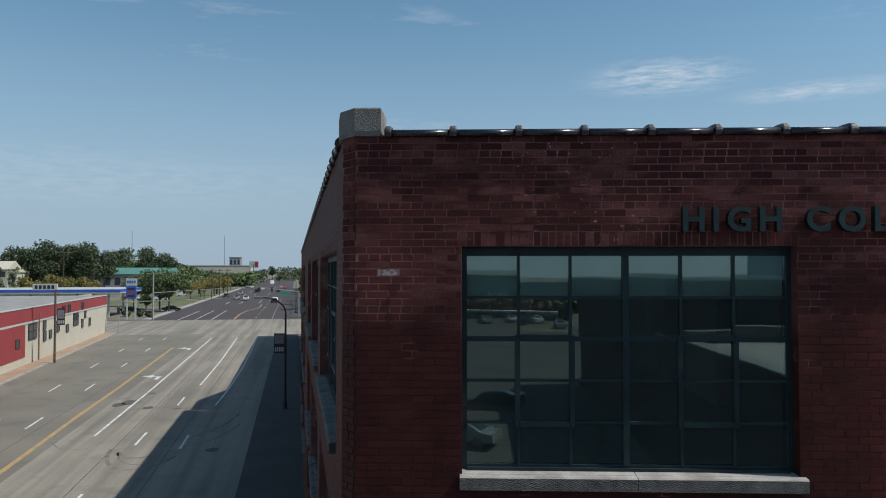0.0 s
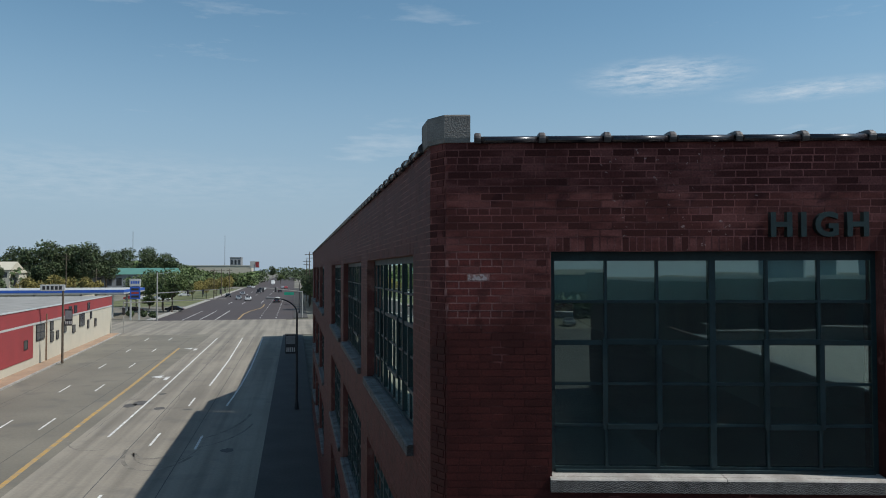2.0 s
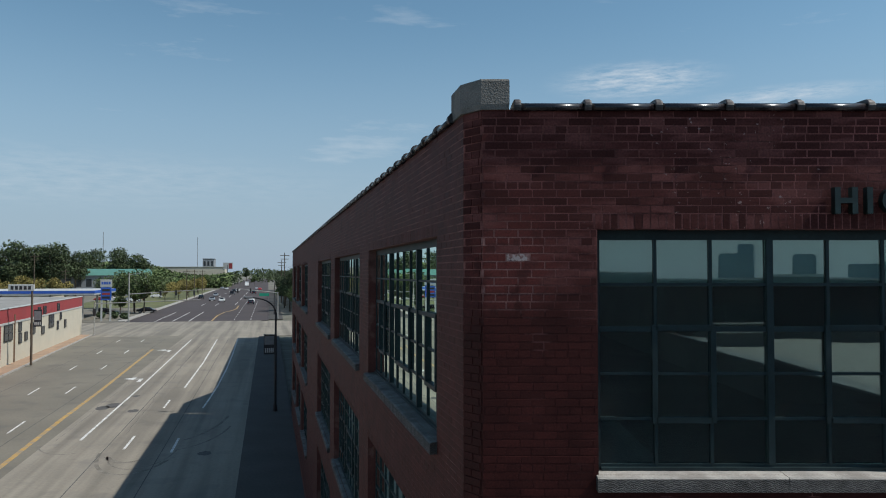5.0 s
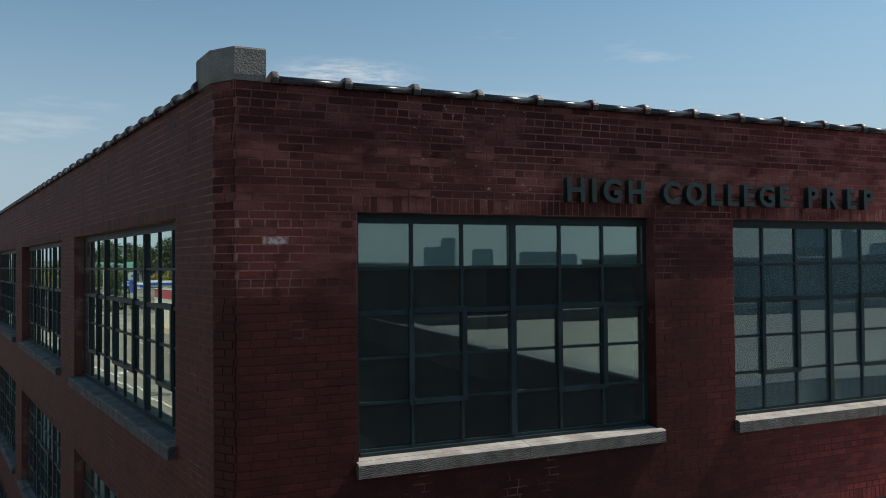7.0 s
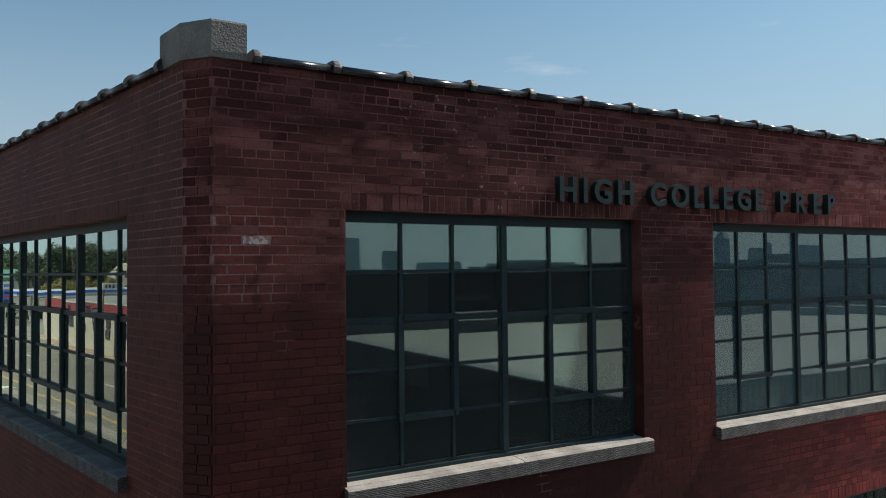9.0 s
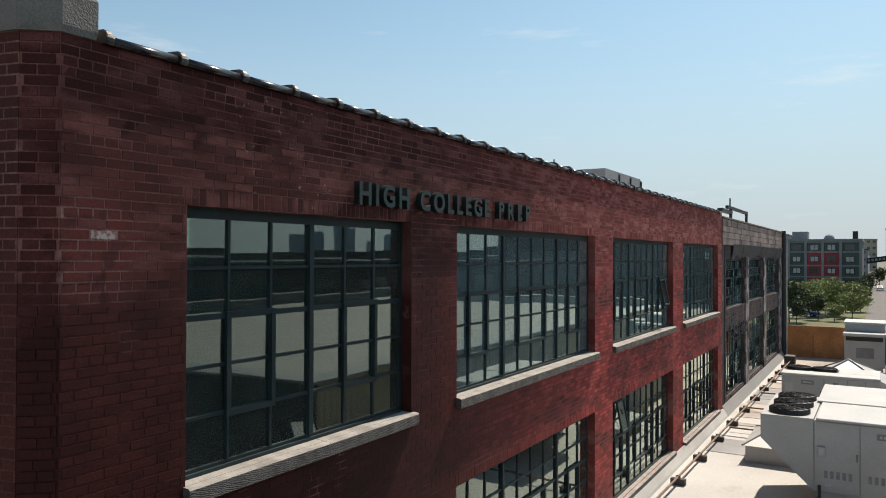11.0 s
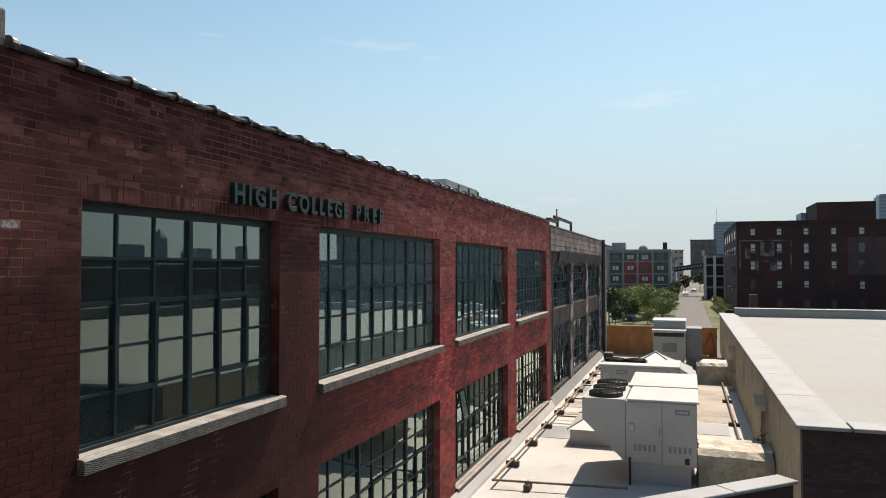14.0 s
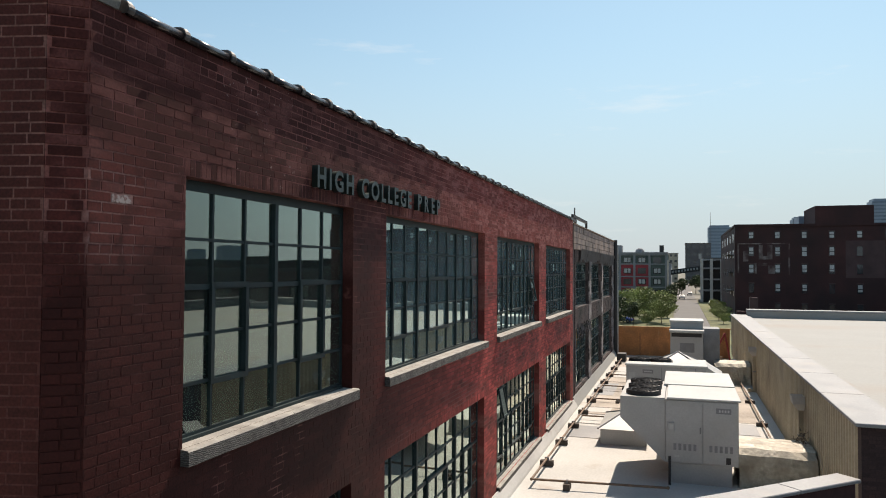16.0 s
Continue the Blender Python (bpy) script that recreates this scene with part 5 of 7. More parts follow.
def skylight(x0, x1, y0, y1, z, peak, label):
    root = thing("skylight", label, "skylight", Matrix.Translation((0, 0, 5.0)), "roof skylights")
    part("kerb", boxes((x0, x1, y0, y1, 0, z), bevel=0.01), M["cabinet"], root)
    bm = bmesh.new()
    base = [bm.verts.new(p) for p in ((x0 - .06, y0 - .06, z + .003), (x1 + .06, y0 - .06, z + .003), (x1 + .06, y1 + .06, z + .003), (x0 - .06, y1 + .06, z + .003))]
    tip = bm.verts.new(((x0 + x1) / 2, (y0 + y1) / 2, z + peak))
    for i in range(4):
        bm.faces.new((base[i], base[(i + 1) % 4], tip))
    bm.faces.new(base[::-1])
    part("hood", bm, M["white"], root, "white pyramid hood")
    bm = bmesh.new()
    for v in ((x0 - .06, y0 - .06), (x1 + .06, y0 - .06), (x1 + .06, y1 + .06), (x0 - .06, y1 + .06)):
        tube(bm, (v[0], v[1], z + .01), ((x0 + x1) / 2, (y0 + y1) / 2, z + peak + .01), 0.025, sides=6)
    part("ridge", bm, M["metal_white"], root)


skylight(15.0, 17.3, 4.95, 6.15, 0.42, 0.32, "white pyramid roof vent beside the near unit")
skylight(20.75, 23.6, 2.95, 5.35, 1.15, 0.68, "white pyramid skylight behind the long unit")


def gas_line(points, z, label, blocks):
    root = thing("gas_pipe", label, "pipe", Matrix.Translation((0, 0, 5.0)), "gas pipes")
    bm = bmesh.new()
    for a, b in zip(points, points[1:]):
        tube(bm, (*a, z), (*b, z), 0.026, sides=8)
        bmesh.ops.create_uvsphere(bm, u_segments=8, v_segments=6, radius=0.036, matrix=Matrix.Translation((*b, z)))
    part("pipe", bm, M["rust"], root)
    for x, y, turn in blocks:
        part("support_block", boxes((-0.16, 0.16, -0.07, 0.07, 0, z - 0.034), m=Matrix.Translation((x, y, 0)) @ pose(0, 0, 0, 0, 0, turn), bevel=0.006), M["wood"], root)
        part("strap", boxes((-0.05, 0.05, -0.02, 0.02, z - 0.034, z + 0.04), m=Matrix.Translation((x, y, 0)) @ pose(0, 0, 0, 0, 0, turn)), M["steel"], root)


gas_line([(34.0, 6.95), (10.47, 7.16), (10.75, 4.32)], 0.17, "rusty gas pipe on wooden blocks along the brick wall", [(12.3 + 2.25 * k, 7.14 - 0.01 * k, 90) for k in range(10)] + [(10.55, 6.4, 0)])
gas_line([(34.0, 1.72), (13.6, 1.72), (13.6, 2.84)], 0.14, "thin gas pipe on blocks along the corrugated wall", [(14.6, 1.72, 90), (16.4, 1.72, 90), (18.9, 1.72, 90), (23.0, 1.72, 90), (28.5, 1.72, 90)])
for k, x in enumerate((18.2, 21.5, 24.6, 27.9)):
    gas_line([(x, 7.05), (x, 5.95)], 0.12, "short branch pipe across the low roof", [(x, 6.2, 0)])
single("roof_box", boxes((33.6, 34.3, 6.75, 7.2, 5.012, 5.42), bevel=0.02), M["dark"], "small black box at the foot of the burnt wall", "box")

# plywood wall at the far end, with framing
fence = thing("plywood_fence", "orange weathered plywood wall closing the low roof", "fence", Matrix.Translation((37.0, 0, 5.0)))
for k in range(5):
    part("plywood_sheet", boxes((0, 0.03, 1.55 + 1.22 * k, 1.55 + 1.22 * (k + 1) - 0.003, 0, 1.53)), M["plywood"], fence)
part("top_rail", boxes((-0.03, 0.09, 1.5, 7.66, 1.535, 1.60)), M["plywood"], fence)
part("door_edge", boxes((-0.02, 0.0, 6.2, 6.23, 0.05, 1.2)), M["wood"], fence)
part("post", boxes((0.035, 0.12, 7.58, 7.66, 0, 1.55)), M["wood"], fence)
brace = thing("red_brace", "red steel brace by the far corrugated wall", "brace", Matrix.Translation((35.2, 0, 5.0)))
bm = bmesh.new()
tube(bm, (0, 2.6, 0), (0, 1.9, 1.5), 0.05, sides=6)
part("strut", bm, M["red_paint"], brace)
bm = bmesh.new()
tube(bm, (0, 1.62, 0), (0, 1.9, 1.5), 0.05, sides=6)
part("strut", bm, M["red_paint"], brace)
part("brace_plate", boxes((-0.03, 0.03, 2.0, 2.4, 0.0, 0.3)), M["rust"], brace)

# ---------------------------------------------------------------- burnt bays of the long wall
B_BAYS = [(21.05, 24.9), (25.75, 29.9), (30.7, 35.3)]
B_STOREYS = [(8.36, 10.02), (5.45, 7.62)]
b_holes = [(a, b, z0, z1) for a, b in B_BAYS for z0, z1 in B_STOREYS]
bm = bmesh.new()
for a, b, c, d_ in wall_cells(F_END, BURN_END, 0.0, 11.2, b_holes):
    quad_box(bm, a, b, 0.03, DEEP, c, d_, FRONT)
wall_burnt = structure("wall_burnt", bm, M["burnt"], "smoke blackened brick wall with torn tarpaulin", "wall")
M["pale_pier"] = mat("scorched_pale_pier", (0.30, 0.26, 0.255), 0.9, var=0.5, scale=2.5, fine=18, bump=0.5, dirt=(0.05, 0.04, 0.04), dirt_scale=2.2, dirt_at=0.50, dirt_soft=0.05)
M["charred"] = mat("charred_brick", (0.060, 0.043, 0.042), 0.9, var=0.5, scale=1.6, fine=22, bump=0.4, tint=(0.125, 0.075, 0.07), per_piece=0.35, dirt=(0.018, 0.016, 0.017), dirt_scale=0.8, dirt_at=0.56)
for x0, x1 in ((24.95, 25.7), (29.95, 30.65), (35.4, 36.45)):
    part("pier", boxes((x0, x1, -0.02, 0.028, 5.0, 10.1), m=FRONT), M["pale_pier"], wall_burnt)
charred = bmesh.new()
r = random.Random(17)
for row in range(70):
    z = 5.02 + 0.0775 * row
    spans = [(21.0 - 0.2, BURN_END - 0.02)]
    for a, b, z0, z1 in b_holes + [(24.93, 25.72, 5, 10.1), (29.93, 30.67, 5, 10.1), (35.38, 36.47, 5, 10.1)]:
        if z0 - 0.06 < z < z1:
            spans = [q for c, d in spans for q in ((c, min(d, a)), (max(c, b), d)) if q[1] - q[0] > 0.06]
    for c, d in spans:
        x = c - (row % 2) * 0.11
        while x < d:
            p, q = max(c, x), min(d, x + 0.205)
            if q - p > 0.03 and r.random() > 0.04:
                quad_box(charred, p, q, 0.012 - r.uniform(0, 0.008), 0.0298, z, z + 0.065, FRONT)
            x += 0.22
tagged(part("charred_bricks", charred, M["charred"], wall_burnt), kind="stuff")
blk = bmesh.new()
for row in range(4):
    x = F_END + 0.02 - (row % 2) * 0.3
    while x < BURN_END - 0.05:
        a, b = max(F_END + 0.01, x), min(BURN_END, x + 0.6) - 0.012
        if b - a > 0.05:
            quad_box(blk, a, b, -0.03 - r.uniform(0, .012), 0.028, 10.46 + row * 0.21, 10.46 + (row + 1) * 0.21 - 0.012, FRONT)
        x += 0.6
tagged(part("parapet_blocks", blk, M["block"], wall_burnt), kind="stuff")
part("parapet_cap", boxes((F_END, BURN_END, -0.06, DEEP, 11.31, 11.36), m=FRONT), M["rust"], wall_burnt)
tp = bmesh.new()
r = random.Random(31)
cols = 120
sag = 0.0
grid = []
for i in range(cols + 1):
    x = 21.9 + (36.2 - 21.9) * i / cols
    sag = min(0.12, max(-0.12, sag + r.gauss(0, 0.035)))
    low = 9.86 + sag + 0.16 * abs(math.sin(i * 0.079 + 0.4))
    grid.append([tp.verts.new((x, YF - 0.105 + 0.019 * j - 0.004 * math.sin(i * 0.62 + 0.9 * j) - 0.006 * math.sin(i * 0.23 - 1.7 * j), 10.5 + (low - 10.5) * j / 5)) for j in range(6)])
for i in range(cols):
    if i % 41 == 17:                                   # split where two sheets meet
        continue
    for j in range(5):
        tp.faces.new((grid[i][j], grid[i + 1][j], grid[i + 1][j + 1], grid[i][j + 1])).smooth = True
single("torn_tarpaulin", tp, M["tarp"], "torn black plastic sheet hung over the burnt windows", "tarpaulin")
for i, (a, b) in enumerate(B_BAYS):
    for z0, z1 in B_STOREYS:
        count += 1
        sash_window("window_%d" % count, FRONT, a, b, z0, z1, (4, 4), 300 + count, "blackened steel sash window with missing panes", broken=0.25, glass="glass_sky_film")
hang = bmesh.new()
for k in range(90):
    x = r.uniform(21.0, 25.0)
    tube(hang, (x, YF - 0.04, r.uniform(7.35, 7.75)), (x + r.gauss(0, .2), YF - 0.12, r.uniform(7.1, 7.6)), 0.015, 0.006, sides=4)
tagged(single("torn_mesh", hang, M["tarp"], "torn mesh and wire hanging from the burnt lintel", "debris"), kind="stuff")
bm = bmesh.new()
tube(bm, (36.6, YF - 0.1, 5.0), (36.6, YF - 0.1, 11.4), 0.11, sides=10)
single("drain_pipe", bm, M["dark"], "black drain pipe at the end of the burnt wall", "pipe")
bm = bmesh.new()
tube(bm, (36.8, YF - 0.22, 5.0), (36.8, YF - 0.22, 11.0), 0.035, sides=8)
single("vent_pole", bm, M["white"], "thin white pole beside the drain pipe", "pole")
structure("wall_east", boxes((BURN_END - 0.36, BURN_END, YF + DEEP, 52.4, 0, 11.2)), M["burnt"], "blackened end wall", "wall")
structure("wall_north", boxes((-12.2, BURN_END, 52.4, 52.8, 0, 11.2)), M["dark_brick"], "brick north wall", "wall")

# things on the main roof
frame_ = thing("steel_gantry", "black steel gantry on the roof behind the parapet", "gantry", Matrix.Translation((0, 8.3, 10.95)))
part("post", boxes((30.1, 30.24, 0, 0.1, 0, 0.98)), M["dark"], frame_)
part("post", boxes((26.2, 26.32, 0, 0.1, 0, 0.98)), M["dark"], frame_)
part("beam", boxes((25.4, 30.24, 0.0, 0.1, 0.984, 1.10)), M["dark"], frame_)
part("crosspiece", boxes((24.0, 26.15, -0.04, 0.14, 0.80, 0.92)), M["dark"], frame_)
bm = bmesh.new()
tube(bm, (26.1, 0.05, 0.92), (26.1, 0.05, 1.42), 0.03, sides=6)
part("mast", bm, M["dark"], frame_)
pent = thing("stair_house", "boxy grey rooftop unit house with a sloped end", "roof house", Matrix.Translation((21.9, 12.0, 10.95)))
bm = bmesh.new()
prism(bm, [(0, 0), (5.3, 0), (5.3, 1.7), (4.6, 2.38), (0, 2.38)], -2.6, 0.0, Matrix(((1, 0, 0, 0), (0, 0, -1, 0), (0, 1, 0, 0), (0, 0, 0, 1))))
part("wall", bm, M["grey_wall"], pent)
for k in range(3):
    part("panel", boxes((0.25 + 1.5 * k, 1.55 + 1.5 * k, -0.03, -0.003, 0.5, 2.05)), M["louvre"], pent)
    part("rib", boxes((1.6 + 1.5 * k, 1.70 + 1.5 * k, -0.05, -0.003, 0.1, 2.3)), M["dark"], pent)
ant = thing("antenna_cluster", "thin grey aerials on the main roof", "antenna", Matrix.Translation((30.2, 17.4, 10.95)))
for k, (dx, h) in enumerate(((0, 4.0), (0.5, 3.4), (-0.5, 3.3), (0.9, 2.8))):
    bm = bmesh.new()
    tube(bm, (dx, 0, 0), (dx, 0, h), 0.04, sides=6)
    tube(bm, (dx - .2, 0, h - .4), (dx + .2, 0, h - .4), 0.03, sides=6)
    part("aerial", bm, M["steel"], ant)


# ---------------------------------------------------------------- trees
def leaf_mesh(name, seed, n, rx, rz, size, material, lumps=9):
    """A crown of many small leaf clumps round a handful of boughs, with gaps."""
    r = np.random.RandomState(seed)
    centres = r.normal(0, 1, (lumps, 3))
    centres /= np.linalg.norm(centres, axis=1)[:, None]
    centres *= r.uniform(0.25, 0.72, (lumps, 1))
    radius = r.uniform(0.28, 0.5, lumps)
    pick = r.randint(0, lumps, n)
    off = r.normal(0, 1, (n, 3))
    off /= np.linalg.norm(off, axis=1)[:, None]
    p = (centres[pick] + off * (radius[pick] * r.uniform(0.55, 1.08, n))[:, None]) * (rx, rx, rz)
    a, b = r.normal(0, 1, (n, 3)), r.normal(0, 1, (n, 3))
    a /= np.linalg.norm(a, axis=1)[:, None]
    b -= a * np.sum(a * b, axis=1)[:, None]
    b /= np.linalg.norm(b, axis=1)[:, None]
    s = size * r.uniform(0.6, 1.35, (n, 1))
    quads = np.stack([p - a * s, p - b * s * .62, p + a * s, p + b * s * .62], 1).reshape(-1, 3)
    me = bpy.data.meshes.new(name)
    me.from_pydata(quads.tolist(), [], np.arange(4 * n).reshape(-1, 4).tolist())
    me.materials.append(material)
    return me


def tree(name, seed, height, spread, material, label, n=900, size=0.3, trunk=0.3):
    r = random.Random(seed)
    root = thing(name, label, "tree")
    bm = bmesh.new()
    fork = height * r.uniform(0.28, 0.38)
    tube(bm, (0, 0, -0.1), (r.uniform(-.1, .1), r.uniform(-.1, .1), fork), trunk * .5, trunk * .34, sides=8)
    part("trunk", bm, M["bark"], root)
    for k in range(5):
        a = k * 1.257 + r.uniform(-.4, .4)
        bm = bmesh.new()
        tip = Vector((math.cos(a) * spread * .55, math.sin(a) * spread * .55, fork + (height - fork) * r.uniform(.35, .75)))
        mid = Vector((tip.x * .4, tip.y * .4, fork + (tip.z - fork) * .55))
        tube(bm, (0, 0, fork * .93), mid, trunk * .26, trunk * .16, sides=6)
        tube(bm, mid, tip, trunk * .16, trunk * .06, sides=6)
        part("limb", bm, M["bark"], root)
    part("crown", leaf_mesh("crown", seed, n, spread, (height - fork) * .62, size, material), None, root, "", Matrix.Translation((0, 0, fork + (height - fork) * .48)))
    return root


kinds = {
    "street": tree("street_tree", 1, 9.0, 4.2, M["leaf"], "leafy green street tree beside the avenue", 4200, 0.19),
    "dark": tree("street_tree", 2, 12.0, 5.5, M["leaf_dark"], "tall dark green tree beyond the filling station", 4200, 0.25, 0.5),
    "gold": tree("street_tree", 3, 6.5, 3.2, M["leaf_gold"], "small tree with yellowing leaves", 2600, 0.17),
    "shrub": tree("shrub", 4, 5.6, 4.2, M["leaf_bright"], "spreading green shrub beside the east street", 4200, 0.15, 0.2),
    "darkshrub": tree("shrub", 5, 5.0, 2.6, M["leaf_dark"], "dark green shrub in the grass lot", 1400, 0.2, 0.2),
}


def at_street(u, v, z=0.0, turn=0.0):
    return STREET @ pose(u, v, z, 0, 0, turn)


def plant(kind, m, s=1.0, group="street trees", sz=1.0):
    base = kinds[kind]
    t = copy_thing(base, m)
    t.matrix_basis = m @ Matrix.Diagonal((s, s, s * sz, 1))
    return tagged(t, group=group)


r = random.Random(77)
for kind, u, v, s in (("street", 184, 30.8, 1.28), ("street", 188, 33.5, 1.1), ("street", 196, 35, 1.3), ("street", 203, 39.5, 1.25), ("street", 214, 45, 1.1), ("street", 186, 36.5, 0.55), ("gold", 262, 36, 1.0), ("gold", 275, 33, 1.1), ("gold", 290, 36, 1.15), ("gold", 305, 32.5, 1.1),
                     ("gold", 325, 35, 1.2), ("gold", 345, 32.5, 1.2), ("gold", 370, 35, 1.3), ("street", 400, 34, 1.1), ("street", 250, 42, 0.8),
                     ("gold", 235, 63, 1.4), ("gold", 240, 72, 1.5), ("gold", 243, 82, 1.4), ("dark", 250, 95, 1.0), ("street", 205, 88, 0.8), ("street", 200, 95, 0.7)):
    plant(kind, at_street(u, v, 0, r.uniform(0, 360)), s)
for k in range(26):
    plant("dark" if k % 3 else "street", at_street(r.uniform(330, 520), 70 + 9.5 * k + r.uniform(-6, 6), 0, r.uniform(0, 360)), r.uniform(0.8, 1.35), "far trees")
for k, (u, v, s) in enumerate(((320, 99, 1.85), (326, 92, 1.7), (320, 86.5, 1.8), (330, 80, 1.55), (380, 83, 1.75), (400, 75, 1.85), (400, 66, 1.6), (340, 112, 1.65), (345, 120, 1.7), (338, 97, 1.75), (322, 116, 1.5), (318, 124, 1.35), (352, 90, 1.6), (330, 140, 1.5), (345, 105, 1.6))):
    plant("dark", at_street(u, v, 0, 50 * k), s, "far trees")
for k in range(16):
    plant("dark" if k % 2 else "street", at_street(172 + 15 * k, -4.0 + r.uniform(-3, 1.2), 0, r.uniform(0, 360)), r.uniform(0.66, 0.92), "trees along the far side")
for k in range(22):
    plant("dark" if k % 2 else "street", at_street(560 + r.uniform(0, 300), -60 + 12 * k, 0, r.uniform(0, 360)), r.uniform(0.9, 1.3), "far trees")
# far woods along the horizon
fw = np.random.RandomState(9)


def woods(name, m, u0, u1, v0, v1, n, high, material, label):
    n = int(n * 2.4)
    u, v = fw.uniform(u0, u1, n), fw.uniform(v0, v1, n)
    prof = high * (0.6 + 0.25 * np.sin(v * 0.023 + u * .01) + 0.2 * np.sin(v * 0.071 + 1.0))
    z = np.abs(fw.uniform(0, 1, n)) ** 0.8 * prof
    p = np.stack([u, v, z], 1)
    a = fw.normal(0, 1, (n, 3))
    b = fw.normal(0, 1, (n, 3))
    a /= np.linalg.norm(a, axis=1)[:, None]
    b /= np.linalg.norm(b, axis=1)[:, None]
    s = fw.uniform(0.45, 1.1, (n, 1))
    q = np.stack([p - a * s, p - b * s, p + a * s, p + b * s], 1).reshape(-1, 3)
    q = q @ np.array(m.to_3x3()).T + np.array(m.translation)
    me = bpy.data.meshes.new(name)
    me.from_pydata(q.tolist(), [], np.arange(4 * n).reshape(-1, 4).tolist())
    me.materials.append(material)
    tagged(new(name, me), label, "woods", "", "stuff")


woods("far_woods", STREET, 560, 760, 25, 620, 14000, 13, M["leaf_dark"], "dark belt of far trees along the horizon")
woods("far_woods", STREET, 700, 1000, -260, 20, 8000, 13, M["leaf_dark"], "dark belt of far trees north of the avenue")
woods("far_woods", STREET, 400, 470, 40, 330, 16000, 17, M["leaf"], "green trees beyond the low buildings")
woods("far_woods", STREET, 300, 340, 104, 260, 9000, 19, M["leaf_dark"], "tall dark trees behind the church")
woods("far_woods", STREET, 175, 480, -26, -6, 12000, 9.5, M["leaf_dark"], "dense trees along the far side of the avenue")
woods("far_woods", STREET, 470, 550, 27, 120, 11000, 16.5, M["leaf"], "green trees before the far store")
woods("far_woods", STREET, 470, 560, 150, 420, 5000, 16, M["leaf_dark"], "tall dark trees behind the filling station")
woods("far_woods", Matrix(), -140, 60, -150, -138, 5000, 7.5, M["leaf_dark"], "dark trees at the end of the car park")
woods("far_woods", Matrix(), -420, 420, -330, -270, 12000, 8.5, M["leaf_dark"], "dark trees and blocks south of the car park")

kinds_home = {"street": (430, 40), "dark": (300, 150), "gold": (395, 36)}
for k, (u, v) in kinds_home.items():
    kinds[k].matrix_basis = at_street(u, v)
    tagged(kinds[k], group="street trees")
# shrubs by the east street
for kind, x, y, s in (("shrub", 140, 10.0, 1.2), ("shrub", 146, 13.2, 1.1), ("shrub", 134, 12.8, 0.8), ("shrub", 127, 9.6, 0.55), ("darkshrub", 128, 12.0, 0.78), ("shrub", 134, 7.4, 0.8), ("darkshrub", 122, 15.6, 1.25), ("shrub", 152, 6.6, 0.85), ("darkshrub", 118, 14.2, 0.7),
                      ("darkshrub", 176, 7.0, 1.0), ("darkshrub", 205, 6.5, 1.1), ("shrub", 190, -3.6, 0.5), ("shrub", 160, -3.4, 0.5), ("shrub", 148, -3.0, 0.48), ("shrub", 172, -4.2, 0.52), ("shrub", 138, -3.4, 0.4), ("shrub", 154, -4.6, 0.45), ("darkshrub", 280, 3.8, 1.3), ("darkshrub", 320, -2.0, 1.5), ("darkshrub", 235, 6.2, 1.0)):
    plant(kind, pose(x, y, 0, 0, 0, r.uniform(0, 360)), s, "shrubs by the east street")
kinds["shrub"].matrix_basis = pose(157, 11.5, 0)
kinds["darkshrub"].matrix_basis = pose(132, 16.0, 0)
tagged(kinds["shrub"], group="shrubs by the east street"), tagged(kinds["darkshrub"], group="shrubs by the east street")


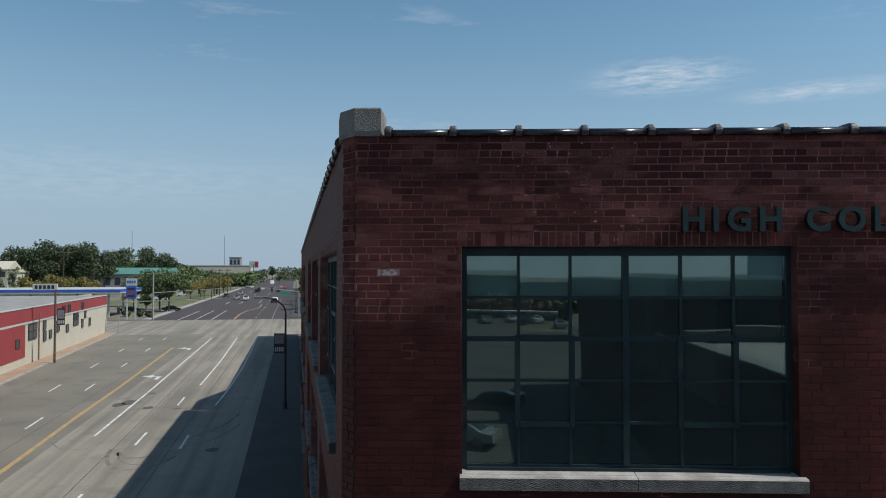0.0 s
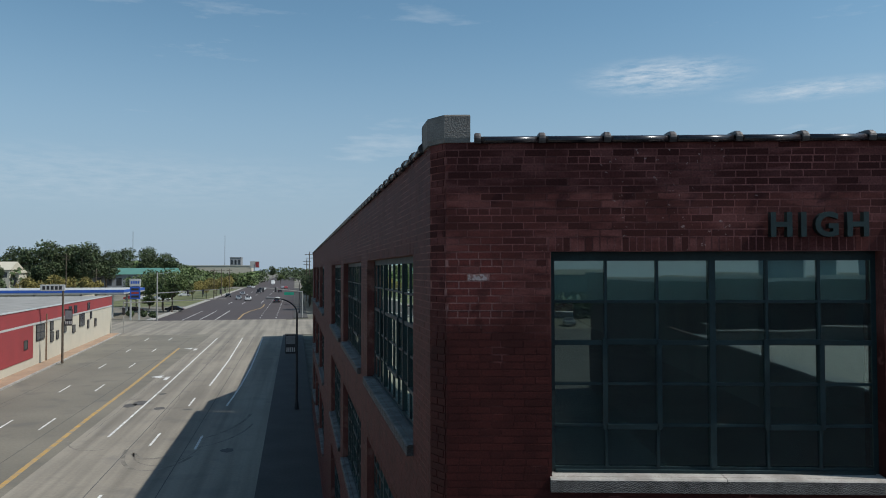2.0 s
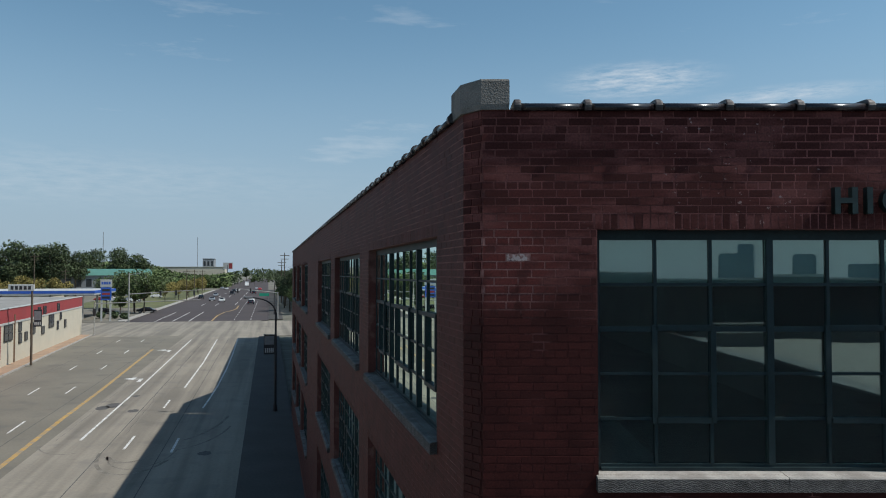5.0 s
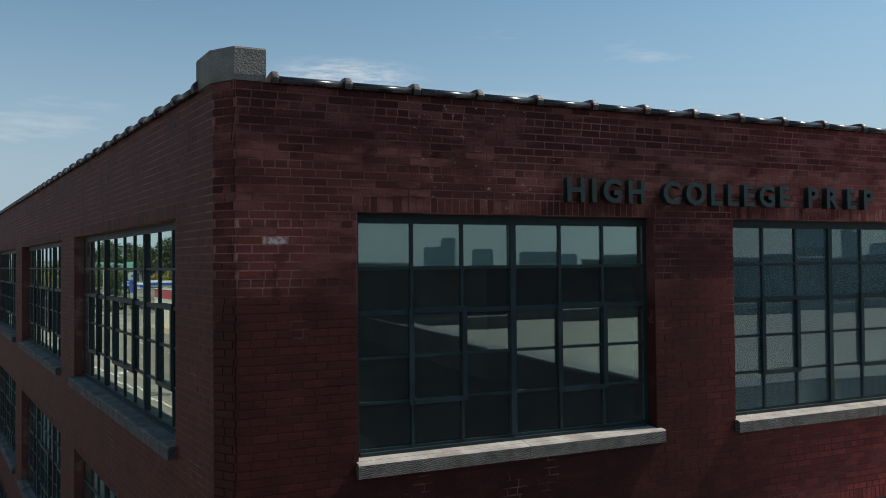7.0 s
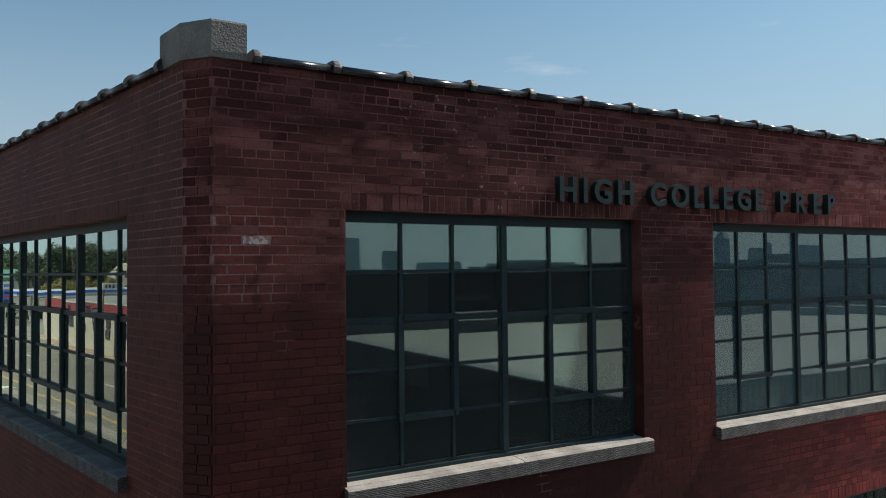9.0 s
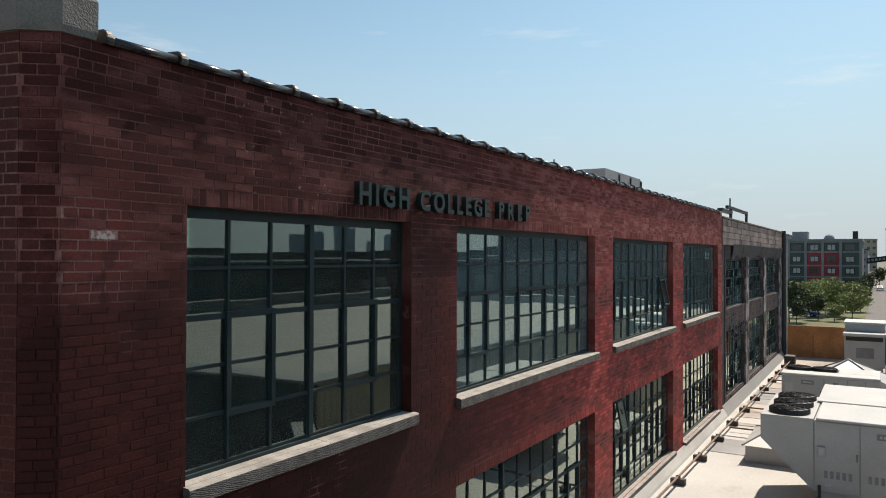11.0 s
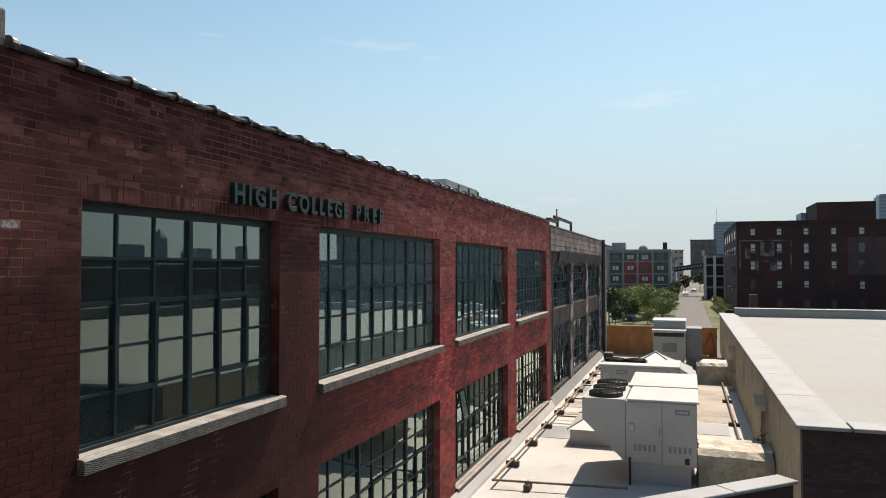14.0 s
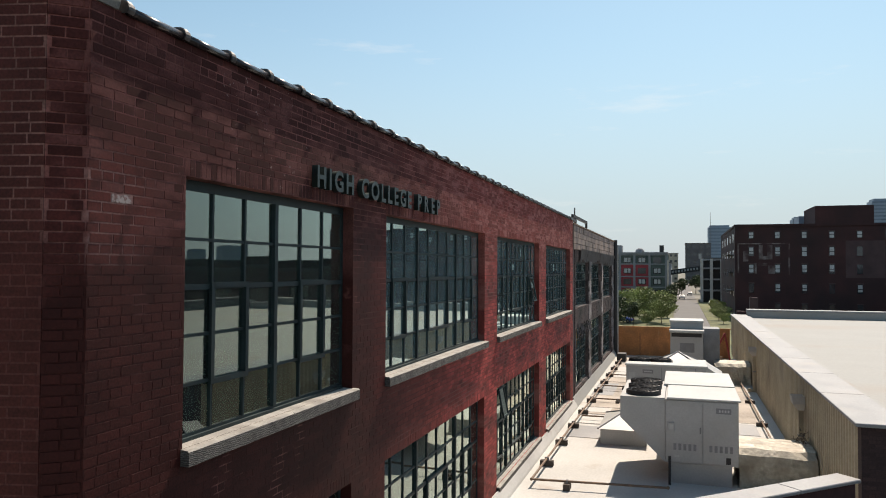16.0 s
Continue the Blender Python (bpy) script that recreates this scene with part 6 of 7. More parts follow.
# ---------------------------------------------------------------- vehicles
def vehicle(paint, label, kind="car"):
    root = thing("parked_car" if kind == "car" else kind, label, "car" if kind != "truck" else "truck", group="vehicles")
    long, wide, high = {"car": (4.5, 1.8, 1.45), "pickup": (5.4, 1.95, 1.8), "truck": (8.5, 2.4, 3.4)}[kind]
    if kind == "car":
        side = [(0, .35), (.05, .75), (.9, .92), (1.5, 1.40), (2.9, 1.45), (3.8, .98), (4.45, .9), (4.5, .4)]
    elif kind == "pickup":
        side = [(0, .5), (.05, 1.05), (2.1, 1.1), (2.15, 1.72), (3.4, 1.8), (4.1, 1.2), (5.3, 1.1), (5.4, .5)]
    else:
        side = [(0, .7), (0, 3.4), (6.2, 3.4), (6.25, 2.4), (7.4, 2.4), (7.8, 1.5), (8.5, 1.4), (8.5, .6)]
    bm = bmesh.new()
    rows_ = []
    for y, k in ((-wide / 2, .93), (-wide / 2 + .12, 1.0), (wide / 2 - .12, 1.0), (wide / 2, .93)):
        rows_.append([bm.verts.new((x - long / 2, y if z < 1.0 or kind == "truck" else y * .84, .3 + (z - .3) * k)) for x, z in side])
    for p, q in zip(rows_, rows_[1:]):
        for i in range(len(side)):
            j = (i + 1) % len(side)
            bm.faces.new((p[i], p[j], q[j], q[i]))
    bm.faces.new(rows_[0]), bm.faces.new(rows_[-1][::-1])
    part("body", bm, M[paint], root)
    if kind == "car":
        part("rear_window", boxes((-.62, .0, -.62, .62, 0, .02), m=pose(-1.32, 0, .98, 0, -48, 0)), M["dark_glass"], root)
        part("windscreen", boxes((-.02, .9, -.66, .66, 0, .02), m=pose(.72, 0, 1.40, 0, 27, 0)), M["dark_glass"], root)
        for s in (-1, 1):
            part("side_window", boxes((-.9, .75, s * .815 - .02, s * .815 + .02, 1.0, 1.3)), M["dark_glass"], root)
    elif kind == "pickup":
        part("rear_window", boxes((-.58, -.55, -.6, .6, 1.2, 1.6)), M["dark_glass"], root)
        part("windscreen", boxes((.72, .78, -.6, .6, 1.25, 1.62)), M["dark_glass"], root)
    for x in (-long * .31, long * .31):
        for s in (-1, 1):
            bm = bmesh.new()
            tube(bm, (x, s * (wide / 2 - .2), .33), (x, s * (wide / 2 + .01), .33), .33, sides=14)
            w = part("wheel", bm, M["tyre"], root)
            bm = bmesh.new()
            tube(bm, (x, s * (wide / 2 + .005), .33), (x, s * (wide / 2 + .02), .33), .19, sides=10)
            part("rim", bm, M["steel"], w)
    for s in (-1, 1):
        part("tail_light", boxes((-long / 2 - .015, -long / 2 + .03, s * wide * .37 - .14, s * wide * .37 + .14, .68, .82)), M["tail_red"], root)
        part("headlight", boxes((long / 2 - .08, long / 2 + .015, s * wide * .36 - .16, s * wide * .36 + .16, .62, .76)), M["white"], root)
    part("bumper", boxes((-long / 2 - .03, -long / 2 + .05, -wide * .44, wide * .44, .36, .52)), M["dark"], root)
    return root


cars = {k: vehicle(p, l, t) for k, (p, l, t) in {
    "black": ("car_black", "black saloon car on the avenue", "car"), "white": ("car_white", "white car on the avenue", "car"),
    "silver": ("car_silver", "silver car on the avenue", "car"), "red": ("car_red", "dark red car on the avenue", "car"),
    "pickup": ("car_black", "black pickup truck on the avenue", "pickup"), "truck": ("car_white", "white box truck far up the avenue", "truck")}.items()}
spots = {"black": [(233, 6.9, 0), (185, 40, 80), (190, 52, 90), (287, 26.3, 180), (382, 18.4, 180), (188, 30.8, 90), (345, 8, 0)], "white": [(253, 16.8, 180), (432, 24.7, 180), (390, 17, 180), (241, 6.8, 0), (258, 45, 90), (262, 52, 90), (300, 44, 90)],
         "silver": [(263, 20.6, 180), (312, 22.6, 180), (447, 28, 180), (266, 48, 90), (192, 60, 85), (420, 8, 0)], "red": [(410, 6, 0), (270, 58, 90)],
         "pickup": [(335, 17.2, 180), (198, 70, 90)], "truck": [(520, 16, 180)]}
for k, places in spots.items():
    for i, (u, v, turn) in enumerate(places):
        if i == 0:
            cars[k].matrix_basis = at_street(u, v, 0, turn)
        else:
            copy_thing(cars[k], at_street(u, v, 0, turn))
blue_car = vehicle("blue", "blue car parked in the grass lot by the east street")
blue_car.matrix_basis = pose(136, 14.6, 0, 0, 0, 80)
for k, x, y, turn in (("silver", 1.3, -124.7, 75), ("white", 6.5, -126, 80), ("white", 12.6, -132, 80), ("black", 9.8, -128, 90), ("white", 21.5, -117.5, 5), ("silver", 15.5, -119, 90), ("black", -5, -128, 90), ("silver", -1.6, -28.3, 20), ("black", 1.2, -41.5, 5), ("white", 196, -4.5, 0), ("silver", 202, -4.4, 0), ("black", 209, -4.6, 0), ("white", 216, -4.4, 0), ("black", 300, 0.6, 180), ("white", 262, 3.6, 180)):
    tagged(copy_thing(cars[k], pose(x, y, 0, 0, 0, turn)), label={"white": "white car parked in a lot", "silver": "silver car parked in a lot", "black": "black car parked in a lot", "red": "dark red car parked in a lot"}[k])


# ---------------------------------------------------------------- street furniture
def lamp_post(u, v, h, arm, label, banner=False):
    root = thing("street_lamp", label, "street lamp", at_street(u, v, 0.13), "street lamps")
    bm = bmesh.new()
    tube(bm, (0, 0, 0), (0, 0, h * .86), 0.10, 0.07, sides=10)
    part("pole", bm, M["dark"], root)
    bm = bmesh.new()
    pts = [Vector((0, arm * (1 - math.cos(t)) * 1.0, h * .86 + h * .14 * math.sin(t))) for t in np.linspace(0, math.pi / 2, 8)]
    bent_tube(bm, pts, 0.05)
    part("arm", bm, M["dark"], root)
    part("lamp_head", boxes((-.12, .12, arm - .1, arm + .55, h - .07, h + .08), bevel=0.03), M["steel"], root)
    bm = bmesh.new()
    tube(bm, (0, 0, 0), (0, 0, .5), 0.17, 0.13, sides=10)
    part("base", bm, M["dark"], root)
    if banner:
        b = part("banner", boxes((-.02, .02, -.12 + .2, .62 + .2, h * .5, h * .67)), M["dark"], root, "dark street banner with pale bars")
        part("picture_panel", boxes((-.025, -.021, .12, .78, h * .585, h * .66)), M["louvre"], b)
        for k in range(5):
            part("text_bar", boxes((-.025, -.021, .14 + .13 * k, .22 + .13 * k, h * .515, h * .555)), M["white"], b)
        part("banner_rail", boxes((-.02, .02, 0, .85, h * .672, h * .678)), M["steel"], root)
    return root


lamp_post(48.2, 1.1, 8.1, 1.7, "black curved street lamp with a banner on the pavement", True)
lamp_post(172, 0.2, 8.3, 1.9, "black curved street lamp beyond the crossing", False)
for u, v in ((152.9, 28.9),):
    root = thing("utility_pole", "tall grey pole at the crossing", "pole", at_street(u, v, 0.0), "poles")
    bm = bmesh.new()
    tube(bm, (0, 0, 0), (0, 0, 9.9), 0.17, 0.11, sides=8)
    part("pole", bm, M["galv"], root)
    bm = bmesh.new()
    tube(bm, (0, 0, 5.6), (0, -13.5, 6.4), 0.10, 0.06, sides=8)
    part("mast_arm", bm, M["galv"], root)
    for k, y in enumerate((-6, -9, -12.5)):
        h = part("signal_head", boxes((-.16, .16, y - .17, y + .17, 5.3, 6.3), bevel=0.02), M["dark"], root)
    bm = bmesh.new()
    tube(bm, (0, 0, 9.5), (0, -2.5, 9.9), 0.05, sides=6)
    part("lamp_arm", bm, M["galv"], root)
root = thing("traffic_signal", "traffic signal with a mast arm and green street sign", "traffic light", at_street(154.4, -0.35, 0.13), "traffic signals")
bm = bmesh.new()
tube(bm, (0, 0, 0), (0, 0, 5.7), 0.15, 0.12, sides=8)
part("pole", bm, M["galv"], root)
bm = bmesh.new()
tube(bm, (0, 0, 5.5), (0, 8.5, 6.5), 0.10, 0.06, sides=8)
part("mast_arm", bm, M["galv"], root)
part("street_sign", boxes((-.03, .03, 1.8, 3.8, 4.85, 5.45)), M["sign_green"], root)
for y in (5.6, 8.2):
    part("signal_head", boxes((-.16, .16, y - .17, y + .17, 5.5, 6.5), bevel=0.02), M["dark"], root)
root = thing("traffic_signal", "traffic signal on a short pole at the kerb", "traffic light", at_street(120.5, 28.4, 0.13), "traffic signals")
bm = bmesh.new()
tube(bm, (0, 0, 0), (0, 0, 5.2), 0.10, 0.08, sides=8)
part("pole", bm, M["galv"], root)
part("signal_head", boxes((-.17, .17, -.2, .2, 3.0, 4.1), bevel=0.02), M["dark"], root)
bm = bmesh.new()
tube(bm, (0, 0, 4.9), (0, -16, 5.4), 0.08, 0.05, sides=8)
part("mast_arm", bm, M["galv"], root)
root = thing("banner_pole", "brown wooden pole with a street banner and a sign box", "pole", at_street(80.6, 26.15, 0.13), "poles")
bm = bmesh.new()
tube(bm, (0, 0, 0), (0, 0, 8.3), 0.13, 0.10, sides=8)
part("pole", bm, M["bark"], root)
b = part("banner", boxes((-.03, .03, -.98, -.18, 4.1, 5.9)), M["dark"], root, "dark street banner with pale bars")
part("picture_panel", boxes((-.035, -.031, -.92, -.24, 4.8, 5.75)), M["louvre"], b)
for k in range(4):
    part("text_bar", boxes((-.035, -.031, -.92 + .18 * k, -.80 + .18 * k, 4.25, 4.6)), M["white"], b)
part("sign_box", boxes((-.12, .12, -.2, 2.3, 7.9, 8.6), bevel=0.03), M["white"], root, "white sign box with dark bars")
for k in range(5):
    part("sign_bar", boxes((-.13, -.121, .1 + .42 * k, .38 + .42 * k, 8.05, 8.45)), M["dark"], root)
for k, (u, v, h, l) in enumerate(((235, 69.3, 15.5, "far wooden utility pole"), (240, 62, 11, "far wooden utility pole"), (300, 30.0, 11, "far wooden utility pole"), (205, -2.8, 15.5, "wooden utility pole by the avenue"), (240, -2.6, 14.0, "wooden utility pole by the avenue"), (330, 29.5, 11, "far wooden utility pole"), (270, 29.8, 11, "far wooden utility pole"))):
    root = thing("utility_pole", l + " with crossarms", "pole", at_street(u, v), "poles")
    bm = bmesh.new()
    tube(bm, (0, 0, 0), (0, 0, h), 0.18, 0.12, sides=6)
    part("pole", bm, M["bark"], root)
    part("crossarm", boxes((-.06, .06, -1.3, 1.3, h - .9, h - .75)), M["bark"], root)
    part("crossarm", boxes((-.06, .06, -1.1, 1.1, h - 1.9, h - 1.75)), M["bark"], root)
for u, v, h, w in ((500, 104, 35.5, .28), (800, 73.6, 47, .35)):
    root = thing("radio_mast", "thin far radio mast on the horizon", "mast", at_street(u, v), "far masts")
    bm = bmesh.new()
    tube(bm, (0, 0, 0), (0, 0, h), w, w * .5, sides=6)
    part("mast", bm, M["steel"], root)

# ---------------------------------------------------------------- the red and cream shop
shop = thing("shop", "long low shop with cream walls and a red band", "building", STREET @ Matrix.Translation((72, 28.3, 0)) @ pose(0, 0, 0, 0, 0, 2.6) @ Matrix.Translation((-72, -29.2, 0)))
part("wall", boxes((10, 122, 29.2, 46, 0, 4.62)), M["cream_paint"], shop)
part("red_band", boxes((10, 122, 29.17, 46, 4.624, 6.1)), M["red_paint"], shop, "red painted fascia")
part("red_panel", boxes((40, 78.9, 29.14, 29.196, 1.0, 4.45)), M["red_paint"], shop, "red painted wall panel")
part("white_line", boxes((10, 122, 29.13, 29.165, 4.45, 4.66)), M["white"], shop)
part("parapet_cap", boxes((9.9, 122.1, 29.1, 29.5, 6.104, 6.2)), M["white"], shop)
part("roof", boxes((10.2, 121.8, 29.5, 45.8, 6.104, 6.13)), M["grey_roof"], shop, "grey felt flat roof")
part("parapet_back", boxes((10, 122, 45.6, 46, 6.13, 6.5)), M["metal_white"], shop)
part("downpipe", boxes((83.8, 83.95, 29.06, 29.19, 0.1, 5.4)), M["rust"], shop)


def shop_window(u0, u1, z0, z1, bars_=True):
    w = part("window", boxes((u0, u1, 29.10, 29.19, z0, z1)), M["dark_glass"], shop)
    part("frame", boxes((u0 - .08, u0, 29.08, 29.19, z0 - .08, z1 + .08), (u1, u1 + .08, 29.08, 29.19, z0 - .08, z1 + .08), (u0, u1, 29.08, 29.19, z1, z1 + .08), (u0, u1, 29.08, 29.19, z0 - .08, z0)), M["dark"], w)
    if bars_:
        part("glazing_bar", boxes(((u0 + u1) / 2 - .04, (u0 + u1) / 2 + .04, 29.085, 29.098, z0, z1), (u0, u1, 29.085, 29.098, (z0 + z1) / 2 - .04, (z0 + z1) / 2 + .04)), M["dark"], w)


for u0, u1, z0, z1, k in ((80.1, 83.0, 2.75, 4.3, 1), (99.8, 102.4, 2.85, 4.4, 1), (85.6, 86.6, 3.4, 4.35, 0), (85.7, 86.7, 2.1, 3.1, 0), (88.2, 89.1, 2.2, 3.05, 0), (90.7, 92.6, 2.7, 3.9, 1), (96.0, 97.2, 2.3, 3.15, 0), (104.5, 105.3, 2.25, 3.3, 0),
                          (106.2, 107.0, 3.5, 4.4, 0), (109.1, 110.0, 2.2, 3.2, 0), (94, 95.2, 4.8, 5.65, 0), (96.8, 98, 4.85, 5.65, 0), (104.4, 105.6, 4.85, 5.7, 0), (75.7, 76.8, 2.2, 3.0, 0), (60, 62, 2.2, 3.6, 1)):
    shop_window(u0, u1, z0, z1, bool(k))
for u, v, l, w, h in ((76, 38, 2.2, 1.6, 1.1), (84, 42, 1.6, 1.6, .9), (95, 40, 2.6, 1.8, 1.2), (104, 43, 1.4, 1.4, .8), (66, 40, 2.4, 2.0, 1.3)):
    root = thing("roof_unit", "small grey cooling unit on the shop roof", "air conditioner", at_street(u, v, 6.13), "shop roof units")
    part("body", boxes((0, l, 0, w, 0, h), bevel=0.04), M["louvre"], root)
    part("lid", boxes((-.05, l + .05, -.05, w + .05, h + .003, h + .08)), M["steel"], root)
    bm = bmesh.new()
    tube(bm, (l / 2, w / 2, h + .083), (l / 2, w / 2, h + .25), .4, sides=14)
    part("fan_cowl", bm, M["dark"], root)

# ---------------------------------------------------------------- filling station
st = thing("filling_station_canopy", "blue and white filling station canopy on pale columns", "canopy", at_street(160, 40))
part("band", boxes((0, 22, -3.2, 42, 5.3, 6.15)), M["white"], st)
part("blue_band", boxes((-.05, 22.05, -3.25, 42.05, 5.62, 6.16)), M["blue"], st, "blue fascia band")
part("roof", boxes((.3, 21.7, -2.9, 41.7, 6.164, 6.2)), M["white"], st)
for x in (4, 18):
    for y in (0, 10, 20, 31):
        part("column", boxes((x - .2, x + .2, y - .2, y + .2, 0, 5.3)), M["white"], st)
for y in (5, 18, 31):
    root = thing("fuel_pump", "pale fuel pump under the canopy", "fuel pump", at_street(171, 40 + y), "fuel pumps")
    part("body", boxes((-.4, .4, -.3, .3, 0, 1.7), bevel=0.03), M["white"], root)
    part("display", boxes((-.42, -.4, -.22, .22, 1.0, 1.5)), M["dark"], root)
sg = thing("price_sign", "tall white filling station price sign", "sign", at_street(157.2, 34.0))
part("post", boxes((-.15, .15, -1.0, -.7, 0, 8.4)), M["white"], sg)
part("post", boxes((-.15, .15, .7, 1.0, 0, 8.4)), M["white"], sg)
part("top_panel", boxes((-.2, .2, -1.1, 1.1, 7.0, 8.5), bevel=0.03), M["white"], sg)
part("price_panel", boxes((-.2, .2, -1.0, 1.0, 4.3, 6.9), bevel=0.03), M["blue"], sg)
for k in range(4):
    part("name_bar", boxes((-.215, -.205, -.85 + .45 * k, -.5 + .45 * k, 7.5, 8.05)), M["blue"], sg)
for k, m_ in enumerate((M["dark"], M["red_paint"], M["dark"])):
    part("price_bar", boxes((-.215, -.205, -.75, .75, 4.6 + .75 * k, 5.05 + .75 * k)), m_, sg)
kiosk = thing("filling_station_shop", "low pale filling station shop with dark windows", "building", at_street(196, 55))
part("wall", boxes((0, 14, 0, 24, 0, 4.2)), M["cream_paint"], kiosk)
part("window", boxes((-.05, -.004, 3, 20, .8, 3.0)), M["dark_glass"], kiosk)
part("roof", boxes((-.3, 14.3, -.3, 24.3, 4.204, 4.5)), M["white"], kiosk)
hd = np.random.RandomState(3)
hedge = leaf_mesh("hedge", 71, 900, 1.6, .8, 0.2, M["leaf_dark"])
for u, v in ((166, 34.5), (166.5, 37.3), (161, 31.5), (164, 42)):
    tagged(part("hedge", hedge, None, None, "", at_street(u, v, .75)), "clipped dark green hedge at the forecourt", "hedge", "hedges")


# ---------------------------------------------------------------- far buildings on the avenue
def plain_building(name, m, l, w, h, wall, roof, label, rows=1, cols=6, pitched=0.0, group="far buildings"):
    root = thing(name, label, "building", m, group)
    part("wall", boxes((0, l, 0, w, 0, h)), wall, root)
    if pitched:
        bm = bmesh.new()
        prism(bm, [(-.6, 0), (l / 2, pitched), (l + .6, 0)], -.5, w + .5, Matrix(((1, 0, 0, 0), (0, 0, 1, 0), (0, 1, 0, h + .004), (0, 0, 0, 1))))
        part("roof", bm, roof, root)
    else:
        part("roof", boxes((-.3, l + .3, -.3, w + .3, h + .004, h + .4)), roof, root)
    for i in range(rows):
        for j in range(cols):
            y = w * (j + .5) / cols
            z = h * (i + .45) / rows
            part("window", boxes((-.06, -.004, y - w / cols * .27, y + w / cols * .27, z, z + h / rows * .38)), M["dark_glass"], root)
    return root


plain_building("market_hall", at_street(330, 53), 22, 36, 8.6, M["grey_wall"], M["green_roof"], "long low building with a green metal roof", 1, 9, 2.8)
plain_building("church", at_street(300, 107.5), 14, 6.0, 10.6, M["cream_paint"], M["cream_paint"], "cream mission style church front", 2, 2, 3.2)
plain_building("church", at_street(302, 105.0), 10, 2.4, 9.4, M["cream_paint"], M["cream_paint"], "cream side wing of the church", 1, 1, 1.2)
plain_building("store", at_street(560, 33), 30, 52, 13.6, M["cream_paint"], M["cream_paint"], "wide pale store far up the avenue", 0, 8)
plain_building("store", at_street(600, 92), 30, 24, 13, M["cream_paint"], M["grey_wall"], "pale block far away", 1, 3)
plain_building("store", at_street(640, 46), 20, 9, 21, M["grey_wall"], M["grey_wall"], "grey block on the horizon", 2, 3)
plain_building("store", at_street(660, 90), 20, 90, 10, M["cream_paint"], M["grey_wall"], "long pale shed on the horizon", 1, 10)
plain_building("store", at_street(250, 120), 20, 26, 5.5, M["grey_wall"], M["cream_paint"], "low grey shed behind the forecourt", 1, 5)
bb = thing("billboard", "red and white billboard above the trees", "billboard", at_street(560, 22.6))
part("post", boxes((-.3, .3, 8.0, 8.6, 0, 15)), M["steel"], bb)
part("panel", boxes((-.2, .2, 4.6, 11.4, 12.2, 17)), M["white"], bb)
part("red_panel", boxes((-.26, -.21, 5.0, 7.4, 12.6, 16.6)), M["red_paint"], bb)

# ---------------------------------------------------------------- east: warehouse, flats, bridge, towers
wh = thing("warehouse", "dark red brick warehouse with small pale windows", "building", Matrix.Translation((160, 0, 0.9)))
part("wall", boxes((0, 55, -70, -6.8, -0.9, 18.0)), M["dark_brick"], wh)
part("parapet", boxes((-.25, 55, -70, -6.7, 18.004, 18.5)), M["dark_brick"], wh)
part("penthouse", boxes((-.05, 14, -32.6, -22, 18.504, 22.1)), M["dark_brick"], wh)
part("penthouse_wing", boxes((14.1, 22, -34, -21, 18.504, 21)), M["far_tower"], wh)
M["repair_brick"] = mat("greyish_brick_repair", (0.075, 0.045, 0.045), 0.9, var=0.25, scale=0.4, fine=8, bump=0.2)
part("repair_patch", boxes((-.02, -.003, -34.5, -27.5, 7.5, 15.0)), M["repair_brick"], wh)
for j in range(10):
    y = -9.95 - 5.02 * j
    for i, (z, h) in enumerate(((15.55, 1.35), (11.9, 1.9), (8.3, 1.9), (4.3, 1.9), (0.8, 1.3))):
        lit = (i == 0) or (i in (1, 2) and j in (0, 1, 2, 3)) or (i == 3 and j in (1, 2, 4))
        w = part("window", boxes((-.03, .0, y - .5, y + .5, z, z + h)), M["dark_glass"], wh)
        if lit:
            part("blind", boxes((-.045, -.031, y - .40, y + .40, z + (0.08 if i == 0 else h * r.uniform(.0, .3)), z + h * .46)), M["pale_glass"], w)
            part("blind", boxes((-.045, -.031, y - .40, y + .40, z + h * .54, z + h * .93)), M["pale_glass"], w)
        part("sill", boxes((-.12, -.031, y - .62, y + .62, z - .14, z - .004)), M["dark_brick"], w)
        part("lintel", boxes((-.05, -.003, y - .62, y + .62, z + h + .004, z + h + .25)), M["repair_brick"], w)
M["ghost"] = mat("faded_painted_sign", (0.20, 0.165, 0.155), 0.9, var=0.5, scale=0.6, fine=5, bump=0.1, dirt=(0.06, 0.03, 0.03), dirt_scale=0.5, dirt_at=0.5)
ghost = part("faded_sign", boxes((-.012, -.003, -17.3, -17.0, 8.0, 14.6), (-.012, -.003, -17.0, -7.4, 14.35, 14.6), (-.012, -.003, -7.6, -7.3, 8.4, 14.6)), M["ghost"], wh, "faded white painted wall sign")
for k, sp in enumerate(((-12.2, -11.4, 11.2, 14.2), (-13.9, -11.4, 11.2, 11.9), (-13.0, -14.0, 11.2, 14.2), (-11.0, -10.6, 8.2, 10.5), (-13.0, -11.3, 9.9, 10.5), (-14.5, -13.2, 8.2, 10.0), (-9.4, -8.4, 10.8, 13.0))):
    part("faded_stroke", boxes((-.013 - .002 * k, -.003, min(sp[:2]), max(sp[:2]), sp[2], sp[3])), M["ghost"], wh)
for j in range(5):
    for z in (3.5, 7.5, 11.5, 15):
        part("window", boxes((4 + 10 * j, 6.2 + 10 * j, -6.8, -6.77, z, z + 1.8)), M["dark_glass"], wh)
for z in (4.5, 8.4, 12.2):
    part("fire_escape", boxes((6, 20, -6.76, -5.7, z, z + .1)), M["dark"], wh)
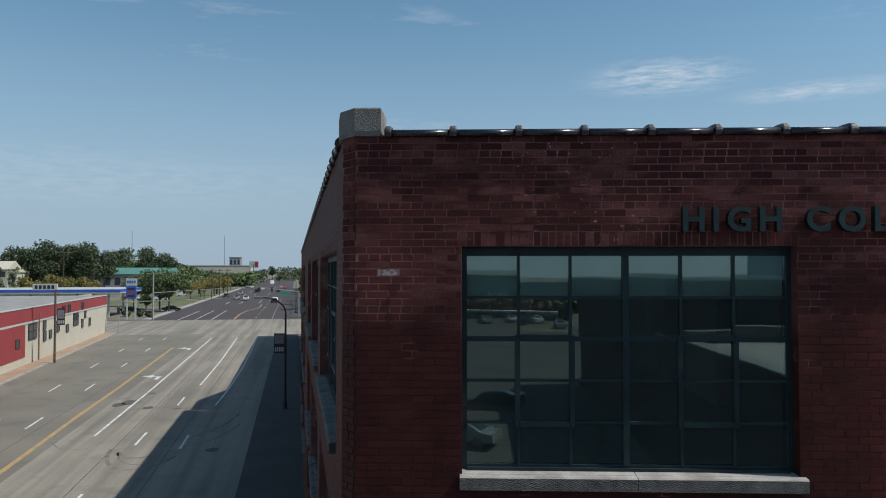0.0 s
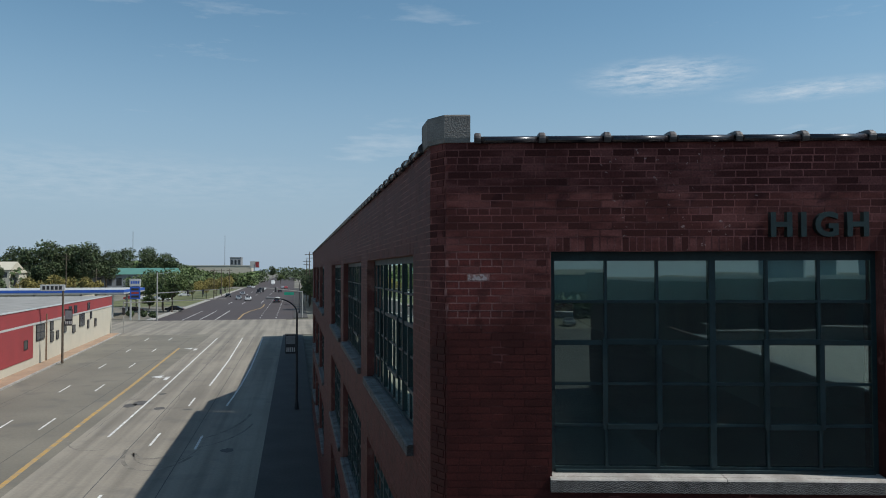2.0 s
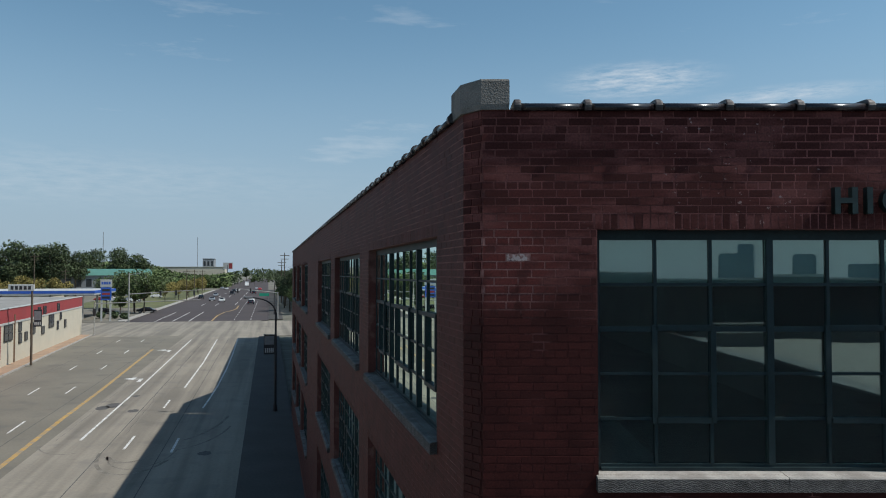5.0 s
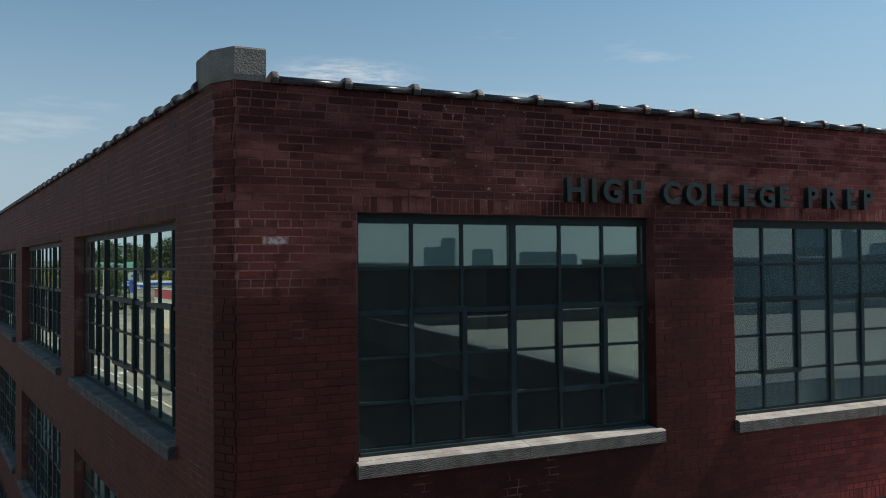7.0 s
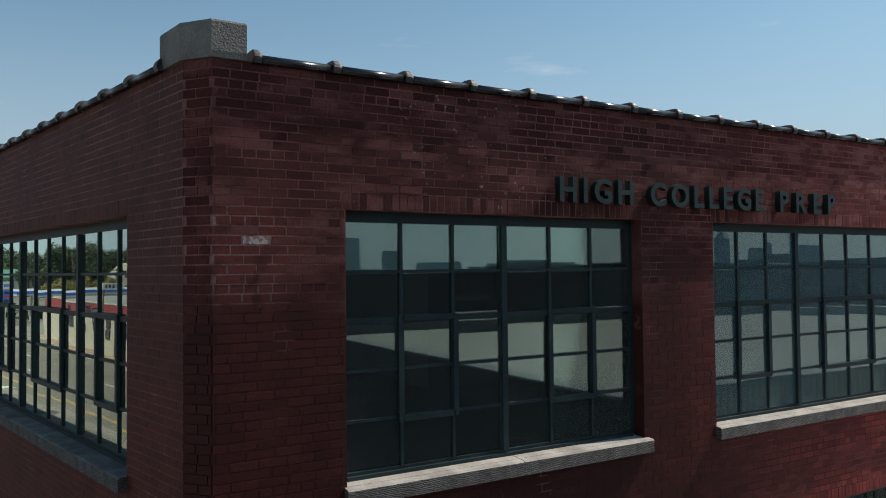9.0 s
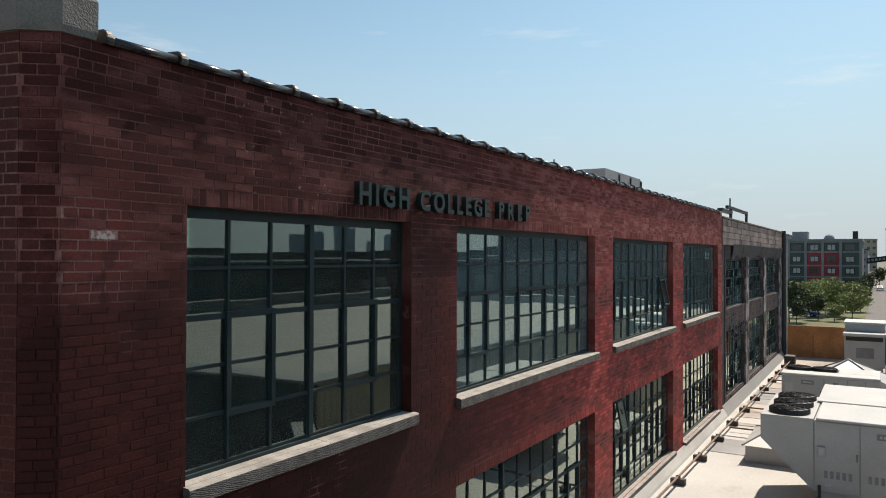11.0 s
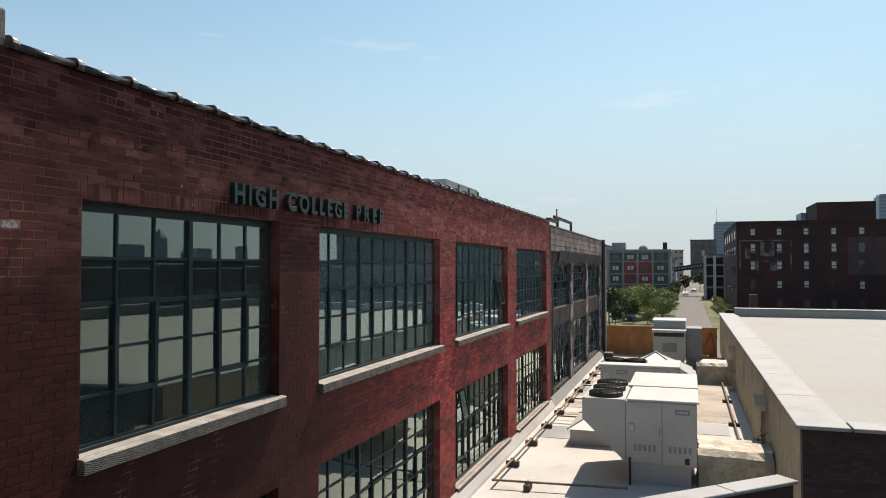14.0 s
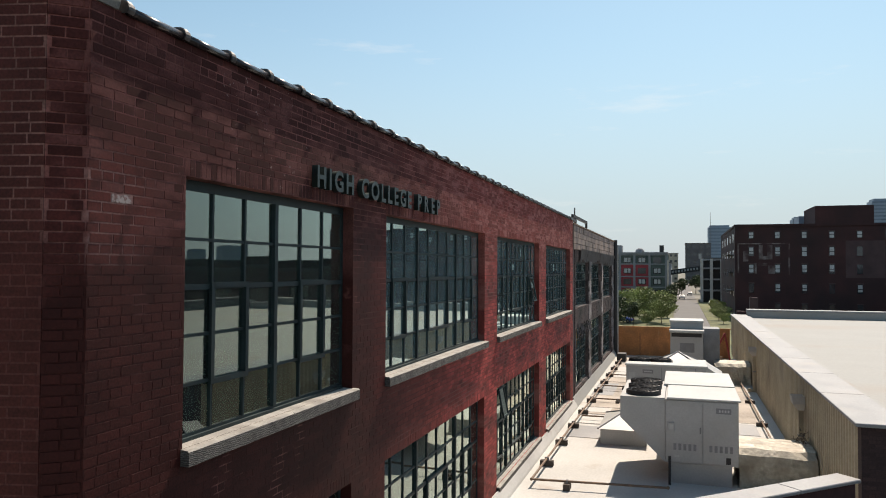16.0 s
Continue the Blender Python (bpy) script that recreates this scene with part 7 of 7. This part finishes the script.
single("chimney", boxes((110, 110.9, -6.6, -5.5, 0, 5.9), bevel=0.03), M["repair_brick"], "short square brick chimney near the warehouse", "chimney")
ap = thing("apartment_building", "grey framed apartment block with green and red panels", "building", Matrix.Translation((250, 0, 0)))
part("wall", boxes((.3, 36, 8.3, 28.6, 0, 15.2)), M["green_panel"], ap)
part("red_infill", boxes((.2, .29, 14.1, 23.3, 2.9, 12.0)), M["red_panel"], ap)
part("roof", boxes((-.1, 36, 8.1, 28.8, 15.204, 15.8)), M["grey_wall"], ap)
for y in (8.6, 13.9, 18.8, 23.5, 28.3):
    part("pier", boxes((0, .298, y - .35, y + .35, 0, 15.2)), M["grey_wall"], ap)
for z in (0.6, 3.9, 7.4, 11.6, 14.7):
    part("beam", boxes((.05, .197, 8.3, 28.6, z, z + .42)), M["grey_wall"], ap)
for i in range(4):
    for j, y in enumerate((11.4, 16.4, 21.1, 26.0)):
        w = part("window", boxes((.13, .199, y - 1.3, y + 1.3, 1.4 + 3.6 * i, 3.3 + 3.6 * i)), M["dark_glass"], ap)
        if (i + j) % 3:
            part("blind", boxes((.10, .129, y - 1.0, y - .1, 1.7 + 3.6 * i, 3.1 + 3.6 * i)), M["pale_glass"], w)
            part("blind", boxes((.10, .129, y + .1, y + 1.0, 1.7 + 3.6 * i, 3.1 + 3.6 * i)), M["pale_glass"], w)
part("stair_tower", boxes((8, 14, 23.5, 28, 15.804, 18.4)), M["grey_wall"], ap)
part("stair_tower", boxes((4, 8, 9.4, 10.8, 15.804, 18.2)), M["dark"], ap)
bm = bmesh.new()
bmesh.ops.create_uvsphere(bm, u_segments=14, v_segments=8, radius=1.6, matrix=Matrix.Translation((10, 17.5, 15.9)))
part("roof_dome", bm, M["grey_wall"], ap)
plain_building("apartment_building", pose(256, 30.5, 0), 30, 40, 17.5, M["grey_wall"], M["dark"], "dark apartment block behind the brick building", 5, 8)
br = thing("sky_bridge", "enclosed bridge between two old warehouses", "bridge", Matrix.Translation((262, 0, 0)))
bm = bmesh.new()
prism(bm, [(-2.2, 11.3), (7.2, 9.9), (7.2, 8.2), (-2.2, 9.6)], 0, 3.0, Matrix(((0, 0, 1, 0), (1, 0, 0, 0), (0, 1, 0, 0), (0, 0, 0, 1))))
part("deck", bm, M["dark"], br)
for k in range(9):
    y = -1.7 + 1.0 * k
    z = 10.2 - 0.149 * (y + 1.7)
    part("window", boxes((-.05, -.003, y, y + .6, z - .15, z + .55)), M["pale_glass"], br)
wf = thing("frame_building", "white concrete frame of an open warehouse", "building", Matrix.Translation((235, 0, 0)))
part("core", boxes((2, 30, -14, -2.6, 0, 12.8)), M["dark"], wf)
for y in (-2.2, -5.0, -8.0, -11.5):
    part("column", boxes((0, 1.2, y - .4, y + .4, 0, 13.4)), M["white"], wf)
for z in (3.4, 6.8, 10.2, 12.9):
    part("beam", boxes((.1, 1.99, -12, -1.8, z, z + .5)), M["grey_wall"], wf)
part("post_tall", boxes((.2, 1.0, -2.1, -1.3, 13.41, 15)), M["white"], wf)


def tower(x, y0, y1, h, label, mast=0.0):
    root = thing("office_tower", label, "office tower", Matrix.Translation((x, 0, 0)), "far towers")
    part("wall", boxes((0, 40, y0, y1, 0, h)), M["far_tower"], root)
    n = max(4, int(h / 6))
    for k in range(n):
        part("window_band", boxes((-.6, -.01, y0 + 1.5, y1 - 1.5, h * (k + .35) / n, h * (k + .8) / n)), M["far_glass"], root)
    part("crown", boxes((3, 37, y0 + 3, y1 - 3, h + .01, h + 4)), M["far_tower"], root)
    if mast:
        bm = bmesh.new()
        tube(bm, (5, y0 + 3, h + 4), (5, y0 + 3, h + 4 + mast), .8, .4, sides=6)
        part("mast", bm, M["steel"], root)


tower(1500, -88, -47, 93, "hazy blue office tower on the skyline")
tower(1520, -222, -198, 108, "hazy blue office tower on the skyline")
tower(1480, -372, -322, 136, "tall hazy office tower on the skyline")
bm = bmesh.new()
tube(bm, (1500, -51, 0), (1500, -51, 122), 0.8, .3, sides=6)
single("far_mast", bm, M["steel"], "thin mast before the office tower", "mast")
plain_building("warehouse_block", pose(600, -18.5, 0), 40, 18.8, 30.8, M["block_wall"], M["dark"], "dark grey warehouse block far down the street", 5, 4, 0, "far warehouses")
plain_building("warehouse_block", pose(640, 6, 0), 40, 15, 24, M["cream_paint"], M["grey_wall"], "pale warehouse block far down the street", 5, 4, 0, "far warehouses")
plain_building("warehouse_block", pose(420, 9, 0), 60, 30, 14, M["grey_wall"], M["dark"], "grey warehouse along the street", 4, 6, 0, "far warehouses")
plain_building("warehouse_block", pose(340, -30, 0), 60, 24, 15, M["grey_wall"], M["dark"], "grey warehouse along the street", 4, 6, 0, "far warehouses")
# buildings south of the car park, which the windows mirror
for x, y, l, w, h in ((-40, -160, 30, 16, 6), (-4, -165, 34, 18, 8), (-90, -150, 40, 18, 6)):
    plain_building("brick_block", pose(x, y, 0), l, w, h, M["block_wall"], M["dark"], "grey block south of the car park", 3, 5, 0, "southern blocks")
works = thing("brick_works", "long dark brick works behind the white-roofed building", "building", Matrix.Translation((9, -52, 0)), "southern blocks")
part("wall", boxes((0, 88, 0, 29, 0, 9.5)), M["dark_brick"], works)
part("roof", boxes((-0.2, 88.2, -0.2, 29.2, 9.504, 9.78)), M["dark"], works)
for k in range(14):
    for z in (6.2, 2.8):
        part("window", boxes((2 + 6.2 * k, 5.4 + 6.2 * k, 29.003, 29.06, z, z + 2.0)), M["dark_glass"], works)
mill = thing("brick_works", "dark brick mill further down the side street", "building", Matrix.Translation((100, -150, 0)), "southern blocks")
part("wall", boxes((0, 40, 0, 112, 0, 10.8)), M["dark_brick"], mill)
part("roof", boxes((-0.2, 40.2, -0.2, 112.2, 10.804, 11.1)), M["dark"], mill)
for k in range(12):
    for z in (7.6, 3.8):
        part("window", boxes((-0.06, -0.003, 4 + 9 * k, 7.4 + 9 * k, z, z + 2.2)), M["dark_glass"], mill)
clock = thing("office_tower", "far tower with a pointed roof on the southern skyline", "office tower", pose(545, -432, 0, 0, 0, 38), "far towers")
part("wall", boxes((-5.5, 5.5, -5.5, 5.5, 0, 37)), M["far_tower"], clock)
bm = bmesh.new()
tube(bm, (0, 0, 37.01), (0, 0, 46), 7.0, 0.2, sides=4)
part("spire", bm, M["far_tower"], clock)
for x, y, l, h in ((526, -452, 20, 31), (560, -410, 14, 25), (583, -382, 24, 29.5), (226, -547, 25, 25), (261, -532, 16, 22), (239, -560, 12, 33), (300, -515, 40, 17), (360, -480, 60, 15)):
    far = thing("far_block", "hazy block on the southern skyline", "building", pose(x, y, 0, 0, 0, 30), "far blocks")
    part("wall", boxes((-l / 2, l / 2, -6, 6, 0, h)), M["far_tower"], far)
    part("roof", boxes((-l / 2 + 1, l / 2 - 1, -5, 5, h + 0.01, h + 1.2)), M["far_glass"], far)
block = thing("brick_block", "brick block beyond the school, set back from the avenue", "building", STREET)
bm = bmesh.new()
prism(bm, [(46.52, -22), (108, -22), (108, -2.3), (55.5, -2.3), (50.5, -0.5), (46.52, -0.5)], 0, 11.35)
part("wall", bm, M["dark_brick"], block)
bm = bmesh.new()
prism(bm, [(46.52, -22), (108, -22), (108, -2.2), (55.5, -2.2), (50.5, -0.42), (46.52, -0.42)], 11.354, 11.5)
part("roof", bm, M["dark"], block)
for j in range(8):
    for z in (2.4, 5.5, 8.6):
        part("window", boxes((54 + 6.6 * j, 57.6 + 6.6 * j, -2.3, -2.26, z, z + 1.9)), M["dark_glass"], block)
# wires along the avenue
wire = thing("overhead_wires", "thin overhead wires along the avenue", "cable", STREET)
for dv, dz in ((-1.1, 0.0), (0.0, .1), (1.1, 0.0)):
    bm = bmesh.new()
    pts = [Vector((205 + 35 * t, -3.5 + .3 * t + dv, 11.75 + dz - 1.2 * t * (1 - t))) for t in np.linspace(0, 1, 8)]
    bent_tube(bm, pts, .02, 4)
    part("wire", bm, M["dark"], wire)

# ---------------------------------------------------------------- single bricks of the south wall by the corner
base_bricks = {}
for a, b, c, d_, proud in near:
    key = (round((b - a) * 200), round((d_ - c) * 200))
    if key not in base_bricks:
        w, h = b - a, d_ - c
        v, f = brick_verts([(-w / 2, w / 2, -h / 2, h / 2, 0.002)])
        me = bpy.data.meshes.new("brick")
        me.from_pydata(v.tolist(), [], f.tolist())
        me.materials.append(M["brick"])
        base_bricks[key] = me
    me = base_bricks[key]
    if min(abs((c + d_) / 2 - 10.30), abs((c + d_) / 2 - 10.165)) < 0.034 and -1.60 < (a + b) / 2 < -1.40:
        me = me.copy()
        me.materials[0] = M["lime_brick"]
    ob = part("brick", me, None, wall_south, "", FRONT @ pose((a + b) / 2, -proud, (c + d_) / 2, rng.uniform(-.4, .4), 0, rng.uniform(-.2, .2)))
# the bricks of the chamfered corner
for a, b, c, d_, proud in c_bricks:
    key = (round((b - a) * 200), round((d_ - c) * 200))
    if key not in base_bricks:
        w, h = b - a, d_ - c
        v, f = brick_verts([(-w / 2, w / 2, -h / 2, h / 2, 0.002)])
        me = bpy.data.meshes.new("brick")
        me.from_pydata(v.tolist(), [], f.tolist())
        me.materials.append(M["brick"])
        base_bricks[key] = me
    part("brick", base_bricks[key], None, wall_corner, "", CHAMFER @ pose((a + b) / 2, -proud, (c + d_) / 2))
